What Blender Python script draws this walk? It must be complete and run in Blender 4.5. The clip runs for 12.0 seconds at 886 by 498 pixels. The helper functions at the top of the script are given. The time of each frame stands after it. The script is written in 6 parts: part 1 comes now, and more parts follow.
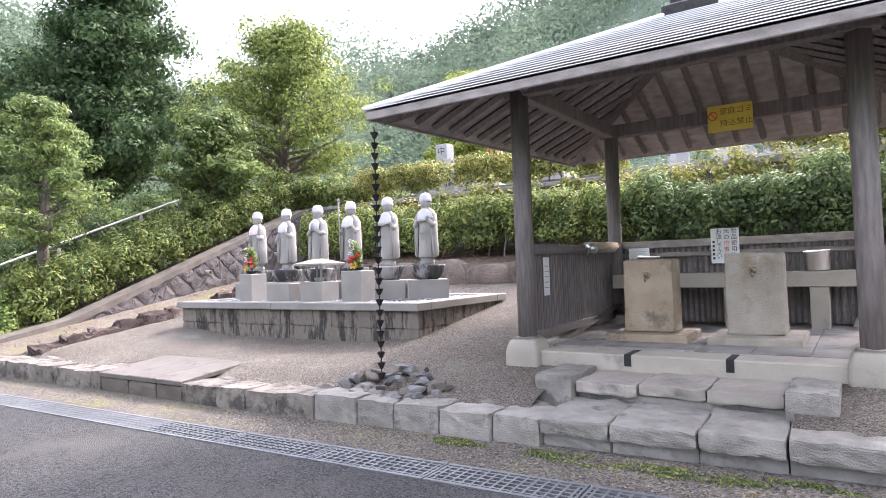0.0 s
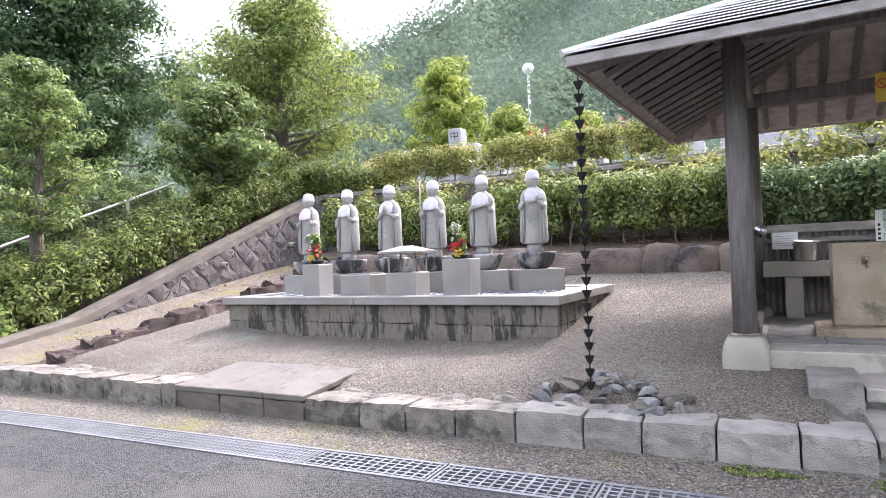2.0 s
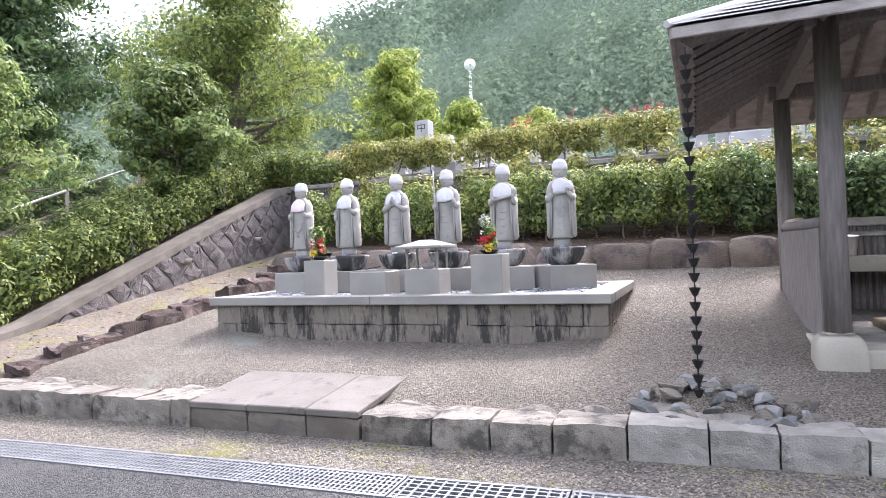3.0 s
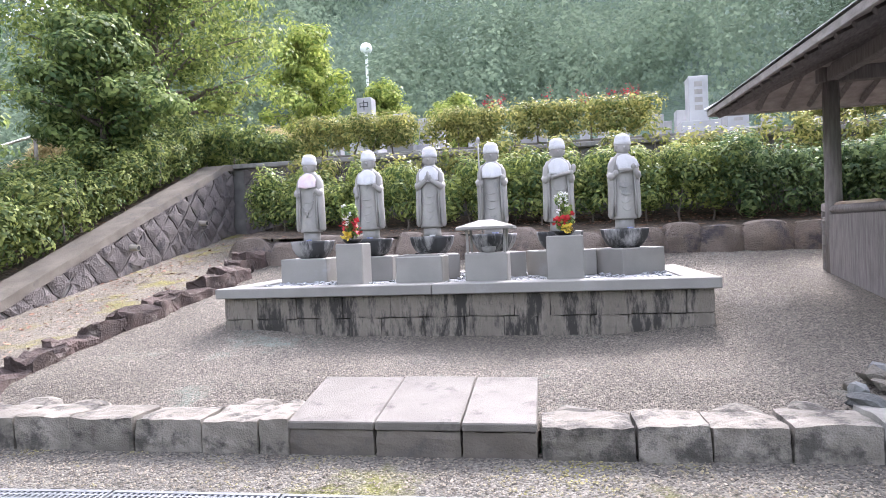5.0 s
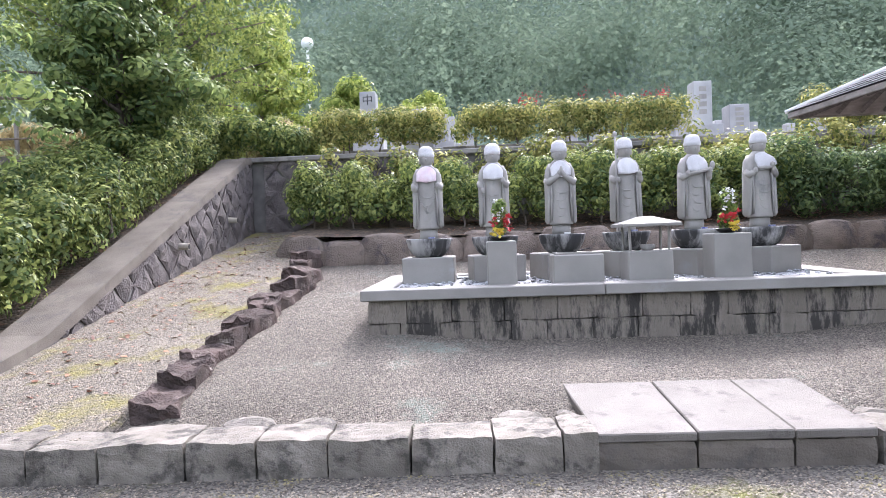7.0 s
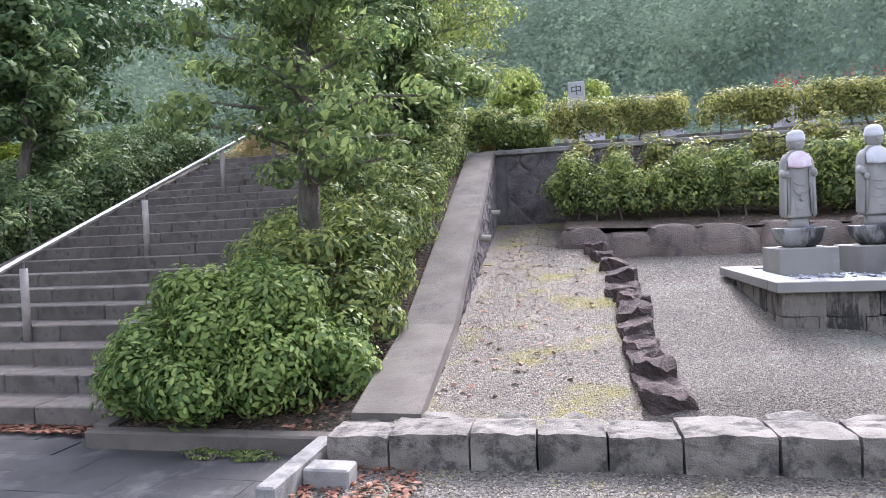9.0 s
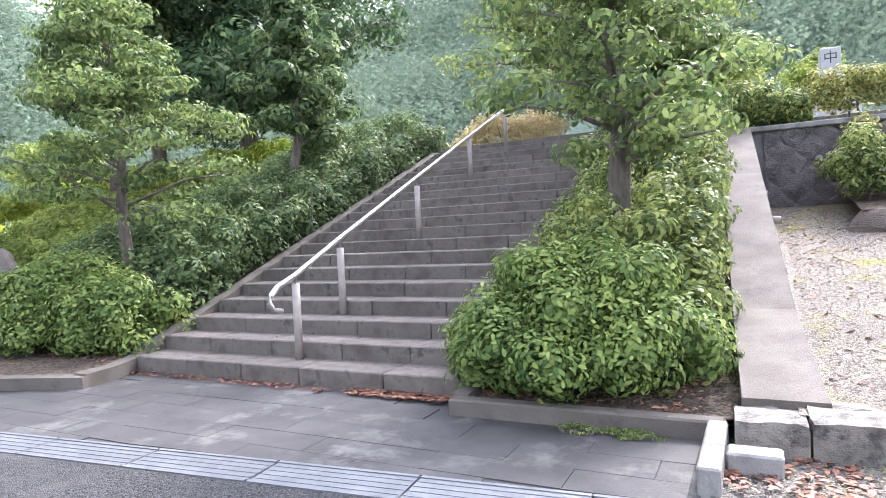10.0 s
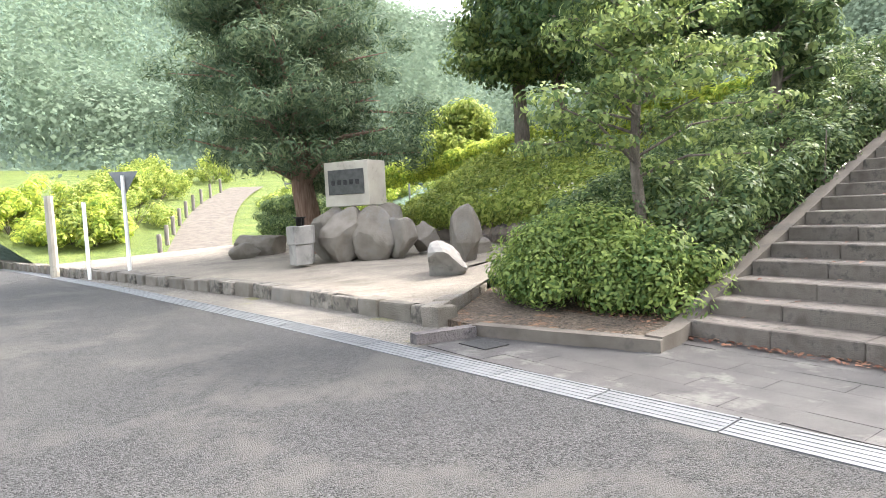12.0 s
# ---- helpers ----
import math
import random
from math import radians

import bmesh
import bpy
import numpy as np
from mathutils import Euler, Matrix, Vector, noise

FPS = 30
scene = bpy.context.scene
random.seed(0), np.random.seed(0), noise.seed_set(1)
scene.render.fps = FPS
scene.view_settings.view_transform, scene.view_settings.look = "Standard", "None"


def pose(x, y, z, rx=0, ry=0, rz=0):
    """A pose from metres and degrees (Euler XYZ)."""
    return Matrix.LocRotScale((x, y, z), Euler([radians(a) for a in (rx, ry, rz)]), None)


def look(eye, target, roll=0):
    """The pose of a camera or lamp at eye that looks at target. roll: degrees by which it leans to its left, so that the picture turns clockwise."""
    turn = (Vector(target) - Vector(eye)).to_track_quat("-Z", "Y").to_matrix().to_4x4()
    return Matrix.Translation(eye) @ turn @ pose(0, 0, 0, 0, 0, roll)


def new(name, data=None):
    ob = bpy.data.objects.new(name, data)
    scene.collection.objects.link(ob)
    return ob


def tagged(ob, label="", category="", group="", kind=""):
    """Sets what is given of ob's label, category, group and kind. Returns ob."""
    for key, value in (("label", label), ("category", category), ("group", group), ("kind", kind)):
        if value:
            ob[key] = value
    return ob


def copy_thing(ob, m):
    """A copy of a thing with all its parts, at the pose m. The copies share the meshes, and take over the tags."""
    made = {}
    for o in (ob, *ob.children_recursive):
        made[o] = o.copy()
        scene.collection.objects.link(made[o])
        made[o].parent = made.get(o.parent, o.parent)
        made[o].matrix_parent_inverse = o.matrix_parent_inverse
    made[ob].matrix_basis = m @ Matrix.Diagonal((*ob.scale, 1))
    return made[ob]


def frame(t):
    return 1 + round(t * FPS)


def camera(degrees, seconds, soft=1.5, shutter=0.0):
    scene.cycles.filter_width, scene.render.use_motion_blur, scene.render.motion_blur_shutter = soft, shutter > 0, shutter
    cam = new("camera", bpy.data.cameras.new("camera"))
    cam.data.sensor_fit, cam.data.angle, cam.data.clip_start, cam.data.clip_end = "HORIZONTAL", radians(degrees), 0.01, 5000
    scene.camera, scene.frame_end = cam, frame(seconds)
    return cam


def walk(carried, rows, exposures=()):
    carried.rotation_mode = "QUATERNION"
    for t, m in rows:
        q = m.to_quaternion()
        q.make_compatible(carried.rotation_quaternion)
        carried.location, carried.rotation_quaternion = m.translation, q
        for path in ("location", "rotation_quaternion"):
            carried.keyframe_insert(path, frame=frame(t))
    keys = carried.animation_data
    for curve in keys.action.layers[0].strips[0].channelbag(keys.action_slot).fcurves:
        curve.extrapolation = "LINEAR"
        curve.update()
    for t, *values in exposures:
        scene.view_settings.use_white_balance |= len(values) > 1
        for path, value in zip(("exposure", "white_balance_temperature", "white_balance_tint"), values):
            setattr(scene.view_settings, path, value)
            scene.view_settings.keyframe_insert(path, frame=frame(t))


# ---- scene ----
cam = camera(70.5, 12.0, 0.8)
PATH = [
    (0.0, (-0.582, 0.462, 1.371), (-1.691, 2.126, 1.424), -2.0),
    (0.5, (-1.229, 0.462, 1.359), (-2.307, 2.146, 1.412), -1.95),
    (1.0, (-1.81, 0.387, 1.349), (-2.857, 2.09, 1.399), -2.05),
    (1.5, (-2.444, 0.4, 1.344), (-3.449, 2.128, 1.386), -2.05),
    (2.0, (-3.02, 0.374, 1.353), (-3.977, 2.129, 1.384), -2.2),
    (2.5, (-3.63, 0.422, 1.368), (-4.522, 2.212, 1.391), -2.3),
    (2.7, (-3.915, 0.425, 1.377), (-4.749, 2.243, 1.396), -2.25),
    (4.3, (-5.662, 0.661, 1.369), (-6.145, 2.602, 1.362), -2.3),
    (4.5, (-5.905, 0.665, 1.363), (-6.338, 2.617, 1.355), -2.25),
    (5.0, (-6.466, 0.713, 1.366), (-6.839, 2.677, 1.331), -2.25),
    (5.5, (-7.042, 0.719, 1.385), (-7.337, 2.696, 1.347), -2.2),
    (6.0, (-7.627, 0.801, 1.407), (-7.825, 2.791, 1.357), -2.15),
    (6.5, (-8.256, 0.789, 1.435), (-8.378, 2.784, 1.391), -2.05),
    (6.7, (-8.506, 0.796, 1.413), (-8.614, 2.792, 1.373), -2.1),
    (8.3, (-10.651, 0.726, 1.46), (-10.815, 2.718, 1.408), -2.6),
    (8.5, (-10.947, 0.651, 1.471), (-11.157, 2.639, 1.423), -2.6),
    (9.0, (-11.735, 0.515, 1.492), (-12.153, 2.47, 1.444), -2.55),
    (9.5, (-12.46, 0.302, 1.453), (-13.13, 2.185, 1.406), -2.7),
    (10.0, (-13.189, 0.144, 1.439), (-14.089, 1.929, 1.387), -2.7),
    (10.5, (-13.835, -0.06, 1.451), (-14.941, 1.605, 1.385), -2.8),
    (11.0, (-14.54, -0.249, 1.448), (-15.821, 1.284, 1.367), -2.9),
    (11.5, (-15.244, -0.407, 1.449), (-16.669, 0.99, 1.311), -2.9),
    (12.0, (-15.841, -0.826, 1.478), (-17.468, 0.329, 1.346), -2.9),
]
walk(cam, [(t, look(eye, target, roll)) for t, eye, target, roll in PATH], [(0.0, 2.92, 6150, 23), (5.0, 2.75, 5950, 20), (7.5, 2.55, 5850, 20), (9.0, 2.4, 5700, 21), (10.0, 3.08, 5800, 20), (10.5, 3.18, 6050, 19), (12.0, 3.12, 6450, 13)])


# ---- world, sun and exposure ----
SUN_AZ, SUN_EL = 13.0, 42.0          # degrees right of +y, and above the horizon
world = bpy.data.worlds.new("sky")
scene.world = world
world.use_nodes = True
wn = world.node_tree.nodes
sky = wn.new("ShaderNodeTexSky")
sky.sky_type = "NISHITA"
sky.sun_disc = False
sky.sun_elevation = radians(SUN_EL)
sky.sun_rotation = radians(SUN_AZ)
sky.dust_density = 4.0
sky.air_density = 1.0
wn["Background"].inputs["Strength"].default_value = 0.15
haze = wn.new("ShaderNodeHueSaturation")   # thin bright haze takes most of the blue
haze.inputs["Saturation"].default_value = 0.3
world.node_tree.links.new(sky.outputs[0], haze.inputs["Color"])
world.node_tree.links.new(haze.outputs[0], wn["Background"].inputs["Color"])
sun_data = bpy.data.lights.new("sun", "SUN")
sun_data.energy, sun_data.angle, sun_data.color = 0.75, radians(8), (1.0, 0.92, 0.8)
sun = new("sun", sun_data)
sun_dir = Vector((math.sin(radians(SUN_AZ)) * math.cos(radians(SUN_EL)), math.cos(radians(SUN_AZ)) * math.cos(radians(SUN_EL)), math.sin(radians(SUN_EL))))
sun.matrix_world = look(sun_dir * 60, (0, 0, 0))


# ---- materials ----
def mat(name, c1, c2, scale=3.0, fine=60.0, rough=0.8, bump=0.3, metal=0.0, spots=None, spot_scale=1.5, spot_at=0.55, vary=0.12, cells=0.0, cell_mix=0.6, stretch=(1, 1, 1), spec=0.4, bump_dist=0.01, loose=False):
    """A surface with colour at two scales, stains of a third colour, pebble cells and fine relief."""
    m = bpy.data.materials.new(name)
    m.use_nodes = True
    nt = m.node_tree
    n, ln = nt.nodes, nt.links.new
    bsdf = n["Principled BSDF"]
    geo = n.new("ShaderNodeNewGeometry")
    mp = n.new("ShaderNodeMapping")
    mp.inputs["Scale"].default_value = stretch
    ln(geo.outputs["Position"], mp.inputs["Vector"])
    big = n.new("ShaderNodeTexNoise")
    big.inputs["Scale"].default_value, big.inputs["Detail"].default_value = scale, 5
    small = n.new("ShaderNodeTexNoise")
    small.inputs["Scale"].default_value, small.inputs["Detail"].default_value = fine, 3
    for q in (big, small):
        ln(mp.outputs[0], q.inputs["Vector"])
    ramp = n.new("ShaderNodeMapRange")
    ramp.inputs["From Min"].default_value, ramp.inputs["From Max"].default_value = 0.32, 0.68
    ln(big.outputs["Fac"], ramp.inputs["Value"])
    mix = n.new("ShaderNodeMix")
    mix.data_type = "RGBA"
    mix.inputs["A"].default_value, mix.inputs["B"].default_value = (*c1, 1), (*c2, 1)
    ln(ramp.outputs[0], mix.inputs["Factor"])
    out = mix.outputs["Result"]
    height = small.outputs["Fac"]
    if cells:
        vor = n.new("ShaderNodeTexVoronoi")
        vor.inputs["Scale"].default_value = cells
        ln(mp.outputs[0], vor.inputs["Vector"])
        hsv = n.new("ShaderNodeSeparateColor")
        ln(vor.outputs["Color"], hsv.inputs[0])
        rr = n.new("ShaderNodeMapRange")
        rr.inputs["To Min"].default_value, rr.inputs["To Max"].default_value = 1 - cell_mix, 1 + cell_mix
        ln(hsv.outputs[0], rr.inputs["Value"])
        vm = n.new("ShaderNodeVectorMath")
        vm.operation = "SCALE"
        ln(out, vm.inputs[0])
        ln(rr.outputs[0], vm.inputs["Scale"])
        out = vm.outputs[0]
        inv = n.new("ShaderNodeMath")
        inv.operation = "SUBTRACT"
        inv.inputs[0].default_value = 1
        ln(vor.outputs["Distance"], inv.inputs[1])
        height = inv.outputs[0]
    if spots:
        sp = n.new("ShaderNodeTexNoise")
        sp.inputs["Scale"].default_value, sp.inputs["Detail"].default_value, sp.inputs["Roughness"].default_value = spot_scale, 8, 0.7
        ln(mp.outputs[0], sp.inputs["Vector"])
        sr = n.new("ShaderNodeMapRange")
        sr.inputs["From Min"].default_value, sr.inputs["From Max"].default_value = spot_at, spot_at + 0.12
        ln(sp.outputs["Fac"], sr.inputs["Value"])
        m2 = n.new("ShaderNodeMix")
        m2.data_type = "RGBA"
        m2.inputs["B"].default_value = (*spots, 1)
        ln(sr.outputs[0], m2.inputs["Factor"])
        ln(out, m2.inputs["A"])
        out = m2.outputs["Result"]
    # fine grain and a tone of its own for each piece
    info = n.new("ShaderNodeObjectInfo")
    tone = n.new("ShaderNodeMath")
    tone.operation = "MULTIPLY_ADD"
    ln(geo.outputs["Random Per Island"] if loose else info.outputs["Random"], tone.inputs[0])
    tone.inputs[1].default_value, tone.inputs[2].default_value = 2 * vary, 1 - vary - 0.12
    gr = n.new("ShaderNodeMath")
    gr.operation = "MULTIPLY_ADD"
    ln(small.outputs["Fac"], gr.inputs[0])
    gr.inputs[1].default_value = 0.24
    ln(tone.outputs[0], gr.inputs[2])
    sc = n.new("ShaderNodeVectorMath")
    sc.operation = "SCALE"
    ln(out, sc.inputs[0])
    ln(gr.outputs[0], sc.inputs["Scale"])
    ln(sc.outputs[0], bsdf.inputs["Base Color"])
    bp = n.new("ShaderNodeBump")
    bp.inputs["Strength"].default_value, bp.inputs["Distance"].default_value = bump, bump_dist
    ln(height, bp.inputs["Height"])
    ln(bp.outputs[0], bsdf.inputs["Normal"])
    bsdf.inputs["Roughness"].default_value = rough
    bsdf.inputs["Metallic"].default_value = metal
    bsdf.inputs["Specular IOR Level"].default_value = spec
    return m


def leaf_mat(name, dark, light, trans=0.4, rough=0.5, spec=0.18, patch=1.6, leafvar=1.0, tips=1.7):
    """Leaves: colour by leaf, glossy above, light shining through."""
    dull = lambda c: tuple(0.9 * q + 0.1 * (0.3 * c[0] + 0.6 * c[1] + 0.1 * c[2]) for q in (c[0] * 1.1, c[1], c[2] * 1.05))
    dark, light = dull(dark), dull(light)
    m = bpy.data.materials.new(name)
    m.use_nodes = True
    nt = m.node_tree
    n, ln = nt.nodes, nt.links.new
    bsdf = n["Principled BSDF"]
    geo = n.new("ShaderNodeNewGeometry")
    mix = n.new("ShaderNodeMix")
    mix.data_type = "RGBA"
    mix.inputs["A"].default_value, mix.inputs["B"].default_value = (*dark, 1), (*light, 1)
    nz = n.new("ShaderNodeTexNoise")
    nz.inputs["Scale"].default_value = patch
    ln(geo.outputs["Position"], nz.inputs["Vector"])
    av = n.new("ShaderNodeMath")
    av.operation = "ADD"
    wt = n.new("ShaderNodeMath")
    wt.operation = "MULTIPLY"
    wt.inputs[1].default_value = leafvar
    ln(geo.outputs["Random Per Island"], wt.inputs[0])
    ln(wt.outputs[0], av.inputs[0])
    ln(nz.outputs["Fac"], av.inputs[1])
    mr = n.new("ShaderNodeMapRange")
    mr.inputs["From Min"].default_value, mr.inputs["From Max"].default_value = 0.3 + 0.15 * leafvar, 0.7 + 0.75 * leafvar
    ln(av.outputs[0], mr.inputs["Value"])
    few = n.new("ShaderNodeMath")
    few.operation = "POWER"
    few.inputs[1].default_value = tips
    ln(mr.outputs[0], few.inputs[0])
    ln(few.outputs[0], mix.inputs["Factor"])
    out = mix.outputs["Result"]
    ln(out, bsdf.inputs["Base Color"])
    bsdf.inputs["Roughness"].default_value = rough
    bsdf.inputs["Specular IOR Level"].default_value = spec
    tr = n.new("ShaderNodeBsdfTranslucent")
    ln(out, tr.inputs["Color"])
    ms = n.new("ShaderNodeMixShader")
    ms.inputs[0].default_value = trans
    ln(bsdf.outputs[0], ms.inputs[1])
    ln(tr.outputs[0], ms.inputs[2])
    ln(ms.outputs[0], n["Material Output"].inputs["Surface"])
    return m


M_ASPHALT = mat("asphalt", (0.05616, 0.05616, 0.05616), (0.07128, 0.0702, 0.06696), 0.5, 70, 0.85, 1.0, cells=110, cell_mix=0.9, spots=(0.1, 0.096, 0.088), spot_scale=0.7, spot_at=0.5, bump_dist=0.016)
M_TAN = mat("tan_stone", (0.288, 0.228, 0.156), (0.408, 0.336, 0.246), 4, 90, 0.85, 0.6, spots=(0.17, 0.14, 0.105), spot_scale=3, spot_at=0.55, vary=0.05, bump_dist=0.015)
M_PALETAN = mat("pale_tan_stone", (0.27, 0.245, 0.2), (0.37, 0.335, 0.275), 4, 90, 0.85, 0.6, spots=(0.25, 0.2, 0.15), spot_scale=2.5, spot_at=0.55, vary=0.05, bump_dist=0.015)
M_HEAP = mat("blue_grey_stone", (0.09, 0.092, 0.09), (0.19, 0.19, 0.182), 6, 60, 0.85, 0.8, spots=(0.2, 0.16, 0.13), spot_scale=3, spot_at=0.62, vary=0.35, bump_dist=0.015)
M_THRESHOLD = mat("threshold_stone", (0.105, 0.094, 0.08), (0.145, 0.131, 0.114), 3, 120, 0.7, 0.6, spots=(0.06, 0.053, 0.044), spot_scale=4.5, spot_at=0.55, vary=0.07)
M_COPING = mat("weathered_coping", (0.09, 0.077, 0.062), (0.14, 0.121, 0.1), 3, 80, 0.9, 0.6, spots=(0.08, 0.072, 0.064), spot_scale=2.6, spot_at=0.54, vary=0.05)
M_GRAVEL = mat("gravel", (0.1, 0.087, 0.07), (0.135, 0.118, 0.096), 0.9, 120, 0.9, 1.0, cells=105, cell_mix=0.7, spots=(0.17, 0.2, 0.165), spot_scale=0.9, spot_at=0.58, bump_dist=0.012)
M_GRAVEL_GREY = mat("grey_gravel", (0.25, 0.26, 0.27), (0.42, 0.43, 0.44), 4, 120, 0.8, 1.0, cells=45, cell_mix=0.6, bump_dist=0.015)
M_GRAVEL_MOSS = mat("mossy_gravel", (0.1329, 0.1162, 0.0924), (0.1839, 0.1619, 0.1302), 1.2, 120, 0.9, 1.0, cells=70, cell_mix=0.6, spots=(0.17, 0.15, 0.045), spot_scale=1.3, spot_at=0.5, bump_dist=0.01)
M_STRIP = mat("dirty_gravel", (0.1, 0.091, 0.076), (0.155, 0.142, 0.12), 1.3, 120, 0.9, 1.0, cells=70, cell_mix=0.65, spots=(0.14, 0.135, 0.04), spot_scale=1.1, spot_at=0.57, bump_dist=0.01)
M_PEBBLE = mat("loose_gravel", (0.145, 0.126, 0.1), (0.2, 0.177, 0.144), 0.9, 120, 0.85, 0.4, vary=0.42, loose=True)
M_PEBBLE_MOSS = mat("mossy_loose_gravel", (0.148, 0.126, 0.096), (0.198, 0.171, 0.134), 0.9, 120, 0.85, 0.4, spots=(0.21, 0.19, 0.06), spot_scale=1.3, spot_at=0.5, vary=0.5, loose=True)
M_DIRT = mat("pale_dirt", (0.17, 0.148, 0.118), (0.235, 0.207, 0.168), 1.4, 90, 0.95, 0.7, cells=60, cell_mix=0.35, spots=(0.13, 0.115, 0.09), spot_scale=1.2, spot_at=0.55)
M_SOIL = mat("soil", (0.0495, 0.0374, 0.0264), (0.0935, 0.0715, 0.0495), 2.5, 70, 0.95, 1.0, cells=30, cell_mix=0.5, spots=(0.2, 0.11, 0.06), spot_scale=4, spot_at=0.55, bump_dist=0.02)
M_GRANITE = mat("granite", (0.2, 0.19, 0.173), (0.265, 0.252, 0.23), 2.2, 160, 0.65, 0.15, spots=(0.27, 0.27, 0.26), spot_scale=2.0, spot_at=0.6, vary=0.05)
M_STATUE = mat("weathered_granite", (0.25, 0.238, 0.22), (0.335, 0.32, 0.296), 5, 180, 0.75, 0.2, spots=(0.2, 0.2, 0.195), spot_scale=4, spot_at=0.57, vary=0.04, stretch=(1, 1, 0.5))
M_LOTUS = mat("stained_granite", (0.26, 0.255, 0.245), (0.36, 0.35, 0.34), 5, 160, 0.7, 0.2, spots=(0.04, 0.04, 0.04), spot_scale=3.5, spot_at=0.41, vary=0.05, stretch=(1, 1, 0.25))
M_KERB = mat("kerb_stone", (0.135, 0.12, 0.099), (0.218, 0.197, 0.167), 6, 90, 0.85, 1.0, spots=(0.06, 0.055, 0.047), spot_scale=5.5, spot_at=0.49, vary=0.14, bump_dist=0.009)
M_KERBPALE = mat("pale_kerb_stone", (0.205, 0.193, 0.17), (0.31, 0.293, 0.26), 6, 90, 0.85, 1.0, spots=(0.12, 0.112, 0.098), spot_scale=5.5, spot_at=0.56, vary=0.12, bump_dist=0.012)
M_SLAB = mat("slab_stone", (0.24, 0.218, 0.185), (0.33, 0.3, 0.26), 2.5, 130, 0.6, 0.35, spots=(0.13, 0.12, 0.105), spot_scale=2.2, spot_at=0.55, vary=0.06, spec=0.5)
M_WALLSTONE = mat("wall_stone", (0.16, 0.128, 0.104), (0.26, 0.212, 0.176), 3.5, 50, 0.9, 1.0, spots=(0.09, 0.08, 0.085), spot_scale=2.2, spot_at=0.52, vary=0.2, bump_dist=0.04)
M_RETAIN = mat("grey_rough_stone", (0.095, 0.083, 0.08), (0.16, 0.14, 0.134), 3.0, 40, 0.92, 1.0, spots=(0.06, 0.056, 0.058), spot_scale=2.6, spot_at=0.53, vary=0.13, bump_dist=0.03)
M_MORTAR = mat("mortar", (0.11, 0.105, 0.1), (0.18, 0.17, 0.16), 4, 80, 0.95, 0.6)
M_DARKROCK = mat("dark_volcanic_rock", (0.045, 0.033, 0.029), (0.1, 0.07, 0.06), 5, 60, 0.9, 1.0, spots=(0.18, 0.15, 0.125), spot_scale=4.2, spot_at=0.56, vary=0.2, bump_dist=0.03)
M_PALEROCK = mat("pale_rock", (0.1333, 0.117, 0.09296), (0.2016, 0.1814, 0.1534), 3, 60, 0.88, 0.9, spots=(0.17, 0.16, 0.145), spot_scale=2, spot_at=0.53, vary=0.14, bump_dist=0.03)
M_PLATSTONE = mat("platform_stone", (0.1616, 0.1408, 0.116), (0.2824, 0.2496, 0.208), 4, 80, 0.88, 0.8, spots=(0.045, 0.041, 0.036), spot_scale=4.0, spot_at=0.46, vary=0.08, stretch=(1.7, 1.7, 0.4), bump_dist=0.02)
M_CONCRETE = mat("concrete", (0.29, 0.266, 0.22), (0.385, 0.355, 0.297), 2, 90, 0.8, 0.25, spots=(0.2, 0.185, 0.155), spot_scale=2.2, spot_at=0.57, vary=0.06)
M_OLDCON = mat("weathered_concrete", (0.18, 0.1713, 0.1575), (0.2787, 0.265, 0.2425), 3, 90, 0.88, 0.5, spots=(0.12, 0.115, 0.105), spot_scale=2.4, spot_at=0.52, vary=0.1, stretch=(1, 1, 0.7))
M_STEP = mat("stair_stone", (0.09, 0.076, 0.063), (0.175, 0.152, 0.13), 5, 100, 0.85, 0.9, spots=(0.065, 0.06, 0.052), spot_scale=5, spot_at=0.53, vary=0.16, bump_dist=0.012)
M_TILE = mat("dark_paving", (0.036, 0.034, 0.033), (0.068, 0.064, 0.061), 2.4, 110, 0.7, 0.5, spots=(0.135, 0.128, 0.118), spot_scale=1.5, spot_at=0.53, vary=0.1)
M_STEEL = mat("galvanised_steel", (0.15, 0.158, 0.165), (0.2, 0.208, 0.215), 6, 200, 0.6, 0.1, metal=0.6, vary=0.08)
M_ALU = mat("aluminium", (0.6, 0.6, 0.6), (0.75, 0.75, 0.75), 8, 200, 0.3, 0.1, metal=1.0)
M_IRON = mat("blackened_copper", (0.018, 0.018, 0.02), (0.04, 0.038, 0.036), 20, 200, 0.5, 0.2, metal=0.6)
# near-black that stands in for the shade inside gaps and holes
M_GAPSHADE = mat("gap_shade", (0.02, 0.02, 0.02), (0.03, 0.03, 0.03), 5, 60, 0.9, 0.2)
M_WOOD = mat("dark_stained_wood", (0.13, 0.112, 0.104), (0.215, 0.19, 0.178), 6, 40, 0.7, 0.5, vary=0.15, stretch=(6, 6, 0.7), spots=(0.14, 0.11, 0.09), spot_scale=2, spot_at=0.62)
M_WOODH = mat("dark_stained_boards", (0.22, 0.195, 0.18), (0.37, 0.33, 0.305), 5, 40, 0.72, 0.5, vary=0.15, stretch=(1.2, 1.2, 3))
M_LOG = mat("peeled_log", (0.3, 0.22, 0.15), (0.45, 0.36, 0.27), 5, 60, 0.75, 0.5, stretch=(5, 0.8, 5))
# grey shingles made whitish: the sky's glare is put into the base colour
M_ROOF = mat("sky_glare_shingles", (0.5, 0.498, 0.495), (0.62, 0.617, 0.612), 3, 90, 0.24, 0.1, vary=0.12, spots=(0.2, 0.2, 0.2), spot_scale=2, spot_at=0.6, spec=0.7)
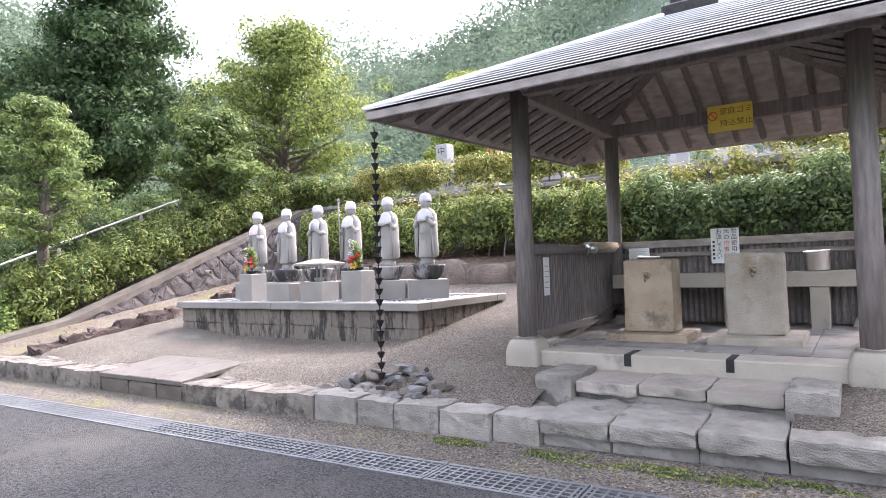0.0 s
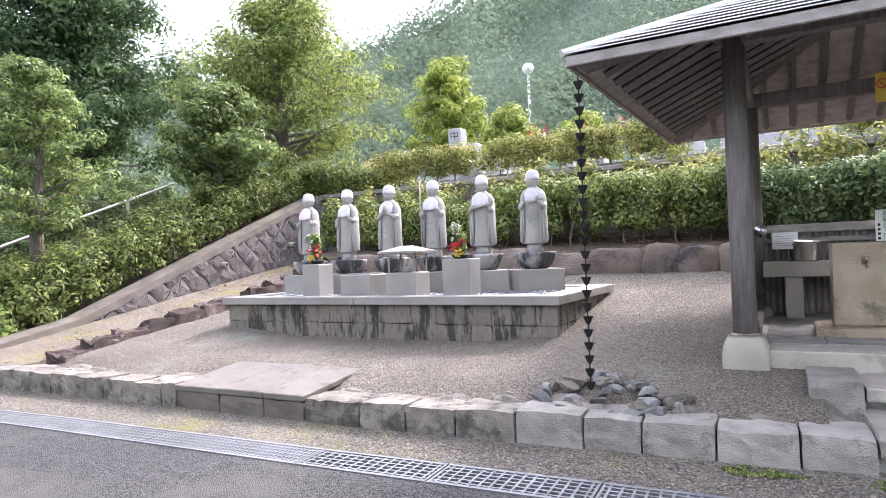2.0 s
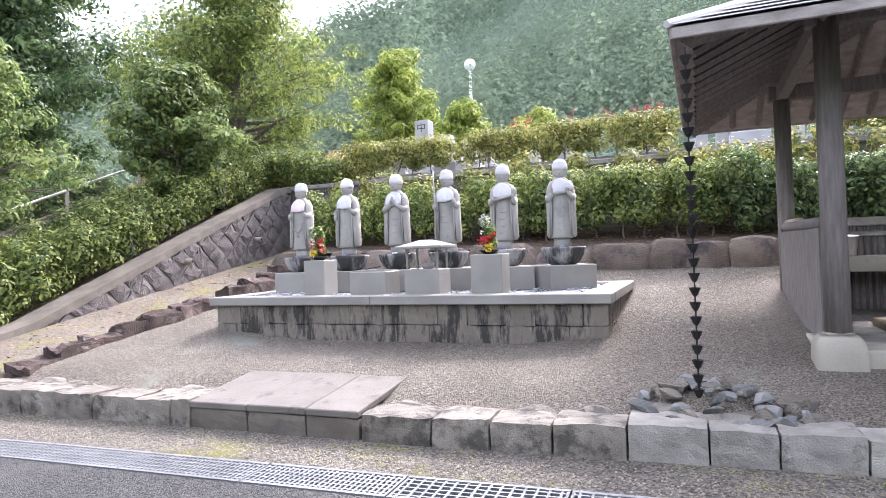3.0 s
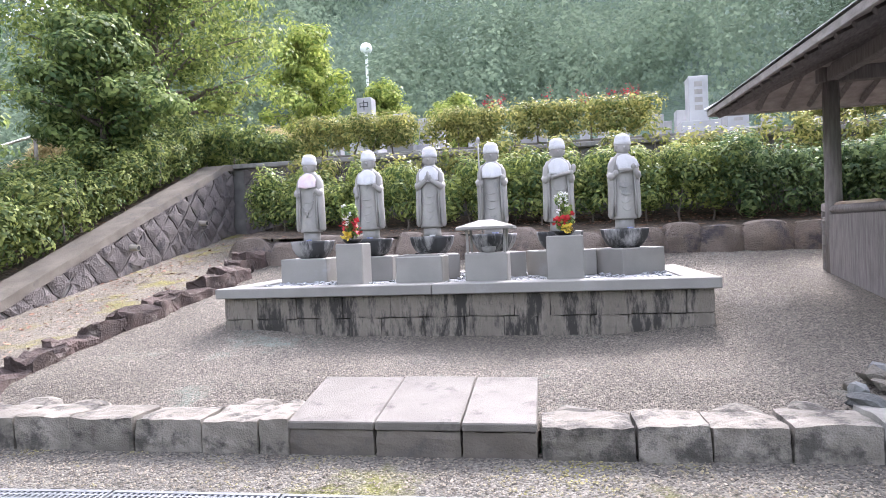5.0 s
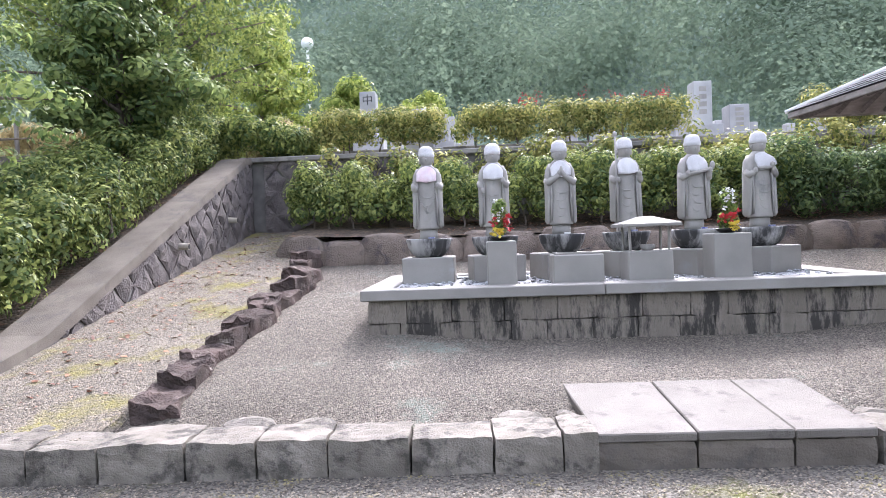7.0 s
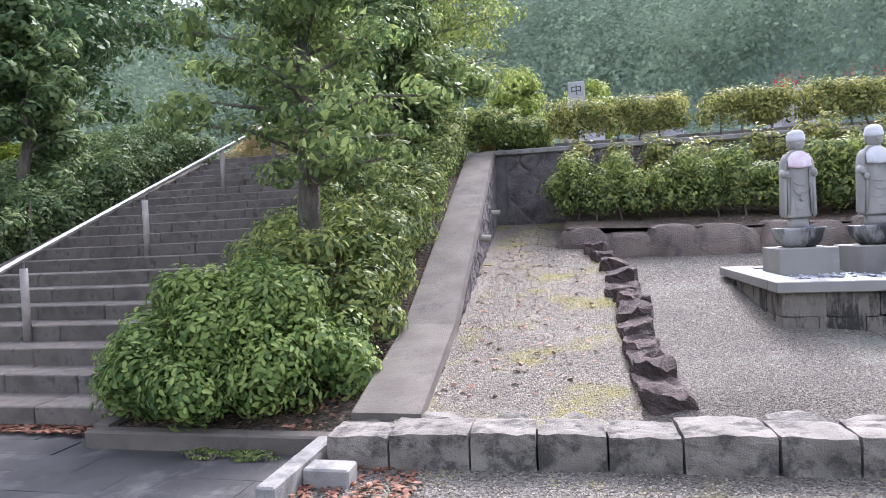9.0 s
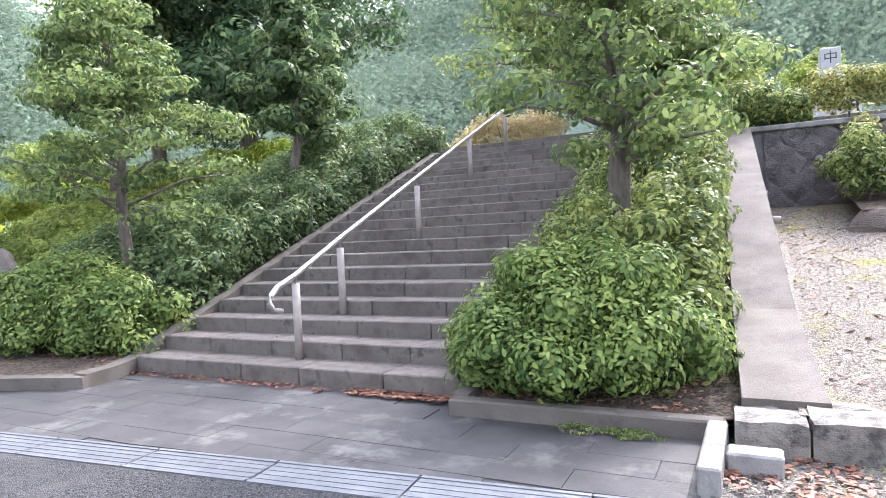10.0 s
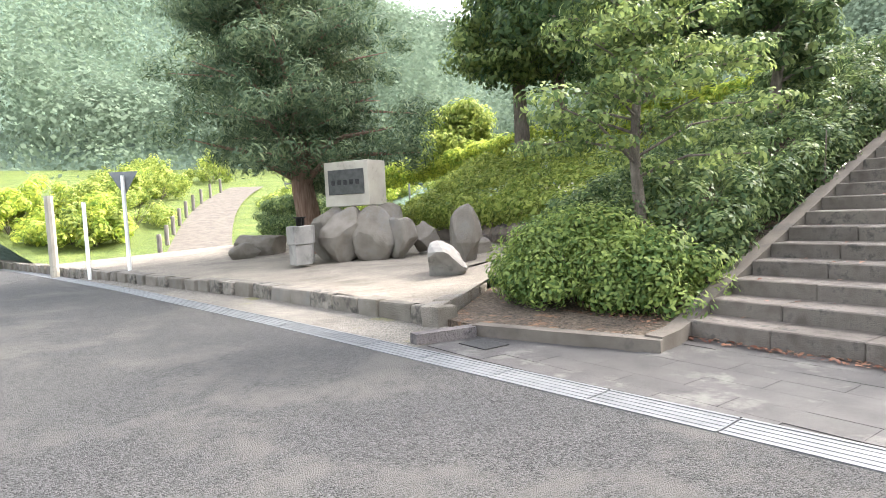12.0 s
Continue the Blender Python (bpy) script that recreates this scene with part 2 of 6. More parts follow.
M_RAIL = mat("rail_metal", (0.52, 0.5, 0.46), (0.62, 0.6, 0.56), 8, 150, 0.35, 0.05, metal=0.7)
M_POST = mat("rail_post", (0.27, 0.235, 0.205), (0.36, 0.32, 0.285), 8, 150, 0.55, 0.1, metal=0.1)
M_WHITE = mat("white_board", (0.72, 0.72, 0.71), (0.8, 0.8, 0.79), 3, 60, 0.6, 0.05)
M_YELLOW = mat("yellow_board", (0.66, 0.5, 0.06), (0.74, 0.58, 0.1), 3, 60, 0.55, 0.05)
M_INK = mat("black_ink", (0.03, 0.03, 0.035), (0.045, 0.045, 0.05), 5, 60, 0.6, 0.0)
M_BROWNINK = mat("brown_ink", (0.16, 0.10, 0.03), (0.2, 0.13, 0.04), 5, 60, 0.6, 0.0)
M_REDINK = mat("red_ink", (0.5, 0.04, 0.05), (0.58, 0.06, 0.07), 5, 60, 0.6, 0.0)
M_CLOTH = mat("white_cloth", (0.5, 0.49, 0.5), (0.6, 0.59, 0.6), 6, 250, 0.95, 0.4, vary=0.04)
M_PINK = mat("faded_pink_cloth", (0.62, 0.46, 0.51), (0.68, 0.61, 0.63), 12, 250, 0.95, 0.4)
M_BLUE = mat("blue_porcelain", (0.06, 0.08, 0.3), (0.45, 0.47, 0.6), 25, 100, 0.3, 0.0)
M_BRASS = mat("tap_brass", (0.32, 0.27, 0.17), (0.42, 0.36, 0.25), 20, 100, 0.35, 0.1, metal=0.9)
M_BARK = mat("bark", (0.1, 0.082, 0.067), (0.2, 0.167, 0.139), 6, 40, 0.92, 1.0, stretch=(3, 3, 0.7), bump_dist=0.03, spots=(0.22, 0.2, 0.172), spot_scale=3, spot_at=0.6)
M_REDBARK = mat("reddish_bark", (0.17, 0.10, 0.07), (0.3, 0.2, 0.15), 5, 40, 0.92, 1.0, stretch=(5, 5, 0.5), bump_dist=0.04)
M_GRAVE = mat("grave_granite", (0.29, 0.29, 0.295), (0.39, 0.39, 0.395), 2, 140, 0.5, 0.1, vary=0.14)
M_LAMP = mat("white_lamp_glass", (0.75, 0.75, 0.73), (0.82, 0.82, 0.8), 3, 60, 0.3, 0.0)
M_WHITEPOST = mat("white_paint", (0.7, 0.7, 0.68), (0.8, 0.8, 0.78), 4, 60, 0.5, 0.1)
M_GRASS = mat("grass_bank", (0.078, 0.114, 0.024), (0.132, 0.168, 0.036), 1.2, 60, 0.95, 1.0, cells=25, cell_mix=0.4, bump_dist=0.05)
# pale bluish tone puts distant haze into the hill floor's colour
M_HAZYFLOOR = mat("hazy_forest_floor", (0.08, 0.125, 0.09), (0.12, 0.18, 0.125), 0.15, 3, 0.95, 1.0, bump_dist=0.4)
M_PLAQUE = mat("bronze_plaque", (0.05, 0.05, 0.048), (0.085, 0.085, 0.08), 8, 100, 0.5, 0.3, metal=0.4)
L_HEDGE = leaf_mat("hedge_leaves", (0.05, 0.105, 0.03), (0.33, 0.41, 0.09), 0.45, tips=1.5)
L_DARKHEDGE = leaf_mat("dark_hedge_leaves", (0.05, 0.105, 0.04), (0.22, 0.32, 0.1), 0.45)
L_TOPHEDGE = leaf_mat("sunny_hedge_leaves", (0.085, 0.14, 0.03), (0.42, 0.43, 0.11), 0.45, tips=1.2)
L_BUSH = leaf_mat("bush_leaves", (0.07, 0.15, 0.035), (0.3, 0.415, 0.085), 0.45, tips=1.3)
L_SPREAD = leaf_mat("spreading_tree_leaves", (0.075, 0.14, 0.033), (0.33, 0.42, 0.09), 0.5, tips=1.3)
L_TREE = leaf_mat("tree_leaves", (0.06, 0.12, 0.036), (0.27, 0.37, 0.095), 0.45, tips=1.5)
L_DARKTREE = leaf_mat("dark_tree_leaves", (0.03, 0.075, 0.028), (0.12, 0.2, 0.065), 0.4)
L_BRIGHT = leaf_mat("bright_leaves", (0.12, 0.21, 0.028), (0.4, 0.5, 0.085), 0.5, tips=1.2)
# strong sunshine on the leaves is put into this bright yellow-green
L_SUNLIT = leaf_mat("sunlit_yellow_green_leaves", (0.15, 0.29, 0.03), (0.58, 0.68, 0.075), 0.6, tips=1.2)
L_RED = leaf_mat("red_leaves", (0.25, 0.03, 0.04), (0.5, 0.07, 0.08), 0.4)
L_CONIFER = leaf_mat("conifer_needles", (0.05, 0.1, 0.048), (0.2, 0.28, 0.13), 0.35, patch=0.9)
L_DRY = leaf_mat("dry_grass_leaves", (0.3, 0.27, 0.1), (0.56, 0.5, 0.24), 0.5, tips=1.0)
# distance haze is mixed into these leaves as a pale blue-green
L_HAZYFOREST = leaf_mat("hazy_forest_leaves", (0.105, 0.165, 0.108), (0.18, 0.26, 0.165), 0.4, rough=0.9, spec=0.0, patch=0.12, leafvar=0.1, tips=1.0)
L_FALLEN = leaf_mat("fallen_leaves", (0.12, 0.05, 0.03), (0.34, 0.19, 0.1), 0.15)


# ---- building helpers ----
def mesh_ob(name, bm, material, smooth=False):
    me = bpy.data.meshes.new(name)
    bmesh.ops.recalc_face_normals(bm, faces=bm.faces)
    bm.to_mesh(me)
    bm.free()
    me.materials.append(material)
    if smooth:
        me.polygons.foreach_set("use_smooth", [True] * len(me.polygons))
    return new(name, me)


def part(name, bm, material, parent, label="", smooth=False):
    ob = mesh_ob(name, bm, material, smooth)
    ob.parent = parent
    return tagged(ob, label)


def thing(name, at, label, category, group="", kind="", rz=0):
    ob = new(name)
    ob.empty_display_size = 0.1
    ob.matrix_basis = pose(*at, 0, 0, rz)
    return tagged(ob, label, category, group, kind)


def single(name, bm, material, label, category, group="", kind="", at=(0, 0, 0), rz=0, smooth=False):
    ob = mesh_ob(name, bm, material, smooth)
    ob.matrix_basis = pose(*at, 0, 0, rz)
    return tagged(ob, label, category, group, kind)


def box(bm, x0, x1, y0, y1, z0, z1, bevel=0.0, seg=1, jit=0.0, seed=0):
    r = bmesh.ops.create_cube(bm, size=1)
    vs = r["verts"]
    for v in vs:
        v.co = Vector((x0 + (v.co.x + 0.5) * (x1 - x0), y0 + (v.co.y + 0.5) * (y1 - y0), z0 + (v.co.z + 0.5) * (z1 - z0)))
    if jit:
        rnd = random.Random(seed)
        for v in vs:
            v.co += Vector((rnd.uniform(-jit, jit), rnd.uniform(-jit, jit), rnd.uniform(-jit, jit)))
    if bevel:
        es = list({e for v in vs for e in v.link_edges})
        bmesh.ops.bevel(bm, geom=es, offset=bevel, segments=seg, affect="EDGES", profile=0.6)
    return bm


def B(*a, **k):
    return box(bmesh.new(), *a, **k)


def prism(pts, z0, z1):
    """A solid over a plan polygon; z0 and z1 are numbers or functions of (x, y)."""
    bm = bmesh.new()
    f0 = z0 if callable(z0) else (lambda x, y: z0)
    f1 = z1 if callable(z1) else (lambda x, y: z1)
    lo = [bm.verts.new((x, y, f0(x, y))) for x, y in pts]
    hi = [bm.verts.new((x, y, f1(x, y))) for x, y in pts]
    bm.faces.new(lo[::-1])
    bm.faces.new(hi)
    for i in range(len(pts)):
        j = (i + 1) % len(pts)
        bm.faces.new((lo[i], lo[j], hi[j], hi[i]))
    return bm


def tube(bm, path, radii, n=10, cap=True):
    """A round bar along points, with a radius at each."""
    rings = []
    path = [Vector(p) for p in path]
    for i, p in enumerate(path):
        d = (path[min(i + 1, len(path) - 1)] - path[max(i - 1, 0)]).normalized()
        side = d.cross(Vector((0.3, 1, 0.1))).normalized() if abs(d.z) > 0.8 else d.cross(Vector((0, 0, 1))).normalized()
        up = side.cross(d)
        r = radii[i] if isinstance(radii, (list, tuple)) else radii
        rings.append([bm.verts.new(p + r * (math.cos(a) * side + math.sin(a) * up)) for a in [2 * math.pi * k / n for k in range(n)]])
    for a, b in zip(rings, rings[1:]):
        for k in range(n):
            bm.faces.new((a[k], a[(k + 1) % n], b[(k + 1) % n], b[k]))
    if cap:
        bm.faces.new(rings[0][::-1])
        bm.faces.new(rings[-1])
    return bm


def lathe(bm, prof, n=20, at=(0, 0, 0), sx=1.0, sy=1.0, ripple=0.0, lobes=8):
    """Turned solid from (radius, height) pairs; ripple gives petals."""
    rings = []
    for r, z in prof:
        rings.append([bm.verts.new((at[0] + sx * r * (1 + ripple * abs(math.sin(lobes * a / 2))) * math.cos(a), at[1] + sy * r * (1 + ripple * abs(math.sin(lobes * a / 2))) * math.sin(a), at[2] + z)) for a in [2 * math.pi * k / n for k in range(n)]])
    for a, b in zip(rings, rings[1:]):
        for k in range(n):
            bm.faces.new((a[k], a[(k + 1) % n], b[(k + 1) % n], b[k]))
    bm.faces.new(rings[0][::-1])
    bm.faces.new(rings[-1])
    return bm


def rock(bm, c, s, seed, sub=2, rough=0.35, flat=0.0, cut=0.55):
    """A natural stone: a cut and dented ball of half sizes s."""
    r = bmesh.ops.create_icosphere(bm, subdivisions=sub, radius=1)
    rnd = random.Random(seed)
    cuts = [(Vector((rnd.gauss(0, 1), rnd.gauss(0, 1), rnd.gauss(0, 1))).normalized(), rnd.uniform(cut, cut + 0.3)) for _ in range(9)]
    off = Vector((seed * 3.1, seed * 1.7, 0))
    for v in r["verts"]:
        p = v.co.normalized()
        for nrm, d in cuts:
            k = p.dot(nrm)
            if k > d:
                p = p - (k - d) * nrm
        p = p * (1 + rough * 0.5 * noise.noise(p * 1.6 + off))
        if flat and p.z > flat:
            p.z = flat + (p.z - flat) * 0.25
        v.co = Vector((c[0] + p.x * s[0], c[1] + p.y * s[1], c[2] + p.z * s[2]))
    return bm


def hewn(bm, x0, x1, y0, y1, z0, z1, seed, amp=0.03, cuts=2):
    """A roughly dressed block with dented faces and worn edges."""
    r = bmesh.ops.create_cube(bm, size=1)
    bmesh.ops.subdivide_edges(bm, edges=list({e for v in r["verts"] for e in v.link_edges}), cuts=cuts, use_grid_fill=True)
    off = Vector((seed, seed * 1.3, 0))
    for v in r["verts"] if cuts == 0 else bm.verts:
        c = v.co.copy()
        n = sum(abs(abs(q) - 0.5) < 1e-4 for q in c)
        k = 1 - (0.0, 0.0, 0.015, 0.035)[n]
        p = Vector((x0 + (c.x * (1 if n < 2 else k) + 0.5) * (x1 - x0), y0 + (c.y * k + 0.5) * (y1 - y0), z0 + (c.z * k + 0.5) * (z1 - z0)))
        d = Vector((noise.noise(p * 5 + off), noise.noise(p * 5 + off * 2), noise.noise(p * 5 + off * 3))) * amp
        d += Vector((noise.noise(p * 17 + off), noise.noise(p * 17 + off * 2), noise.noise(p * 17 + off * 3))) * amp * 0.8
        d.x *= 0.3
        if n == 3 or n == 2:
            d.z -= abs(noise.noise(p * 9 + off)) * amp * 0.8 * (c.z > 0)
        v.co = p + d
    return bm


def grid_surface(name, xs, ys, f, material, label, category, kind="structure", keep=None):
    bm = bmesh.new()
    vs = [[bm.verts.new((x, y, f(x, y))) for x in xs] for y in ys]
    for j in range(len(ys) - 1):
        for i in range(len(xs) - 1):
            if keep is None or keep((xs[i] + xs[i + 1]) / 2, (ys[j] + ys[j + 1]) / 2):
                bm.faces.new((vs[j][i], vs[j][i + 1], vs[j + 1][i + 1], vs[j + 1][i]))
    loose = [v for v in bm.verts if not v.link_faces]
    bmesh.ops.delete(bm, geom=loose, context="VERTS")
    return single(name, bm, material, label, category, "", kind, smooth=True)


def leaf_mesh(name, pts, nrm, size, material, seed=0, slim=0.5, spread=0.6, plain=False):
    """Many single leaves at pts, each facing roughly along nrm: bent ovals with a drooping tip, or plain folded diamonds."""
    g = np.random.default_rng(seed)
    n = len(pts)
    nrm = nrm + g.normal(0, spread, (n, 3)) * 0.7
    nrm /= np.linalg.norm(nrm, axis=1)[:, None] + 1e-9
    t = g.normal(0, 1, (n, 3))
    t -= (t * nrm).sum(1)[:, None] * nrm
    t /= np.linalg.norm(t, axis=1)[:, None] + 1e-9
    b = np.cross(nrm, t)
    s = (size * g.uniform(0.6, 1.35, n))[:, None]
    rim = [(-0.5, 0, 0), (0, 0.5, 0.1), (0.5, 0, -0.08), (0, -0.5, 0.1)] if plain else [(-0.5, 0, 0), (-0.2, 0.45, 0.07), (0.18, 0.4, 0.06), (0.55, 0, -0.12), (0.18, -0.4, 0.06), (-0.2, -0.45, 0.07)]
    q = len(rim)
    v = np.empty((n, q, 3))
    for k, (along, across, up) in enumerate(rim):
        v[:, k] = pts + t * s * along + b * s * slim * across + nrm * s * up
    me = bpy.data.meshes.new(name)
    me.vertices.add(q * n)
    me.vertices.foreach_set("co", v.reshape(-1))
    me.loops.add(q * n)
    me.loops.foreach_set("vertex_index", np.arange(q * n, dtype=np.int32))
    me.polygons.add(n)
    me.polygons.foreach_set("loop_start", np.arange(0, q * n, q, dtype=np.int32))
    me.update(calc_edges=True)
    me.materials.append(material)
    return me


def pebble_mesh(name, pts, size, material, seed=0):
    """Loose stones: squashed, uneven four-sided lumps half sunk at pts."""
    g = np.random.default_rng(seed)
    n = len(pts)
    a = g.uniform(0, 2 * np.pi, n)
    s = size * g.uniform(0.55, 1.4, n)
    v = np.empty((n, 5, 3))
    for k in range(4):
        r = s * g.uniform(0.65, 1.2, n)
        v[:, k, 0] = pts[:, 0] + r * np.cos(a + k * np.pi / 2)
        v[:, k, 1] = pts[:, 1] + r * np.sin(a + k * np.pi / 2) * 0.75
        v[:, k, 2] = pts[:, 2] + s * g.uniform(-0.4, 0.25, n)
    v[:, 4] = pts
    v[:, 4, :2] += g.normal(0, 0.25, (n, 2)) * s[:, None]
    v[:, 4, 2] += s * 0.7
    tri = np.array([(0, 1, 4), (1, 2, 4), (2, 3, 4), (3, 0, 4)], dtype=np.int32)
    idx = (tri[None] + 5 * np.arange(n, dtype=np.int32)[:, None, None]).reshape(-1)
    me = bpy.data.meshes.new(name)
    me.vertices.add(5 * n)
    me.vertices.foreach_set("co", v.reshape(-1))
    me.loops.add(12 * n)
    me.loops.foreach_set("vertex_index", idx)
    me.polygons.add(4 * n)
    me.polygons.foreach_set("loop_start", np.arange(0, 12 * n, 3, dtype=np.int32))
    me.update(calc_edges=True)
    me.materials.append(material)
    return me


def clump_points(clumps, per, seed, shell=0.55):
    """Leaf places in leafy clumps (x, y, z, rx, ry, rz): mostly on the shell."""
    g = np.random.default_rng(seed)
    c = np.array(clumps, float)
    area = (c[:, 3] * c[:, 4] + c[:, 3] * c[:, 5] + c[:, 4] * c[:, 5])
    k = np.maximum((per * area / area.mean()).astype(int), 4)
    idx = np.repeat(np.arange(len(c)), k)
    d = g.normal(0, 1, (len(idx), 3))
    d /= np.linalg.norm(d, axis=1)[:, None]
    rad = shell + (1.08 - shell) * g.random(len(idx)) ** 0.5
    rad *= 1 + 0.12 * np.sin(d[:, 0] * 9 + idx) * np.cos(d[:, 2] * 7 + idx * 2)
    p = c[idx, :3] + d * c[idx, 3:6] * rad[:, None]
    up = d + np.array([0, 0, 0.6])
    return p, up


def leaves(name, clumps, per, size, material, parent, seed, label="", shell=0.55, slim=0.5):
    p, nrm = clump_points(clumps, per, seed, shell)
    ob = new(name, leaf_mesh(name, p, nrm, size, material, seed, slim))
    ob.parent = parent
    ob["kind"] = "stuff"
    return tagged(ob, label)


def placed(ob, parent):
    """Parents ob, whose mesh is in world metres, without moving it."""
    ob.parent = parent
    ob.matrix_parent_inverse = parent.matrix_basis.inverted()
    return ob


def wpart(name, bm, material, parent, label="", smooth=False):
    return tagged(placed(mesh_ob(name, bm, material, smooth), parent), label)


def wleaves(name, clumps, per, size, material, parent, seed, label="", shell=0.55, slim=0.5):
    p, nrm = clump_points(clumps, per, seed, shell)
    ob = placed(new(name, leaf_mesh(name, p, nrm, size, material, seed, slim, plain=size > 0.115)), parent)
    ob["kind"] = "stuff"
    return tagged(ob, label)


def sm(a, b, x):
    t = min(max((x - a) / (b - a), 0), 1)
    return t * t * (3 - 2 * t)


def lerp_table(tab, x):
    return float(np.interp(x, [a for a, _ in tab], [b for _, b in tab]))


# ---- the lie of the land ----
GRATE = [(-60, -3.2), (-40, 0.1), (-31.5, 1.4), (-24, 2.28), (-21, 2.58), (-18, 2.88), (-15.3, 3.15), (-12, 3.44), (-9.5, 3.64), (-5.8, 3.79), (-3.6, 3.89), (0, 4.05), (12, 4.5)]
KERB = [(-14, 4.26), (-12.4, 4.32), (-9.5, 4.43), (-6.4, 4.47), (-4.6, 4.56), (-2.7, 4.68), (6, 5.1)]
grate_y = lambda x: lerp_table(GRATE, x)
kerb_y = lambda x: lerp_table(KERB, x)
court_z = lambda x, y: 0.235 + 0.137 * (y - 4.75) - 0.07 * (1 - sm(4.75, 5.25, y)) - 0.09 * sm(-9.7, -8.5, x) * (1 - sm(-6.2, -5.0, x)) * sm(5.3, 6.4, y) * (1 - sm(6.95, 7.6, y)) + 0.012 * noise.noise(Vector((x * 0.9, y * 0.9, 0)))
lawn_z = lambda x, y: 0.24 + 0.165 * max(y - 4.75, 0) + 0.02 * noise.noise(Vector((x, y, 3)))
SLOPE, STEP_H, STEP_RUN, STEP_Y, STEPS = 0.387, 0.168, 0.434, 4.95, 20
WALL_SKEW = 0.055
skew = lambda y: -WALL_SKEW * (y - 9.0)
bank_z = lambda y: min(max(SLOPE * (y - 4.6), 0.1), 3.3)
wall_top = lambda y: min(max(0.27 + 0.385 * (y - 5.5), 0.3 + 0.19 * (y - 4.75)), 3.08)

# ground: one sheet to the horizon, under road and hills
bm = bmesh.new()
box(bm, -600, 600, -600, 600, -0.6, -0.12)
single("ground", bm, M_HAZYFLOOR, "earth under the road and hills", "ground", kind="structure")

xs = [-75 + 1.5 * i for i in range(64)]
bm = bmesh.new()
cols = []
for x in xs:
    e = grate_y(x) - 0.17
    cols.append([bm.verts.new((x, e - d, -0.004 * d if d < 6 else -0.03)) for d in (0, 0.6, 1.5, 3, 6, 12, 24)])
for a, b in zip(cols, cols[1:]):
    for k in range(6):
        bm.faces.new((a[k], b[k], b[k + 1], a[k + 1]))
single("road", bm, M_ASPHALT, "worn grey asphalt road with pale patches", "road", kind="structure", smooth=True)

# strip of dirty gravel between drain and kerb
bm = bmesh.new()
cols = []
for i in range(70):
    x = -13.45 + i * 0.3
    a, b = grate_y(x) + 0.17, kerb_y(x) + 0.1
    cols.append([bm.verts.new((x, a + (b - a) * k / 4, 0.006 + 0.02 * sm(0, 4, k) + 0.008 * noise.noise(Vector((x * 2, k, 1))))) for k in range(5)])
for a, b in zip(cols, cols[1:]):
    for k in range(4):
        bm.faces.new((a[k], b[k], b[k + 1], a[k + 1]))
single("gravel_strip", bm, M_STRIP, "dirty gravel strip with moss along the kerb", "gravel", kind="structure", smooth=True)

# the gravel court and the mossy strip beside the sloping wall
grid_surface("gravel_court", list(np.arange(-11.5, 8.1, 0.14)), list(np.arange(4.62, 10.75, 0.1)), court_z, M_GRAVEL, "pale gravel court rising gently from the kerb", "gravel", keep=lambda x, y: y > kerb_y(x) + 0.12 and not (-3.3 < x < -0.4 and 6.1 < y < 8.9) and not (-2.75 < x < -1.0 and y < 6.1))
grid_surface("mossy_strip", list(np.arange(-13.6, -11.2, 0.1)), list(np.arange(4.45, 13.2, 0.15)), lambda x, y: lawn_z(x, y) if x < -11.4 else court_z(x, y) - 0.06, M_GRAVEL_MOSS, "gravel with yellow moss and dead leaves beside the wall", "gravel", keep=lambda x, y: x > -13.2 + skew(y))
grid_surface("hedge_bed", [x for x in np.arange(-11.9, 8.1, 0.4)], list(np.arange(10.5, 13.3, 0.3)), lambda x, y: (1.36 if x > -6 else 1.36 + 0.02 * (-6 - x)) + 0.15 * (y - 10.5) + 0.03 * noise.noise(Vector((x, y, 0))), M_SOIL, "brown soil bed with dead leaves under the hedge", "soil")
grid_surface("cemetery_ground", [x for x in np.arange(-24, 40, 2.0)], list(np.arange(13.1, 34, 1.0)), lambda x, y: 3.08 + 0.06 * (y - 13) + 0.9 * sm(18, 34, y), M_GRAVEL, "pale gravel ground of the cemetery terrace", "gravel")
# planted banks on both sides of the stairs
grid_surface("planted_bank", list(np.linspace(-15.3, -13.2, 10)), list(np.arange(4.72, 14.2, 0.25)), lambda x, y: bank_z(y) - 0.2 * sm(4.9, 6.0, y) + 0.03 * noise.noise(Vector((x * 2, y * 2, 0))), M_SOIL, "sloping soil bed with bark and dead leaves", "soil")
for v in bpy.data.objects["planted_bank"].data.vertices:
    v.co.x += skew(v.co.y) * (v.co.x + 15.3) / 2.1
grid_surface("planted_bank_west", [x for x in np.arange(-50, -19.6, 0.6)], list(np.arange(4.72, 22, 0.5)), lambda x, y: bank_z(y) * sm(-40, -24, x) * (0.55 + 0.45 * sm(-27, -21.5, x)) + 0.24 * sm(-21.5, -22.5, x) - 0.09 + 0.03 * noise.noise(Vector((x * 2, y * 2, 0))), M_SOIL, "sloping soil bank behind the monument", "soil", keep=lambda x, y: x > -21.6 or y > 8.9 + 0.25 * (-x - 21.6))

# hills all round, in polar steps about the court
ELEV = [(-180, 10), (-110, 14), (-60, 24), (-10, 29), (8, 28), (20, 23), (27, 20), (32, 18), (40, 16.8), (48, 15), (54, 13.8), (58, 15), (66, 20), (80, 25), (100, 25), (120, 18), (180, 10)]
HX, HY, HR = -12.0, 0.0, 230.0


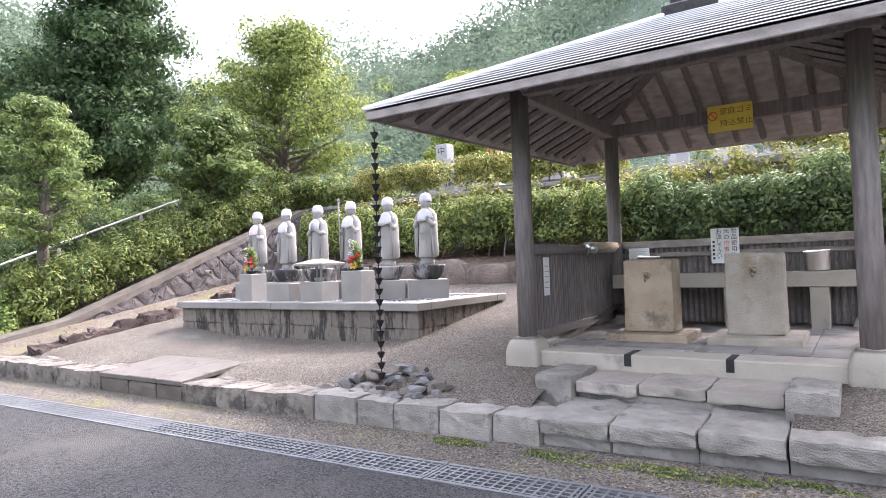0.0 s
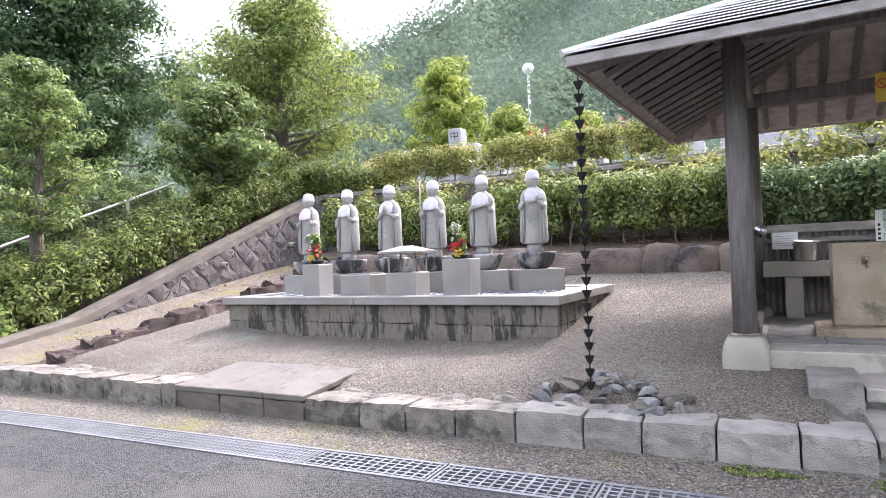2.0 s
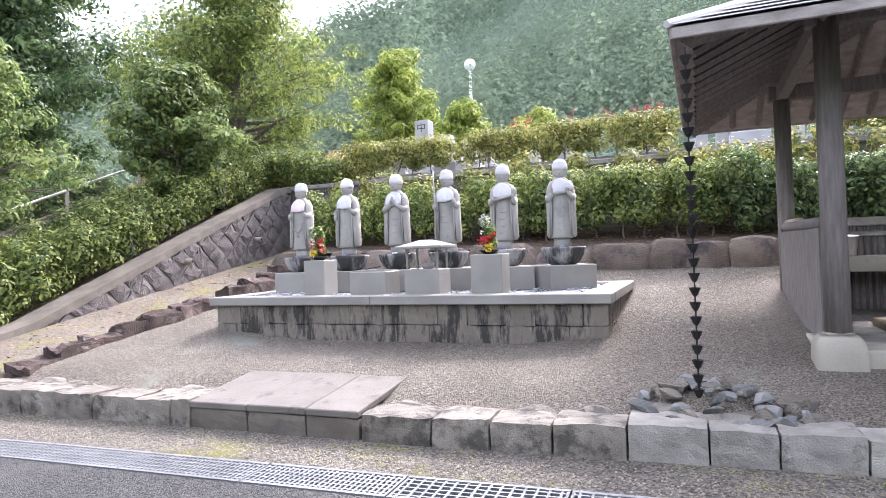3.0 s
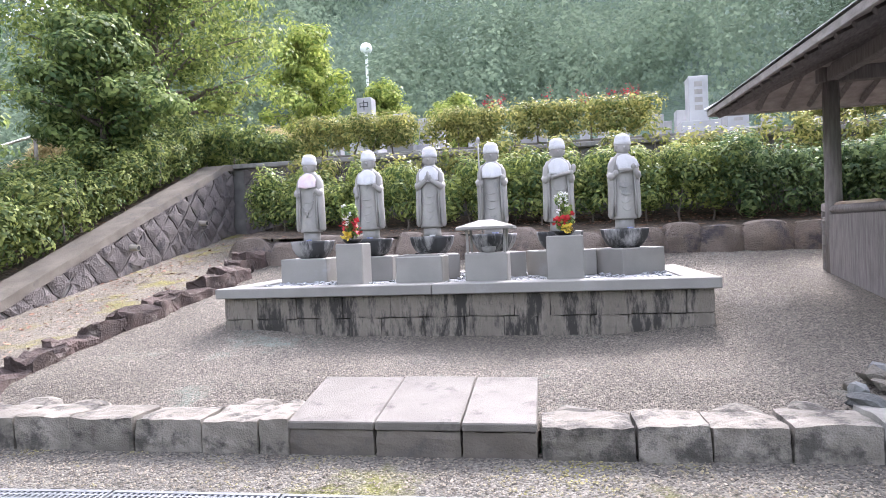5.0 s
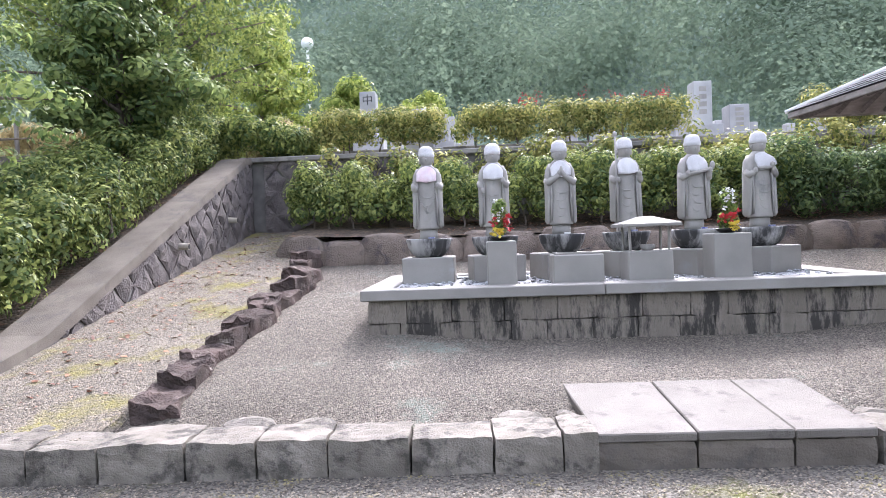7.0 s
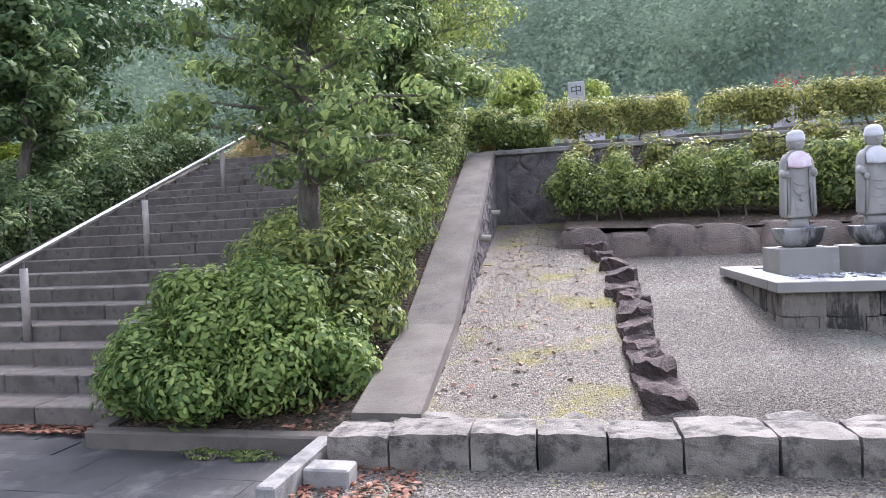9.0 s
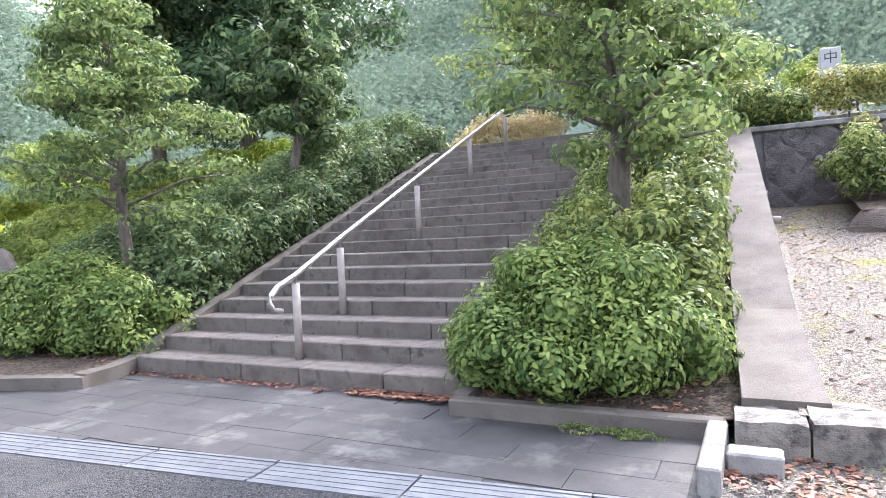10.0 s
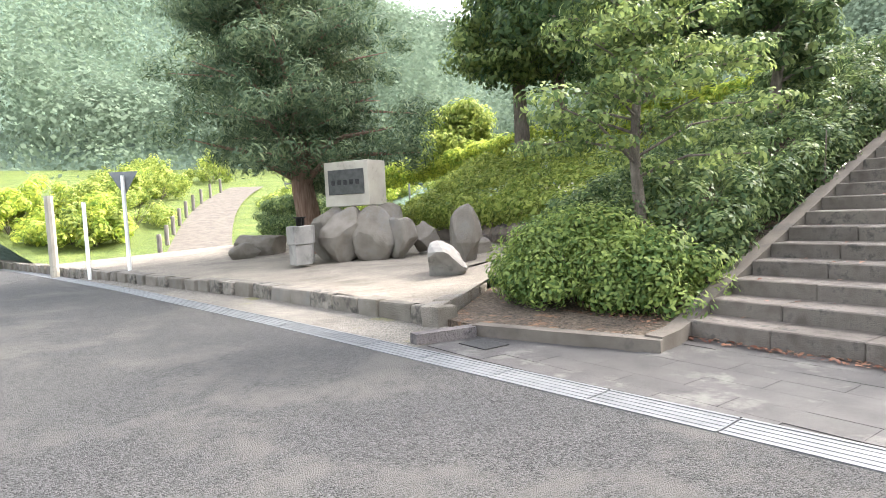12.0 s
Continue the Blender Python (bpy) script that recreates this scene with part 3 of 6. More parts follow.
def hill_z(r, az):
    z0 = lerp_table([(-180, -0.4), (-110, -0.4), (-70, 2.5), (40, 3.2), (62, 1.2), (72, 0.4), (100, -0.4), (180, -0.4)], az)
    top = HR * math.tan(radians(lerp_table(ELEV, az)))
    k = min(max((r - 34) / (HR - 34), 0), 1)
    a = radians(az)
    return z0 + (top - z0) * k ** (1.25 + 0.4 * sm(58, 68, az)) + (4 * noise.noise(Vector((r * math.sin(a) * 0.03, r * math.cos(a) * 0.03, 0))) * min(k * 5, 1))


bm = bmesh.new()
rs = [33.5, 38, 44, 52, 62, 75, 90, 110, 135, 165, 200, 230, 240, 300]
azs = list(range(-180, 181, 4))
rows = []
for r in rs:
    rows.append([bm.verts.new((HX - r * math.sin(radians(a)), HY + r * math.cos(radians(a)), hill_z(r, a) - (30 if r > 239 else 0) * (1 if r > 250 else 0.2))) for a in azs])
for a, b in zip(rows, rows[1:]):
    for k in range(len(azs) - 1):
        bm.faces.new((a[k], a[k + 1], b[k + 1], b[k]))
single("hillside", bm, M_HAZYFLOOR, "steep wooded hills closing the valley", "hill", kind="structure", smooth=True)

# forest on the hills: crowns of leaf sprays, denser where they are seen
g = np.random.default_rng(5)
clumps = []
for i in range(5200):
    az = g.uniform(-38, 108) if i < 5000 else g.uniform(-180, 180)
    r = 36 + (HR - 36) * g.random() ** 0.8
    if (r < 50 and (52 < az < 64 or 8 < az < 30)) or (r < 58 and az >= 64):
        continue
    s = g.uniform(1.7, 3.4) * (0.75 + r / 140)
    conifer = noise.noise(Vector((az * 0.08, r * 0.02, 7))) > 0.05
    z = hill_z(r, az)
    x, y = HX - r * math.sin(radians(az)), HY + r * math.cos(radians(az))
    if conifer:
        clumps.append((x, y, z + s * 1.4, s * 0.7, s * 0.7, s * 1.3))
        clumps.append((x, y, z + s * 2.7, s * 0.38, s * 0.38, s * 1.1))
    else:
        for k in range(2):
            clumps.append((x + g.normal(0, s * 0.4), y + g.normal(0, s * 0.4), z + s * g.uniform(0.5, 1.3), s, s, s * 0.8))
cr = [math.hypot(c[0] - HX, c[1] - HY) for c in clumps]
p1, n1 = clump_points([c for c, q in zip(clumps, cr) if q < 85], 80, 11, 0.86)
p2, n2 = clump_points([c for c, q in zip(clumps, cr) if q >= 85], 26, 12, 0.9)
p, nrm = np.concatenate([p1, p2]), np.concatenate([n1, n2])
far = np.hypot(p[:, 0] - HX, p[:, 1] - HY)
# haze over the far hills lies in the leaf colour
me = leaf_mesh("forest", p, nrm, 0.07 + far / 190, L_HAZYFOREST, 3, 0.9, 0.12, True)
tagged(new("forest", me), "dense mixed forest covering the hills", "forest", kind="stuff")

# ---- retaining walls ----
def diamond_stones(parent, along, fixed, u0, u1, z0f, z1f, seed, half=0.24):
    """Rock-faced stones laid point down, tight together, each cut to the wall's foot and slope."""
    rnd = random.Random(seed)
    flip = -1 if along == "x" else 1
    r = -1
    while r * half < 3.6:
        k = 0
        while u0 + k * 2 * half < u1 + half:
            cu, cz = u0 + k * 2 * half + (half if r % 2 else 0), r * half
            k += 1
            if cz + half < z0f(cu) or cz - half > z1f(cu) + 0.1:
                continue
            bm = bmesh.new()
            g = half - 0.006
            rim = []
            for q in range(8):
                du, dz = ((0, -g), (g / 2, -g / 2), (g, 0), (g / 2, g / 2), (0, g), (-g / 2, g / 2), (-g, 0), (-g / 2, -g / 2))[q]
                rim.append((cu + du + rnd.uniform(-0.04, 0.04), cz + dz + rnd.uniform(-0.04, 0.04), rnd.uniform(0.0, 0.015)))
            mid = [(cu + (a - cu) * 0.5 + rnd.uniform(-0.03, 0.03), cz + (b - cz) * 0.5 + rnd.uniform(-0.03, 0.03), rnd.uniform(0.018, 0.04)) for a, b, c in rim]
            put = (lambda u, z, d: (fixed + d, u, z)) if along == "y" else (lambda u, z, d: (u, fixed - d, z))
            back_ = [bm.verts.new(put(a, b, -0.05)) for a, b, c in rim]
            r1 = [bm.verts.new(put(*v)) for v in rim]
            r2 = [bm.verts.new(put(*v)) for v in mid]
            for i in range(8):
                j = (i + 1) % 8
                bm.faces.new((back_[i], back_[j], r1[j], r1[i]))
                bm.faces.new((r1[i], r1[j], r2[j], r2[i]))
            bm.faces.new(r2)
            bm.faces.new(back_[::-1])
            zt = z1f(cu)
            sl = (z1f(cu + 0.2) - z1f(cu - 0.2)) / 0.4
            for co, no in ((put(cu, zt, 0), put(-sl, 1.0, 0)), (put(cu, z0f(cu), 0), put(0.0, -1.0, 0))):
                nv = Vector(no) - Vector(put(0, 0, 0))
                bmesh.ops.bisect_plane(bm, geom=bm.verts[:] + bm.edges[:] + bm.faces[:], plane_co=co, plane_no=nv, clear_outer=True)
            for uu, sg_ in ((u0, -1), (u1, 1)):
                bmesh.ops.bisect_plane(bm, geom=bm.verts[:] + bm.edges[:] + bm.faces[:], plane_co=put(uu, 0, 0), plane_no=Vector(put(sg_, 0, 0)) - Vector(put(0, 0, 0)), clear_outer=True)
            if len(bm.faces) > 3:
                wpart("stone", bm, M_RETAIN, parent)
            else:
                bm.free()
        r += 1


# sloping wall with its concrete coping
wall = thing("wall_sloping", (-13.2, 9, 0.2), "rough grey stone retaining wall with sloping concrete coping", "wall", kind="structure")
bm = bmesh.new()
ys = [4.62 + 0.3 * i for i in range(29)]
rows = []
for y in ys:
    t = wall_top(y) - 0.1
    rows.append([bm.verts.new(q) for q in ((-13.5, y, -0.1), (-13.5, y, t), (-13.1, y, t), (-13.02 + 0.0, y, -0.1))])
for a, b in zip(rows, rows[1:]):
    for k in range(4):
        bm.faces.new((a[k], b[k], b[(k + 1) % 4], a[(k + 1) % 4]))
bm.faces.new(rows[0])
bm.faces.new(rows[-1][::-1])
wpart("core", bm, M_MORTAR, wall)
bm = bmesh.new()
rows = []
for y in ys:
    t = wall_top(y)
    rows.append([bm.verts.new(q) for q in ((-13.56, y, t - 0.12), (-13.56, y, t), (-13.06, y, t), (-13.04, y, t - 0.12))])
for a, b in zip(rows, rows[1:]):
    for k in range(4):
        bm.faces.new((a[k], b[k], b[(k + 1) % 4], a[(k + 1) % 4]))
bm.faces.new(rows[0])
bm.faces.new(rows[-1][::-1])
wpart("coping", bm, M_COPING, wall, "weathered sloping concrete coping")
diamond_stones(wall, "y", -13.07, 5.0, 13.0, lambda y: lawn_z(-13, y) - 0.05, lambda y: wall_top(y) - 0.1, 3)
for y, z in ((9.4, 1.41), (11.54, 1.83)):
    bm = bmesh.new()
    tube(bm, [(-13.1, y, z), (-12.9, y, z - 0.01)], [0.05, 0.05], 14)
    pipe = wpart("drain_pipe", bm, M_CONCRETE, wall, "short weep pipe in the stone face")
    # black disc on the pipe's end, painted as the shade inside
    bm = bmesh.new()
    tube(bm, [(-12.905, y, z - 0.01), (-12.896, y, z - 0.01)], [0.036, 0.036], 14)
    wpart("drain_hole", bm, M_GAPSHADE, wall)

for piece in wall.children:
    for v in piece.data.vertices:
        v.co.x += skew(v.co.y)

# wall behind the hedge, up to the cemetery
back = thing("wall_back", (-4, 13.1, 1.5), "grey stone retaining wall below the cemetery", "wall", kind="structure")
wpart("core", B(-13.5, 9.0, 13.1, 13.5, 0.8, 3.0), M_MORTAR, back)
wpart("coping", B(-13.52, 9.0, 13.0, 13.45, 3.0, 3.1, 0.015), M_OLDCON, back)
diamond_stones(back, "x", 13.07, -13.05, -10.2, lambda x: 1.5, lambda x: 3.0, 8)
bm = bmesh.new()
tube(bm, [(-12.2, 13.15, 2.45), (-12.2, 12.93, 2.44)], [0.05, 0.05], 14)
wpart("drain_pipe", bm, M_CONCRETE, back, "short weep pipe in the stone face")

# low wall of natural stones behind the platform
low = thing("wall_low", (-4, 10.5, 1.0), "low dry wall of brown natural stones", "wall", kind="structure")
rnd = random.Random(12)
u = -11.95
while u < 6:
    w = rnd.uniform(0.5, 0.95)
    top = (1.4 if u > -7 else 1.46) + rnd.uniform(-0.04, 0.06)
    bm = bmesh.new()
    rock(bm, (u + w / 2, 10.58, 1.12), (w * 0.66, 0.24, (top - 1.12) * 1.3), rnd.randint(0, 9999), 3, 0.14, 0.72, 0.72)
    wpart("stone", bm, M_WALLSTONE, low)
    u += w
wpart("backing", B(-11.5, 6.0, 10.5, 10.68, 0.8, 1.385), M_WALLSTONE, low)

# ---- kerb of dressed stones, one by one ----
kerb = thing("kerb", (-5, 4.6, 0), "kerb of weathered, mossy dressed stone blocks", "kerb", kind="structure")
rnd = random.Random(4)
u = -13.36
while u < 5.0:
    w = rnd.uniform(0.36, 0.56)
    if -8.2 < u + w / 2 < -6.66:
        u = -6.63
        continue
    if u < -8.2 < u + w:
        w = -8.22 - u
    if -2.72 < u < -0.9:
        w = rnd.uniform(0.5, 0.62)
    y = kerb_y(u + w / 2)
    h = rnd.uniform(0.225, 0.26)
    d = rnd.uniform(0.3, 0.4)
    flat_ = -2.72 < u < -1.0
    if flat_:
        h, d = 0.25, 0.72
        bm = bmesh.new()
        hewn(bm, -w / 2, w / 2, 0.05, d, -0.08, 0.135, rnd.random() * 50, 0.02, 4)
        bm.transform(pose(u + w / 2, y, 0, 0, 0, 2))
        wpart("riser_stone", bm, M_OLDCON, kerb)
    bm = bmesh.new()
    hewn(bm, -w / 2 + 0.004, w / 2 - 0.004, -0.02, d, 0.12 if flat_ else -0.08, h, rnd.random() * 50, 0.022 if flat_ else 0.015, 6)
    bm.transform(pose(u + w / 2, y + rnd.uniform(-0.012, 0.012), 0, 0, 0, 2))
    wpart("kerb_stone", bm, M_KERBPALE if u > -5.2 else M_KERB, kerb)
    if rnd.random() < 0.6 and not (-2.8 < u < -0.5):
        bm = bmesh.new()
        rock(bm, (u + w / 2, y + d + 0.08, h - 0.06), (w * 0.5, 0.17, 0.085), rnd.randint(0, 9999), 2, 0.3)
        wpart("kerb_stone", bm, M_KERB, kerb)
    u += w

slab = thing("entrance_slab", (-7.4, 4.9, 0.2), "three smooth granite slabs set side by side as a threshold", "stone slab")
for i, (xa, xb) in enumerate(((-8.23, -7.66), (-7.653, -7.112), (-7.105, -6.65))):
    bm = prism([(xa, kerb_y(xa) - 0.015), (xb, kerb_y(xb) - 0.015), (xb - 0.02, 5.34), (xa - 0.06 * (i == 0) - 0.02, 5.34)], lambda x, y: 0.185 + 0.088 * (y - 4.45), lambda x, y: 0.238 + 0.092 * (y - 4.45) + 0.004 * (i == 1))
    bmesh.ops.bevel(bm, geom=bm.edges[:], offset=0.008, segments=1, affect="EDGES")
    wpart("slab", bm, M_THRESHOLD, slab)
    bm = bmesh.new()
    hewn(bm, xa, xb, kerb_y(xa) - 0.002, 5.2, -0.06, 0.183, 3 + i * 5, 0.012, 5)
    wpart("riser_stone", bm, M_COPING, slab, "dark stained stone under the slab")

# ---- drain channel with steel gratings ----
drain = thing("drain_channel", (-10, 3.5, 0), "roadside drain covered with galvanised steel gratings", "drain", kind="structure")
u = -45.0
i = 0
while u < 8:
    w = 0.995
    xa, xb = u, u + w
    ya, yb = grate_y(xa), grate_y(xb)
    rz = math.degrees(math.atan2(yb - ya, xb - xa))
    base = pose(xa, ya, 0, 0, 0, rz)
    near = -13 < u < 2
    bm = bmesh.new()
    box(bm, 0.003, 0.992, -0.175, -0.145, -0.03, 0.008)
    box(bm, 0.003, 0.992, 0.145, 0.175, -0.03, 0.008)
    if near or -24.5 < u < -22:
        box(bm, 0.003, 0.02, -0.145, 0.145, -0.03, 0.006)
        box(bm, 0.975, 0.992, -0.145, 0.145, -0.03, 0.006)
        coarse = u > -6.5
        for k in range(5):
            yy = -0.115 + k * 0.0575
            box(bm, 0.02, 0.975, yy - 0.008, yy + 0.008, -0.03, 0.005)
        n = 14 if coarse else 26
        for k in range(n):
            xx = 0.05 + k * 0.9 / (n - 1)
            box(bm, xx - 0.008, xx + 0.008, -0.145, 0.145, -0.022, 0.0055)
    else:
        box(bm, 0.003, 0.992, -0.145, 0.145, -0.03, 0.001)
        for k in range(4):
            yy = -0.1 + k * 0.066
            box(bm, 0.01, 0.985, yy - 0.01, yy + 0.01, 0.0, 0.005)
    bm.transform(base)
    wpart("grating", bm, M_STEEL, drain)
    u += 1.0
# sheet close under the gratings; its black stands for the channel's shade
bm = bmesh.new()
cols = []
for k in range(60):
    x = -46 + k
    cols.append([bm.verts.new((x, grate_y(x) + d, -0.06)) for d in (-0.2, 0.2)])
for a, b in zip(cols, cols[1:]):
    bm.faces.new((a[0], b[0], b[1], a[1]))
wpart("channel_bottom", bm, M_GAPSHADE, drain)

# ---- stairs and their paving ----
SX0, SX1 = -19.66, -15.42
stairs = thing("stairs", (-17.5, 5, 0), "long flight of worn brown stone steps", "stairs", kind="structure")
wpart("core", prism([(SX0, STEP_Y + 0.1), (SX1, STEP_Y + 0.1), (SX1, STEP_Y + 8.9), (SX0, STEP_Y + 8.9)], -0.1, lambda x, y: max(SLOPE * (y - STEP_Y) - 0.06, 0)), M_MORTAR, stairs)
rnd = random.Random(9)
for s in range(STEPS):
    y, z = STEP_Y + STEP_RUN * s, STEP_H * s + 0.02
    u = SX0
    while u < SX1 - 0.01:
        w = min(rnd.uniform(0.75, 1.0), SX1 - u)
        if SX1 - u - w < 0.3:
            w = SX1 - u
        bm = bmesh.new()
        box(bm, u + 0.003, u + w - 0.003, y - 0.015, y + STEP_RUN + 0.03, z - 0.03, z + STEP_H, bevel=0.012, jit=0.004, seed=rnd.random())
        wpart("step_block", bm, M_STEP, stairs)
        u += w
wpart("landing", B(SX0, SX1, STEP_Y + STEP_RUN * STEPS, STEP_Y + STEP_RUN * STEPS + 6, 3.0, STEP_H * STEPS + 0.02), M_STEP, stairs)
# sloping edge kerbs
for name, xa, xb in (("edge_kerb", SX0 - 0.2, SX0), ("edge_kerb", SX1, SX1 + 0.14)):
    bm = bmesh.new()
    rows = []
    west = xa < SX0 - 0.1
    for y in [(4.22 if west else 4.62) + 0.4 * i for i in range(25 if west else 24)]:
        t = max(bank_z(y) + 0.02, 0.15)
        dx = 0.22 * (1 - sm(4.2, 5.3, y)) if west else 0
        rows.append([bm.verts.new(q) for q in ((xa + dx, y, -0.1), (xa + dx, y, t), (xb + dx, y, t), (xb + dx, y, -0.1))])
    for a, b in zip(rows, rows[1:]):
        for k in range(4):
            bm.faces.new((a[k], b[k], b[(k + 1) % 4], a[(k + 1) % 4]))
    bm.faces.new(rows[0])
    bm.faces.new(rows[-1][::-1])
    wpart(name, bm, M_COPING, stairs, "weathered concrete edging that climbs with the steps")

planter = thing("planter_kerb", (-14.4, 4.6, 0), "low concrete kerb in front of the planted beds", "kerb", kind="structure")
wpart("kerb_length", B(SX1, -13.42, 4.52, 4.66, -0.05, 0.13, 0.015), M_COPING, planter)
wpart("kerb_length", prism([(-21.45, 3.5), (-19.42, 4.16), (-19.47, 4.32), (-21.5, 3.66)], -0.05, 0.13), M_COPING, planter)
wpart("bed_soil", prism([(-22.1, 3.62), (-21.48, 3.6), (-19.5, 4.27), (-19.72, 5.3), (-23.6, 5.6)], -0.05, lambda x, y: 0.1 + 0.05 * max(y - 4.3, 0)), M_SOIL, planter, "bare soil with dead leaves")
wpart("kerb_length", B(-13.52, -13.4, 3.62, 4.5, -0.03, 0.15, 0.012), M_OLDCON, planter, "pale concrete edging of the paving")
wpart("kerb_length", B(-13.39, -13.1, 3.95, 4.12, -0.03, 0.13, 0.012), M_OLDCON, planter)

paving = thing("stair_paving", (-17, 4, 0), "dark stone paving with pale patches before the stairs", "pavement", kind="structure")
rnd = random.Random(21)
bm = bmesh.new()
vs = [bm.verts.new(q) for q in ((-21.6, grate_y(-21.6) + 0.17, 0.0), (-13.5, grate_y(-13.5) + 0.17, 0.0), (-13.5, 4.98, 0.0), (-21.6, 4.98, 0.0))]
bm.faces.new(vs)
wpart("bedding", bm, M_TILE, paving)
for r in range(8):
    y1 = 4.94 - r * 0.3
    u = -21.4 + (r % 2) * 0.45
    while u < -13.56:
        w = min(0.9, -13.56 - u)
        skip = (u + w > SX1 + 0.1 and y1 > 4.55) or (u < SX0 and y1 > 4.2 + 0.325 * (u + w / 2 + 19.43))
        if w > 0.1 and min(y1 - grate_y(u) - 0.18, y1 - grate_y(u + w) - 0.18) > 0.03 and not skip:
            pts = [(u + 0.002, max(y1 - 0.297, grate_y(u) + 0.18)), (u + w - 0.002, max(y1 - 0.297, grate_y(u + w) + 0.18)), (u + w - 0.002, y1), (u + 0.002, y1)]
            wpart("paving_tile", prism(pts, -0.02, 0.006 + rnd.uniform(0, 0.003)), M_TILE, paving)
        u += 0.9

rail = thing("handrail", (-17.6, 5.27, 0.19), "round metal handrail on brown posts up the stairs", "handrail")
posts = [(-17.51, 5.27), (-17.6, 6.2), (-17.74, 8.4), (-17.87, 10.7), (-17.99, 12.9)]
tops = []
for x, y in posts:
    z = (math.floor((y - STEP_Y) / STEP_RUN) + 1) * STEP_H + 0.015
    bm = bmesh.new()
    tube(bm, [(x, y, z), (x, y, z + 0.8)], [0.042, 0.042], 14)
    pt = wpart("post", bm, M_POST, rail, "brown painted post", True)
    bm = bmesh.new()
    tube(bm, [(x, y, z + 0.8), (x, y, z + 0.86)], [0.012, 0.012], 8)
    wpart("bracket", bm, M_STEEL, rail)
    tops.append((x, y, z + 0.875))
line = [(tops[0][0] - 0.01, 5.05, 0.72), (tops[0][0] - 0.01, 4.93, 0.74), (tops[0][0] - 0.01, 4.87, 0.82), (tops[0][0], 4.9, 0.90), (tops[0][0], 4.99, 0.97)] + [(x, y, SLOPE * (y - 5.27) + 1.07) for x, y in posts]
bm = bmesh.new()
tube(bm, line, 0.03, 12)
wpart("rail", bm, M_RAIL, rail, "pale round rail with curled end", True)


# ---- statues' platform ----
plat = thing("statue_platform", (-7.55, 7.75, 0.45), "raised stone platform with pale granite coping", "platform", kind="structure")
PX0, PX1, PY0, PY1 = -9.94, -5.13, 6.69, 8.85
wpart("core", B(PX0 + 0.06, PX1 - 0.06, PY0 + 0.06, PY1 - 0.06, 0.3, 0.84), M_MORTAR, plat)
rnd = random.Random(31)
for row, (za, zb) in enumerate(((0.36, 0.6), (0.6, 0.822))):
    for side in range(3):
        a, b = (PX0, PX1) if side == 0 else (PY0 + 0.02, PY1)
        u = a
        while u < b - 0.01:
            w = min(rnd.uniform(0.3, 0.5), b - u)
            if b - u - w < 0.15:
                w = b - u
            bm = bmesh.new()
            hewn(bm, 0.001, w - 0.001, 0.0, 0.12, 0.001, zb - za - 0.001, rnd.random() * 40, 0.011, 4)
            if side == 0:
                m = pose(u, PY0, za)
            elif side == 1:
                m = pose(PX1, u, za, 0, 0, 90)
            else:
                m = pose(PX0, u + w, za, 0, 0, -90)
            bm.transform(m)
            wpart("stone", bm, M_PLATSTONE, plat)
            u += w
for xa, xb, ya, yb in ((-10.0, -7.72, 6.62, 6.9), (-7.715, -5.08, 6.62, 6.9), (-10.0, -9.72, 6.902, 8.62), (-5.36, -5.08, 6.902, 8.62), (-10.0, -5.08, 8.622, 8.9)):
    wpart("coping_stone", B(xa, xb, ya, yb, 0.824, 0.925, 0.008), M_GRANITE, plat, "pale smooth granite coping")
bm = bmesh.new()
gx = np.linspace(-9.72, -5.36, 30)
gy = np.linspace(6.9, 8.62, 14)
vs = [[bm.verts.new((x, y, 0.905 + 0.012 * noise.noise(Vector((x * 4, y * 4, 0))))) for x in gx] for y in gy]
for j in range(13):
    for i in range(29):
        bm.faces.new((vs[j][i], vs[j][i + 1], vs[j + 1][i + 1], vs[j + 1][i]))
wpart("gravel_fill", bm, M_GRAVEL_GREY, plat, "grey pebbles inside the coping")
# loose pebbles on it
rnd = random.Random(77)
bm = bmesh.new()
for k in range(420):
    x, y = rnd.uniform(-9.68, -5.4), rnd.uniform(6.93, 8.55)
    s = rnd.uniform(0.012, 0.028)
    r = bmesh.ops.create_icosphere(bm, subdivisions=1, radius=1)
    for v in r["verts"]:
        v.co = Vector((x + v.co.x * s * 1.3, y + v.co.y * s, 0.915 + v.co.z * s * 0.6))
peb = wpart("pebbles", bm, M_GRAVEL_GREY, plat)
peb["kind"] = "stuff"


# ---- the six stone figures ----
def loft(bm, secs, n=22, folds=0.0, ph=0.0):
    """A body through ellipses (x, y, z, rx, ry), with hanging folds."""
    rings = []
    for x, y, z, rx, ry in secs:
        ring = []
        for k in range(n):
            a = 2 * math.pi * k / n
            f = 1 + folds * math.sin(a * 7 + ph)
            ring.append(bm.verts.new((x + rx * f * math.cos(a), y + ry * f * math.sin(a), z)))
        rings.append(ring)
    for a, b in zip(rings, rings[1:]):
        for k in range(n):
            bm.faces.new((a[k], a[(k + 1) % n], b[(k + 1) % n], b[k]))
    bm.faces.new(rings[0][::-1])
    bm.faces.new(rings[-1])


def ball(bm, c, s, sub=2):
    r = bmesh.ops.create_icosphere(bm, subdivisions=sub, radius=1)
    for v in r["verts"]:
        v.co = Vector((c[0] + v.co.x * s[0], c[1] + v.co.y * s[1], c[2] + v.co.z * s[2]))


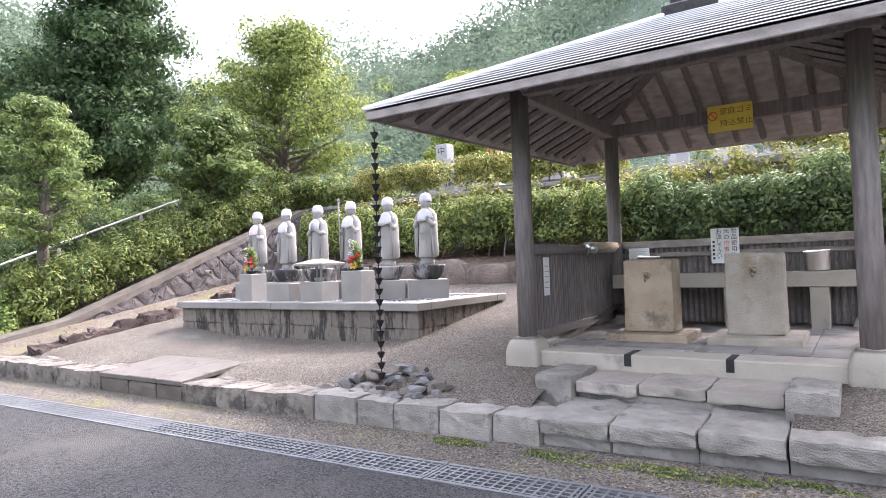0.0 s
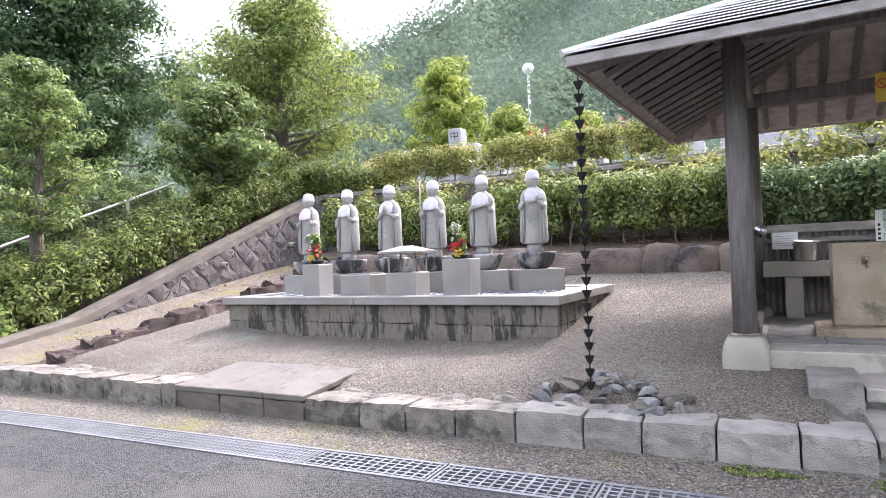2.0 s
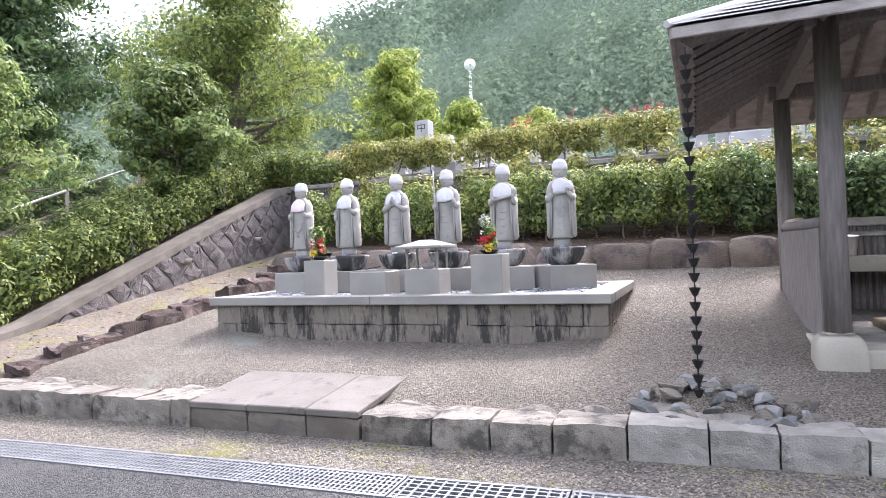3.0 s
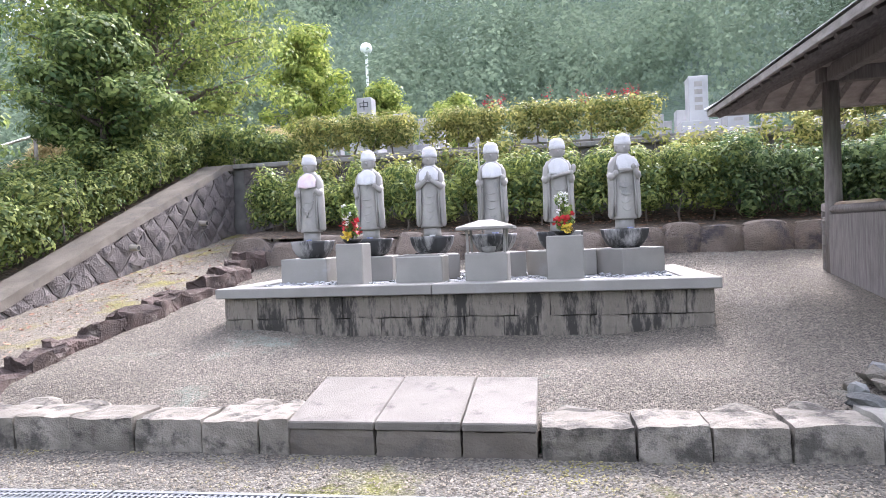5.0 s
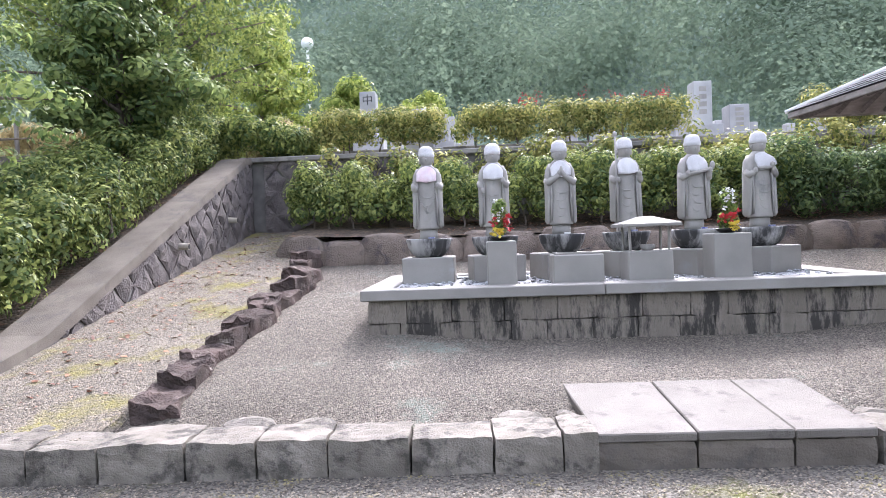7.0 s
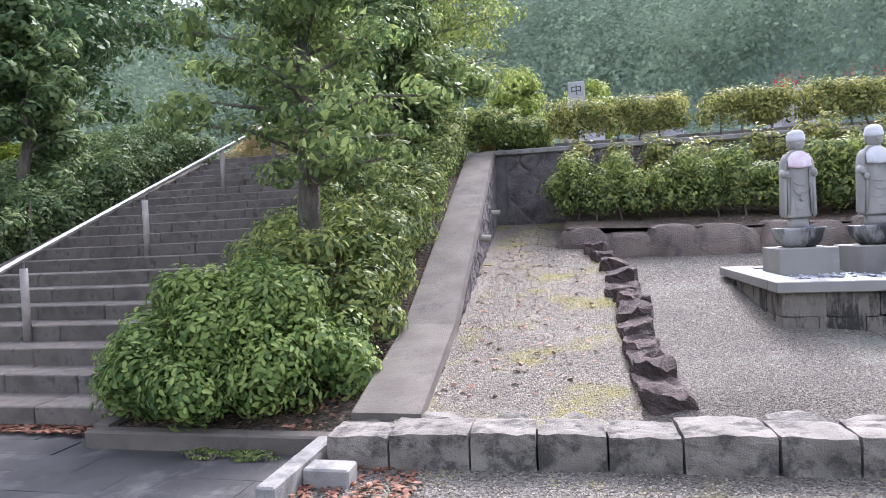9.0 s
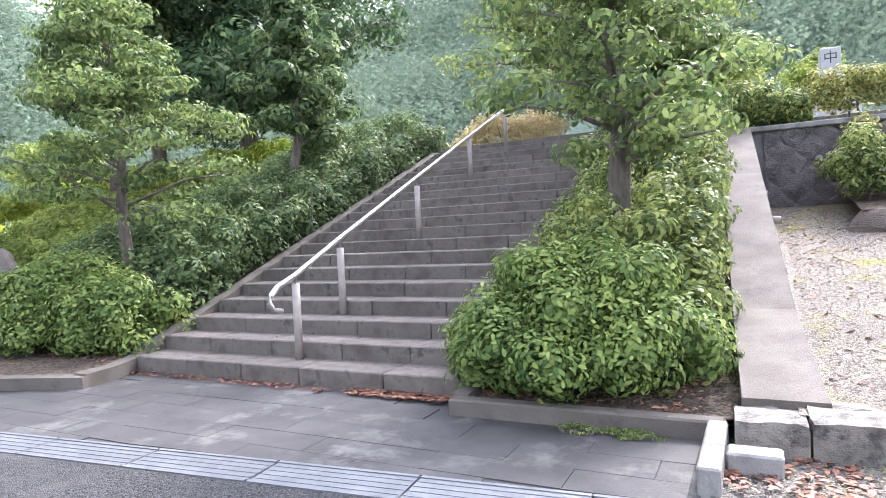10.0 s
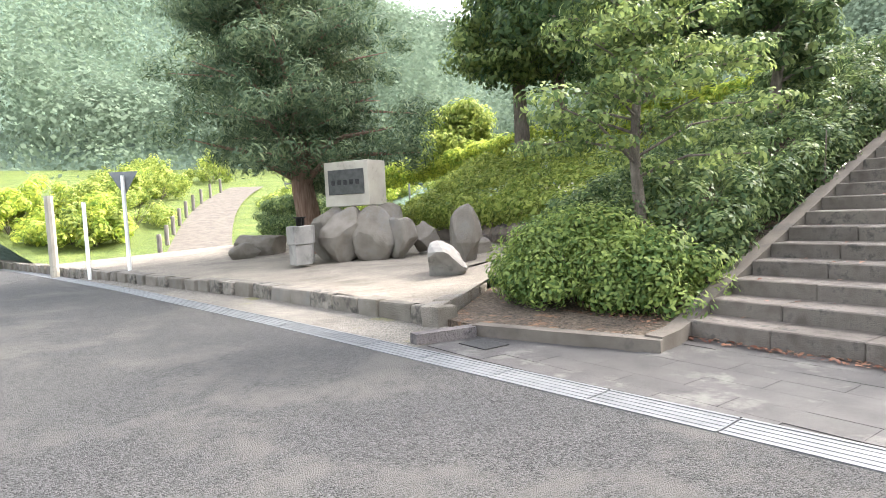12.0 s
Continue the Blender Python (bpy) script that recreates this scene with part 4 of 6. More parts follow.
def figure(kind):
    """A standing robed stone figure 1.01 m high, facing -y, as one mesh."""
    bm = bmesh.new()
    loft(bm, [(0, 0, 0.0, 0.125, 0.09), (0, 0, 0.05, 0.12, 0.088), (0, 0, 0.13, 0.118, 0.085)], 20, 0.03)
    loft(bm, [(0, -0.005, 0.11, 0.15, 0.105), (0, -0.008, 0.13, 0.155, 0.11), (0, 0, 0.3, 0.145, 0.105), (0, 0, 0.5, 0.14, 0.1), (0, 0.005, 0.62, 0.15, 0.1), (0, 0.01, 0.72, 0.16, 0.098), (0, 0.01, 0.775, 0.14, 0.085), (0, 0.005, 0.81, 0.085, 0.065), (0, 0, 0.84, 0.055, 0.052)], 26, 0.018, kind)
    ball(bm, (0, -0.005, 0.9), (0.08, 0.082, 0.1), 3)
    ball(bm, (0, -0.088, 0.885), (0.013, 0.014, 0.02), 1)
    for s in (-1, 1):
        ball(bm, (s * 0.08, 0.005, 0.885), (0.014, 0.022, 0.04), 1)
        # sleeves that hang from the bent arms
        loft(bm, [(s * 0.165, -0.01, 0.12, 0.02, 0.05), (s * 0.17, -0.01, 0.15, 0.034, 0.08), (s * 0.158, -0.01, 0.4, 0.04, 0.085), (s * 0.148, -0.005, 0.6, 0.05, 0.08), (s * 0.13, 0.005, 0.72, 0.055, 0.07), (s * 0.1, 0.005, 0.79, 0.04, 0.05)], 14, 0.05, kind)
    wrists = [((-0.14, 0.55), (0.15, 0.58)), ((-0.14, 0.5), (0.12, 0.61)), ((-0.02, 0.66), (0.02, 0.66)), ((-0.13, 0.56), (0.15, 0.62)), ((-0.12, 0.6), (0.16, 0.63)), ((-0.12, 0.6), (0.1, 0.66))][kind]
    for s, (hx, hz) in zip((-1, 1), wrists):
        tube(bm, [(s * 0.17, -0.02, 0.6), (s * 0.165, -0.075, 0.57), (hx, -0.12, hz)], [0.045, 0.042, 0.026], 10)
        ball(bm, (hx, -0.125, hz + 0.01), (0.03, 0.026, 0.036), 2)
    # curved folds over the front of the robe
    for k in range(4):
        z0, w = 0.53 - k * 0.085, 0.1 - 0.012 * k
        pts = [(0.012 * (-1) ** (k + kind) + w * math.sin(t), -0.1 - 0.012 * math.cos(t), z0 - 0.075 * math.cos(t)) for t in [-1.3 + 0.26 * q for q in range(11)]]
        tube(bm, pts, [0.001, 0.003, 0.004, 0.0045, 0.005, 0.005, 0.005, 0.0045, 0.004, 0.003, 0.001], 5)
    for s in (-1, 1):
        tube(bm, [(s * 0.12, -0.07, 0.62), (s * 0.125, -0.085, 0.4), (s * 0.13, -0.08, 0.15)], [0.012, 0.014, 0.012], 6)
    if kind == 0:
        pts = [(0.11 * math.sin(t), -0.125, 0.55 - 0.2 * math.cos(t)) for t in [-1.7 + 0.17 * q for q in range(21)]]
        for q in pts:
            ball(bm, q, (0.012, 0.01, 0.012), 1)
        tube(bm, [(0, -0.125, 0.35), (0, -0.125, 0.29)], [0.008, 0.014], 6)
    if kind == 2:
        ball(bm, (0, -0.135, 0.7), (0.022, 0.03, 0.05), 2)
    if kind == 3:
        tube(bm, [(-0.14, -0.13, 0.02), (-0.14, -0.13, 1.05)], [0.01, 0.01], 8)
        ball(bm, (-0.14, -0.13, 1.06), (0.03, 0.012, 0.04), 1)
    if kind == 4:
        ball(bm, (0.19, -0.12, 0.69), (0.035, 0.02, 0.05), 2)
        tube(bm, [(-0.1, -0.13, 0.6), (0.15, -0.135, 0.65)], [0.02, 0.018], 8)
    if kind == 5:
        ball(bm, (0.0, -0.13, 0.64), (0.1, 0.02, 0.022), 2)
    for v in bm.verts:
        v.co.x *= 0.86 if v.co.z < 0.8 else 0.95
    return bm


def cap_mesh():
    bm = bmesh.new()
    lathe(bm, [(0.084, -0.026), (0.091, -0.018), (0.091, 0.012), (0.086, 0.02), (0.084, 0.05), (0.068, 0.082), (0.036, 0.1), (0.004, 0.105)], 22)
    return bm


def bib_mesh(skew, seed):
    """A tied cloth bib that hangs over the chest, with creases and thickness."""
    bm = bmesh.new()
    nx, nz = 13, 9
    front, rear = [], []
    for j in range(nz):
        v = j / (nz - 1)
        half = 0.068 + 0.042 * min(v * 3.0, 1)
        fr, re = [], []
        for i in range(nx):
            uu = 2 * i / (nx - 1) - 1
            x = half * uu + skew * v * 0.05
            z = 0.815 - 0.17 * v - 0.018 * (1 - abs(uu)) * v + skew * 0.035 * uu * v - 0.012 * (uu * uu) * (1 - v) * 2
            r = 1 - (x / 0.21) ** 2
            y = -0.128 * math.sqrt(max(r, 0.1)) + 0.055 * (1 - v) ** 2 - 0.006 * math.sin(uu * 9 + seed) * v
            fr.append(bm.verts.new((x, y, z)))
            re.append(bm.verts.new((x, y + 0.006, z)))
        front.append(fr)
        rear.append(re)
    for j in range(nz - 1):
        for i in range(nx - 1):
            bm.faces.new((front[j][i], front[j + 1][i], front[j + 1][i + 1], front[j][i + 1]))
            bm.faces.new((rear[j][i], rear[j][i + 1], rear[j + 1][i + 1], rear[j + 1][i]))
    for i in range(nx - 1):
        bm.faces.new((front[0][i], front[0][i + 1], rear[0][i + 1], rear[0][i]))
        bm.faces.new((front[-1][i], rear[-1][i], rear[-1][i + 1], front[-1][i + 1]))
    for j in range(nz - 1):
        bm.faces.new((front[j][0], rear[j][0], rear[j + 1][0], front[j + 1][0]))
        bm.faces.new((front[j][-1], front[j + 1][-1], rear[j + 1][-1], rear[j][-1]))
    return bm


POSE_WORDS = ("holding a string of beads", "with one lowered arm", "with palms pressed together", "holding a thin staff", "holding a small fan", "holding a folded cloth")
FX = (-9.42, -8.68, -7.94, -7.225, -6.485, -5.78)
ped = None
for k, x in enumerate(FX):
    y = 7.85
    if ped is None:
        ped = thing("lotus_pedestal", (x, y, 0.9), "granite plinth carrying a dark-stained lotus bowl", "pedestal", "lotus pedestals")
        part("plinth", B(-0.285, 0.285, -0.29, 0.29, 0, 0.285, 0.01), M_GRANITE, ped)
        bm = bmesh.new()
        lathe(bm, [(0.13, 0.285), (0.15, 0.3), (0.18, 0.33), (0.215, 0.4), (0.228, 0.455), (0.235, 0.485), (0.22, 0.492), (0.21, 0.47), (0.17, 0.465), (0.01, 0.49)], 54, ripple=0.13, lobes=9)
        part("lotus_bowl", bm, M_LOTUS, ped, "lotus bowl streaked black by rain", True)
    else:
        copy_thing(ped, pose(x, y, 0.9, 0, 0, 7 * k))
        bpy.context.view_layer.update()
    st = single("stone_statue", figure(k), M_STATUE, "grey granite standing robed figure " + POSE_WORDS[k], "statue", "row of stone figures", at=(x, y, 1.385), rz=(0, 0, 0, 3, 4, 6)[k], smooth=True)
    rz = (0, 0, 0, 3, 4, 6)[k]
    single("knit_cap", cap_mesh(), M_CLOTH, "white knitted cap on a stone head", "cap", "white caps", at=(x, y, 1.385 + 0.942), rz=rz, smooth=True)
    single("bib", bib_mesh((0, 0, 0, 0.2, 0.2, 1.0)[k], k), M_PINK if k == 0 else M_CLOTH, "faded pink cloth bib" if k == 0 else "white cloth bib tied round a stone neck", "bib", "cloth bibs", at=(x, y, 1.385), rz=rz, smooth=True)
    bm = bmesh.new()
    lathe(bm, [(0.02, 0), (0.03, 0.004), (0.035, 0.03), (0.036, 0.036), (0.03, 0.034), (0.004, 0.012)], 14)
    single("offering_cup", bm, M_BLUE if k != 2 else M_WHITE, "small blue and white porcelain offering cup", "cup", "offering cups", at=(x + 0.04, y - 0.19, 1.372), smooth=True)


def flower_pot(x, y, z, seed):
    t = thing("flower_vase", (x, y, z), "black dish of red, yellow and white offering flowers", "flowers", "offering flowers")
    bm = bmesh.new()
    lathe(bm, [(0.06, 0), (0.09, 0.02), (0.11, 0.045), (0.1, 0.045), (0.02, 0.03)], 20)
    part("dish", bm, M_IRON, t, "black dish", True)
    rnd = random.Random(seed)
    bm = bmesh.new()
    for _ in range(16):
        a, h = rnd.uniform(0, 6.28), rnd.uniform(0.15, 0.42)
        tube(bm, [(0, 0, 0.03), (0.03 * math.cos(a), 0.03 * math.sin(a), h * 0.6), (0.06 * math.cos(a), 0.06 * math.sin(a), h)], [0.004, 0.003, 0.002], 5)
    part("stems", bm, L_TREE, t)
    leaves("foliage", [(rnd.gauss(0, 0.03), rnd.gauss(0, 0.03), rnd.uniform(0.08, 0.36), 0.06, 0.06, 0.07) for _ in range(9)], 40, 0.05, L_BUSH, t, seed)
    for col, n, za, zb, s in ((M_REDINK, 4, 0.12, 0.22, 0.06), (M_YELLOW, 4, 0.06, 0.11, 0.05), (M_WHITE, 9, 0.2, 0.42, 0.03)):
        for q in range(n):
            bm = bmesh.new()
            a = rnd.uniform(-2.6, -0.5)
            c = Vector((0.085 * math.cos(a), 0.11 * math.sin(a), rnd.uniform(za, zb)))
            for m in range(12):
                d = Vector((rnd.gauss(0, 1), rnd.gauss(0, 1), rnd.gauss(0, 1))).normalized()
                e = d.cross(Vector((0.2, 0.5, 1))).normalized() * s * 0.35
                bm.faces.new([bm.verts.new(c + w) for w in (d * s * 0.2, d * s * 0.7 + e, d * s, d * s * 0.7 - e)])
            part("blossom", bm, col, t)
    return t


for x0, x1 in ((-8.79, -8.5), (-6.62, -6.26)):
    single("flower_plinth", B(x0, x1, 6.93, 7.24, 0.9, 1.345, 0.01), M_GRANITE, "square granite block used as a flower stand", "plinth", "flower plinths")
flower_pot(-8.645, 7.07, 1.345, 5)
flower_pot(-6.44, 7.07, 1.345, 6)
off = thing("offering_stand", (-7.9, 7.1, 0.9), "low granite offering block with a sunk tray", "offering stand")
wpart("block", B(-8.15, -7.66, 6.93, 7.3, 0.9, 1.19, 0.012), M_GRANITE, off)
bm = bmesh.new()
for xa, xb, ya, yb in ((-8.12, -7.69, 6.95, 6.99), (-8.12, -7.69, 7.24, 7.28), (-8.12, -8.08, 6.99, 7.24), (-7.73, -7.69, 6.99, 7.24)):
    box(bm, xa, xb, ya, yb, 1.19, 1.205)
wpart("rim", bm, M_GRANITE, off)
bm = bmesh.new()
tube(bm, [(-7.95, 6.97, 1.215), (-7.78, 7.03, 1.245)], 0.006, 6)
wpart("incense_stick_holder", bm, M_IRON, off)
inc = thing("incense_burner", (-7.2, 7.1, 0.9), "granite incense burner under a small roof on four stays", "incense burner")
wpart("body", B(-7.43, -7.0, 6.93, 7.3, 0.9, 1.2, 0.012), M_GRANITE, inc)
bm = bmesh.new()
box(bm, -7.5, -6.93, 6.86, 7.37, 1.435, 1.465, 0.006)
wpart("eave", bm, M_GRANITE, inc)
bm = bmesh.new()
lo = [bm.verts.new(q) for q in ((-7.5, 6.86, 1.465), (-6.93, 6.86, 1.465), (-6.93, 7.37, 1.465), (-7.5, 7.37, 1.465))]
hi = [bm.verts.new(q) for q in ((-7.28, 7.07, 1.535), (-7.15, 7.07, 1.535), (-7.15, 7.16, 1.535), (-7.28, 7.16, 1.535))]
for k in range(4):
    bm.faces.new((lo[k], lo[(k + 1) % 4], hi[(k + 1) % 4], hi[k]))
bm.faces.new(hi)
bm.faces.new(lo[::-1])
wpart("roof", bm, M_GRANITE, inc, "pale hipped stone roof")
for xx, dx in ((-7.4, -0.03), (-7.03, 0.03)):
    for yy in (6.97, 7.26):
        bm = bmesh.new()
        tube(bm, [(xx, yy, 1.2), (xx + dx * 0.2, yy, 1.44)], [0.014, 0.014], 6)
        wpart("stay", bm, M_GRANITE, inc)
bm = bmesh.new()
lathe(bm, [(0.05, 0), (0.07, 0.03), (0.075, 0.06), (0.06, 0.06), (0.01, 0.05)], 16, at=(-7.2, 7.1, 1.2))
wpart("ash_bowl", bm, M_STATUE, inc)

# ---- dark border rocks up the court ----
rnd = random.Random(8)
y = 4.95
k = 0
while y < 10.6:
    ln_ = rnd.uniform(0.4, 0.72)
    x = -11.22 + 0.05 * rnd.uniform(-1, 1) + (0 if y < 8.6 else -0.16 * (y - 8.6))
    rnd_tilt = rnd.uniform(-1.5, 1.5)
    bm = bmesh.new()
    w = rnd.uniform(0.13, 0.18)
    hewn(bm, -w, w, -ln_ * 0.52, ln_ * 0.52, -0.2, rnd.uniform(0.1, 0.17), rnd.random() * 90, 0.045, 6)
    for v in bm.verts:
        v.co.x += 0.05 * noise.noise(v.co * 4 + Vector((k, 7, y)))
        v.co.z += 0.12 * v.co.x * rnd_tilt + 0.03 * noise.noise(v.co * 6 + Vector((y, 0, 3)))
    k += 1
    single("border_rock", bm, M_DARKROCK, "dark brown volcanic rock half sunk in gravel", "rock", "border rocks", at=(x, y + ln_ / 2, court_z(x, y + ln_ / 2) - 0.05 + 0.035 * (y - 5)), rz=rnd.uniform(-9, 9))
    y += ln_ * 0.97


# ---- water pavilion ----
CX, CY, HALF, EAVE, APEX = -1.92, 7.48, 2.49, 2.83, 3.93
PAVZ = 0.53
pav = thing("pavilion_floor", (CX, CY, 0.2), "concrete floor slab of the pavilion with pale edge", "floor", kind="structure")
wpart("slab", B(-3.44, -0.28, 5.95, 9.0, 0.2, PAVZ, 0.012), M_CONCRETE, pav)
rnd = random.Random(41)
for i in range(6):
    for j in range(5):
        xa, ya = -3.2 + i * 0.45, 6.3 + j * 0.5
        wpart("floor_tile", B(xa + 0.004, xa + 0.446, ya + 0.004, ya + 0.496, PAVZ - 0.01, PAVZ + 0.012 + rnd.uniform(0, 0.003), 0.004), M_OLDCON, pav)
# black bars set in the slab stand for shade in two notches
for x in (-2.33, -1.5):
    wpart("drain_notch", B(x - 0.03, x + 0.03, 5.94, 6.25, PAVZ - 0.1, PAVZ + 0.004), M_GAPSHADE, pav)

pavilion = thing("pavilion", (CX, CY, PAVZ), "open timber pavilion with a pyramid shingle roof", "pavilion")
POSTS = ((-3.33, 6.03), (-0.53, 6.06), (-3.33, 8.77), (-0.53, 8.8))
for x, y in POSTS:
    bm = bmesh.new()
    lathe(bm, [(0.245, 0.28), (0.24, 0.53), (0.2, 0.625), (0.12, 0.66)], 4)
    bm.transform(pose(x, y, 0) @ pose(0, 0, 0, 0, 0, 45))
    bmesh.ops.bevel(bm, geom=bm.edges[:], offset=0.035, segments=2, affect="EDGES", profile=0.6)
    wpart("footing", bm, M_CONCRETE, pavilion, "rounded concrete post footing", True)
    bm = bmesh.new()
    tube(bm, [(x, y, 0.64), (x, y, 1.6), (x, y, 3.1)], [0.092, 0.09, 0.088], 18)
    wpart("post", bm, M_WOOD, pavilion, "round dark timber post", True)
for a, b in ((0, 1), (2, 3), (0, 2), (1, 3)):
    (xa, ya), (xb, yb) = POSTS[a], POSTS[b]
    if a + b in (1, 5):
        wpart("beam", B(xa - 0.14, xb + 0.14, ya - 0.06, ya + 0.06, 3.0, 3.17, 0.01), M_WOOD, pavilion)
    else:
        wpart("beam", B(xa - 0.06, xa + 0.06, ya + 0.062, yb - 0.062, 3.005, 3.165, 0.01), M_WOOD, pavilion)


def roof_z(d, lift=0.0):
    """Height of the roof at d metres from the middle, measured square to the eave."""
    return APEX - (APEX - EAVE) * d / HALF + lift


# lining boards under the shingles, four triangles of real thickness
for q in range(4):
    bm = bmesh.new()
    lo = [bm.verts.new(v) for v in ((-HALF, -HALF, EAVE - 0.05), (HALF, -HALF, EAVE - 0.05), (0, 0, APEX - 0.05))]
    hi = [bm.verts.new(v) for v in ((-HALF, -HALF, EAVE), (HALF, -HALF, EAVE), (0, 0, APEX))]
    bm.faces.new(lo[::-1])
    bm.faces.new(hi)
    for k in range(3):
        bm.faces.new((lo[k], lo[(k + 1) % 3], hi[(k + 1) % 3], hi[k]))
    bm.transform(pose(CX, CY, 0, 0, 0, 90 * q))
    wpart("roof_lining", bm, M_WOODH, pavilion, "dark boards under the roof")
    # courses of shingles, each one a stepped strip
    n = 14
    for r in range(n):
        d0, d1 = HALF + 0.03 - r * (HALF - 0.2) / n, HALF + 0.03 - (r + 1.25) * (HALF - 0.2) / n
        za, zb = roof_z(d0, 0.05), roof_z(d1, 0.004)
        bm = bmesh.new()
        v = [bm.verts.new(w) for w in ((-d0, -d0, za - 0.01), (d0, -d0, za - 0.01), (d1, -d1, zb - 0.006), (-d1, -d1, zb - 0.006), (-d0, -d0, za), (d0, -d0, za), (d1, -d1, zb), (-d1, -d1, zb))]
        for f in ((0, 1, 5, 4), (4, 5, 6, 7), (3, 2, 1, 0), (1, 2, 6, 5), (2, 3, 7, 6), (3, 0, 4, 7)):
            bm.faces.new([v[k] for k in f])
        bm.transform(pose(CX, CY, 0, 0, 0, 90 * q))
        course = wpart("shingle_course", bm, M_ROOF, pavilion)
    # fascia and rafters
    bm = B(-HALF, HALF, -HALF - 0.015, -HALF + 0.02, EAVE - 0.065, EAVE + 0.012, 0.006)
    bm.transform(pose(CX, CY, 0, 0, 0, 90 * q))
    wpart("fascia", bm, M_WOODH, pavilion)
    for k in range(15):
        x = -2.2 + k * 4.4 / 14
        far_ = max(abs(x), 0.15)
        bm = bmesh.new()
        tube(bm, [(x, -HALF + 0.14, roof_z(HALF - 0.14) - 0.08), (x, -far_, roof_z(far_) - 0.08)], [0.04, 0.04], 4)
        bm.transform(pose(CX, CY, 0, 0, 0, 90 * q))
        wpart("rafter", bm, M_WOOD, pavilion)
    bm = bmesh.new()
    tube(bm, [(-HALF + 0.1, -HALF + 0.1, roof_z(HALF - 0.1) - 0.09), (0, 0, APEX - 0.11)], [0.07, 0.07], 4)
    bm.transform(pose(CX, CY, 0, 0, 0, 90 * q))
    wpart("hip_rafter", bm, M_WOOD, pavilion)
    bm = bmesh.new()
    tube(bm, [(-HALF - 0.03, -HALF - 0.03, EAVE + 0.035), (-0.15, -0.15, APEX - 0.02)], [0.03, 0.03], 6)
    bm.transform(pose(CX, CY, 0, 0, 0, 90 * q))
    wpart("hip_cap", bm, M_ROOF, pavilion)
bm = bmesh.new()
box(bm, CX - 0.3, CX + 0.3, CY - 0.3, CY + 0.3, APEX - 0.12, APEX + 0.03, 0.02)
box(bm, CX - 0.22, CX + 0.22, CY - 0.22, CY + 0.22, APEX + 0.03, APEX + 0.13, 0.015)
lathe(bm, [(0.26, 0), (0.2, 0.05), (0.06, 0.11), (0.01, 0.15)], 4, at=(CX, CY, APEX + 0.13))
wpart("roof_cap", bm, M_IRON, pavilion, "dark metal cap on the roof's peak")

# the whole roof rises a little towards the back
for piece in pavilion.children:
    if piece.name.split(".")[0] in ("roof_lining", "shingle_course", "fascia", "rafter", "hip_rafter", "hip_cap", "roof_cap"):
        for v in piece.data.vertices:
            v.co.z += 0.026 * (v.co.y - 5.0)

# slatted screens on two sides
for side in range(2):
    scr = thing("slatted_screen", (-3.4, 7.5, PAVZ) if side == 0 else (-2, 8.9, PAVZ), "dark slatted timber screen with a log rail" if side == 0 else "dark slatted timber screen with a plank rail", "screen", "pavilion screens")
    if side == 0:
        bm = bmesh.new()
        tube(bm, [(-3.36, 6.2, 1.5), (-3.36, 7.3, 1.505), (-3.34, 8.8, 1.52)], [0.055, 0.055, 0.06], 12)
        wpart("top_rail", bm, M_WOOD, scr, "round dark rail", True)
        bm = bmesh.new()
        tube(bm, [(-3.33, 7.7, 1.545), (-3.31, 8.75, 1.555)], [0.05, 0.055], 12)
        wpart("log", bm, M_LOG, scr, "pale peeled log", True)
        wpart("bottom_rail", B(-3.4, -3.32, 6.2, 8.75, 0.6, 0.68), M_WOOD, scr)
        wpart("board", B(-3.405, -3.39, 6.22, 8.75, 0.56, 1.46), M_WOOD, scr)
        for k in range(38):
            y = 6.26 + k * 0.066
            bm = bmesh.new()
            tube(bm, [(-3.372, y, 0.66), (-3.372, y, 1.47)], 0.017, 6)
            wpart("slat", bm, M_WOOD, scr)
    else:
        wpart("top_rail", B(-3.4, -0.5, 8.84, 8.96, 1.5, 1.6, 0.01), M_WOODH, scr, "weathered plank rail")
        wpart("mid_rail", B(-3.4, -0.5, 8.85, 8.95, 1.38, 1.44, 0.01), M_WOODH, scr)
        wpart("board", B(-3.4, -0.5, 8.93, 8.945, 0.56, 1.5), M_WOODH, scr)
        for k in range(42):
            x = -3.33 + k * 0.067
            bm = bmesh.new()
            tube(bm, [(x, 8.91, 0.55), (x, 8.91, 1.5)], 0.018, 6)
            wpart("slat", bm, M_WOOD, scr)

bench = thing("concrete_shelf", (-1.9, 8.55, PAVZ), "long concrete shelf on three block legs", "shelf")
wpart("top", B(-3.25, -0.62, 8.35, 8.78, 1.0, 1.17, 0.008), M_CONCRETE, bench)
for x in (-2.95, -1.85, -0.98):
    wpart("leg", B(x - 0.09, x + 0.09, 8.38, 8.72, PAVZ, 1.0, 0.006), M_CONCRETE, bench)


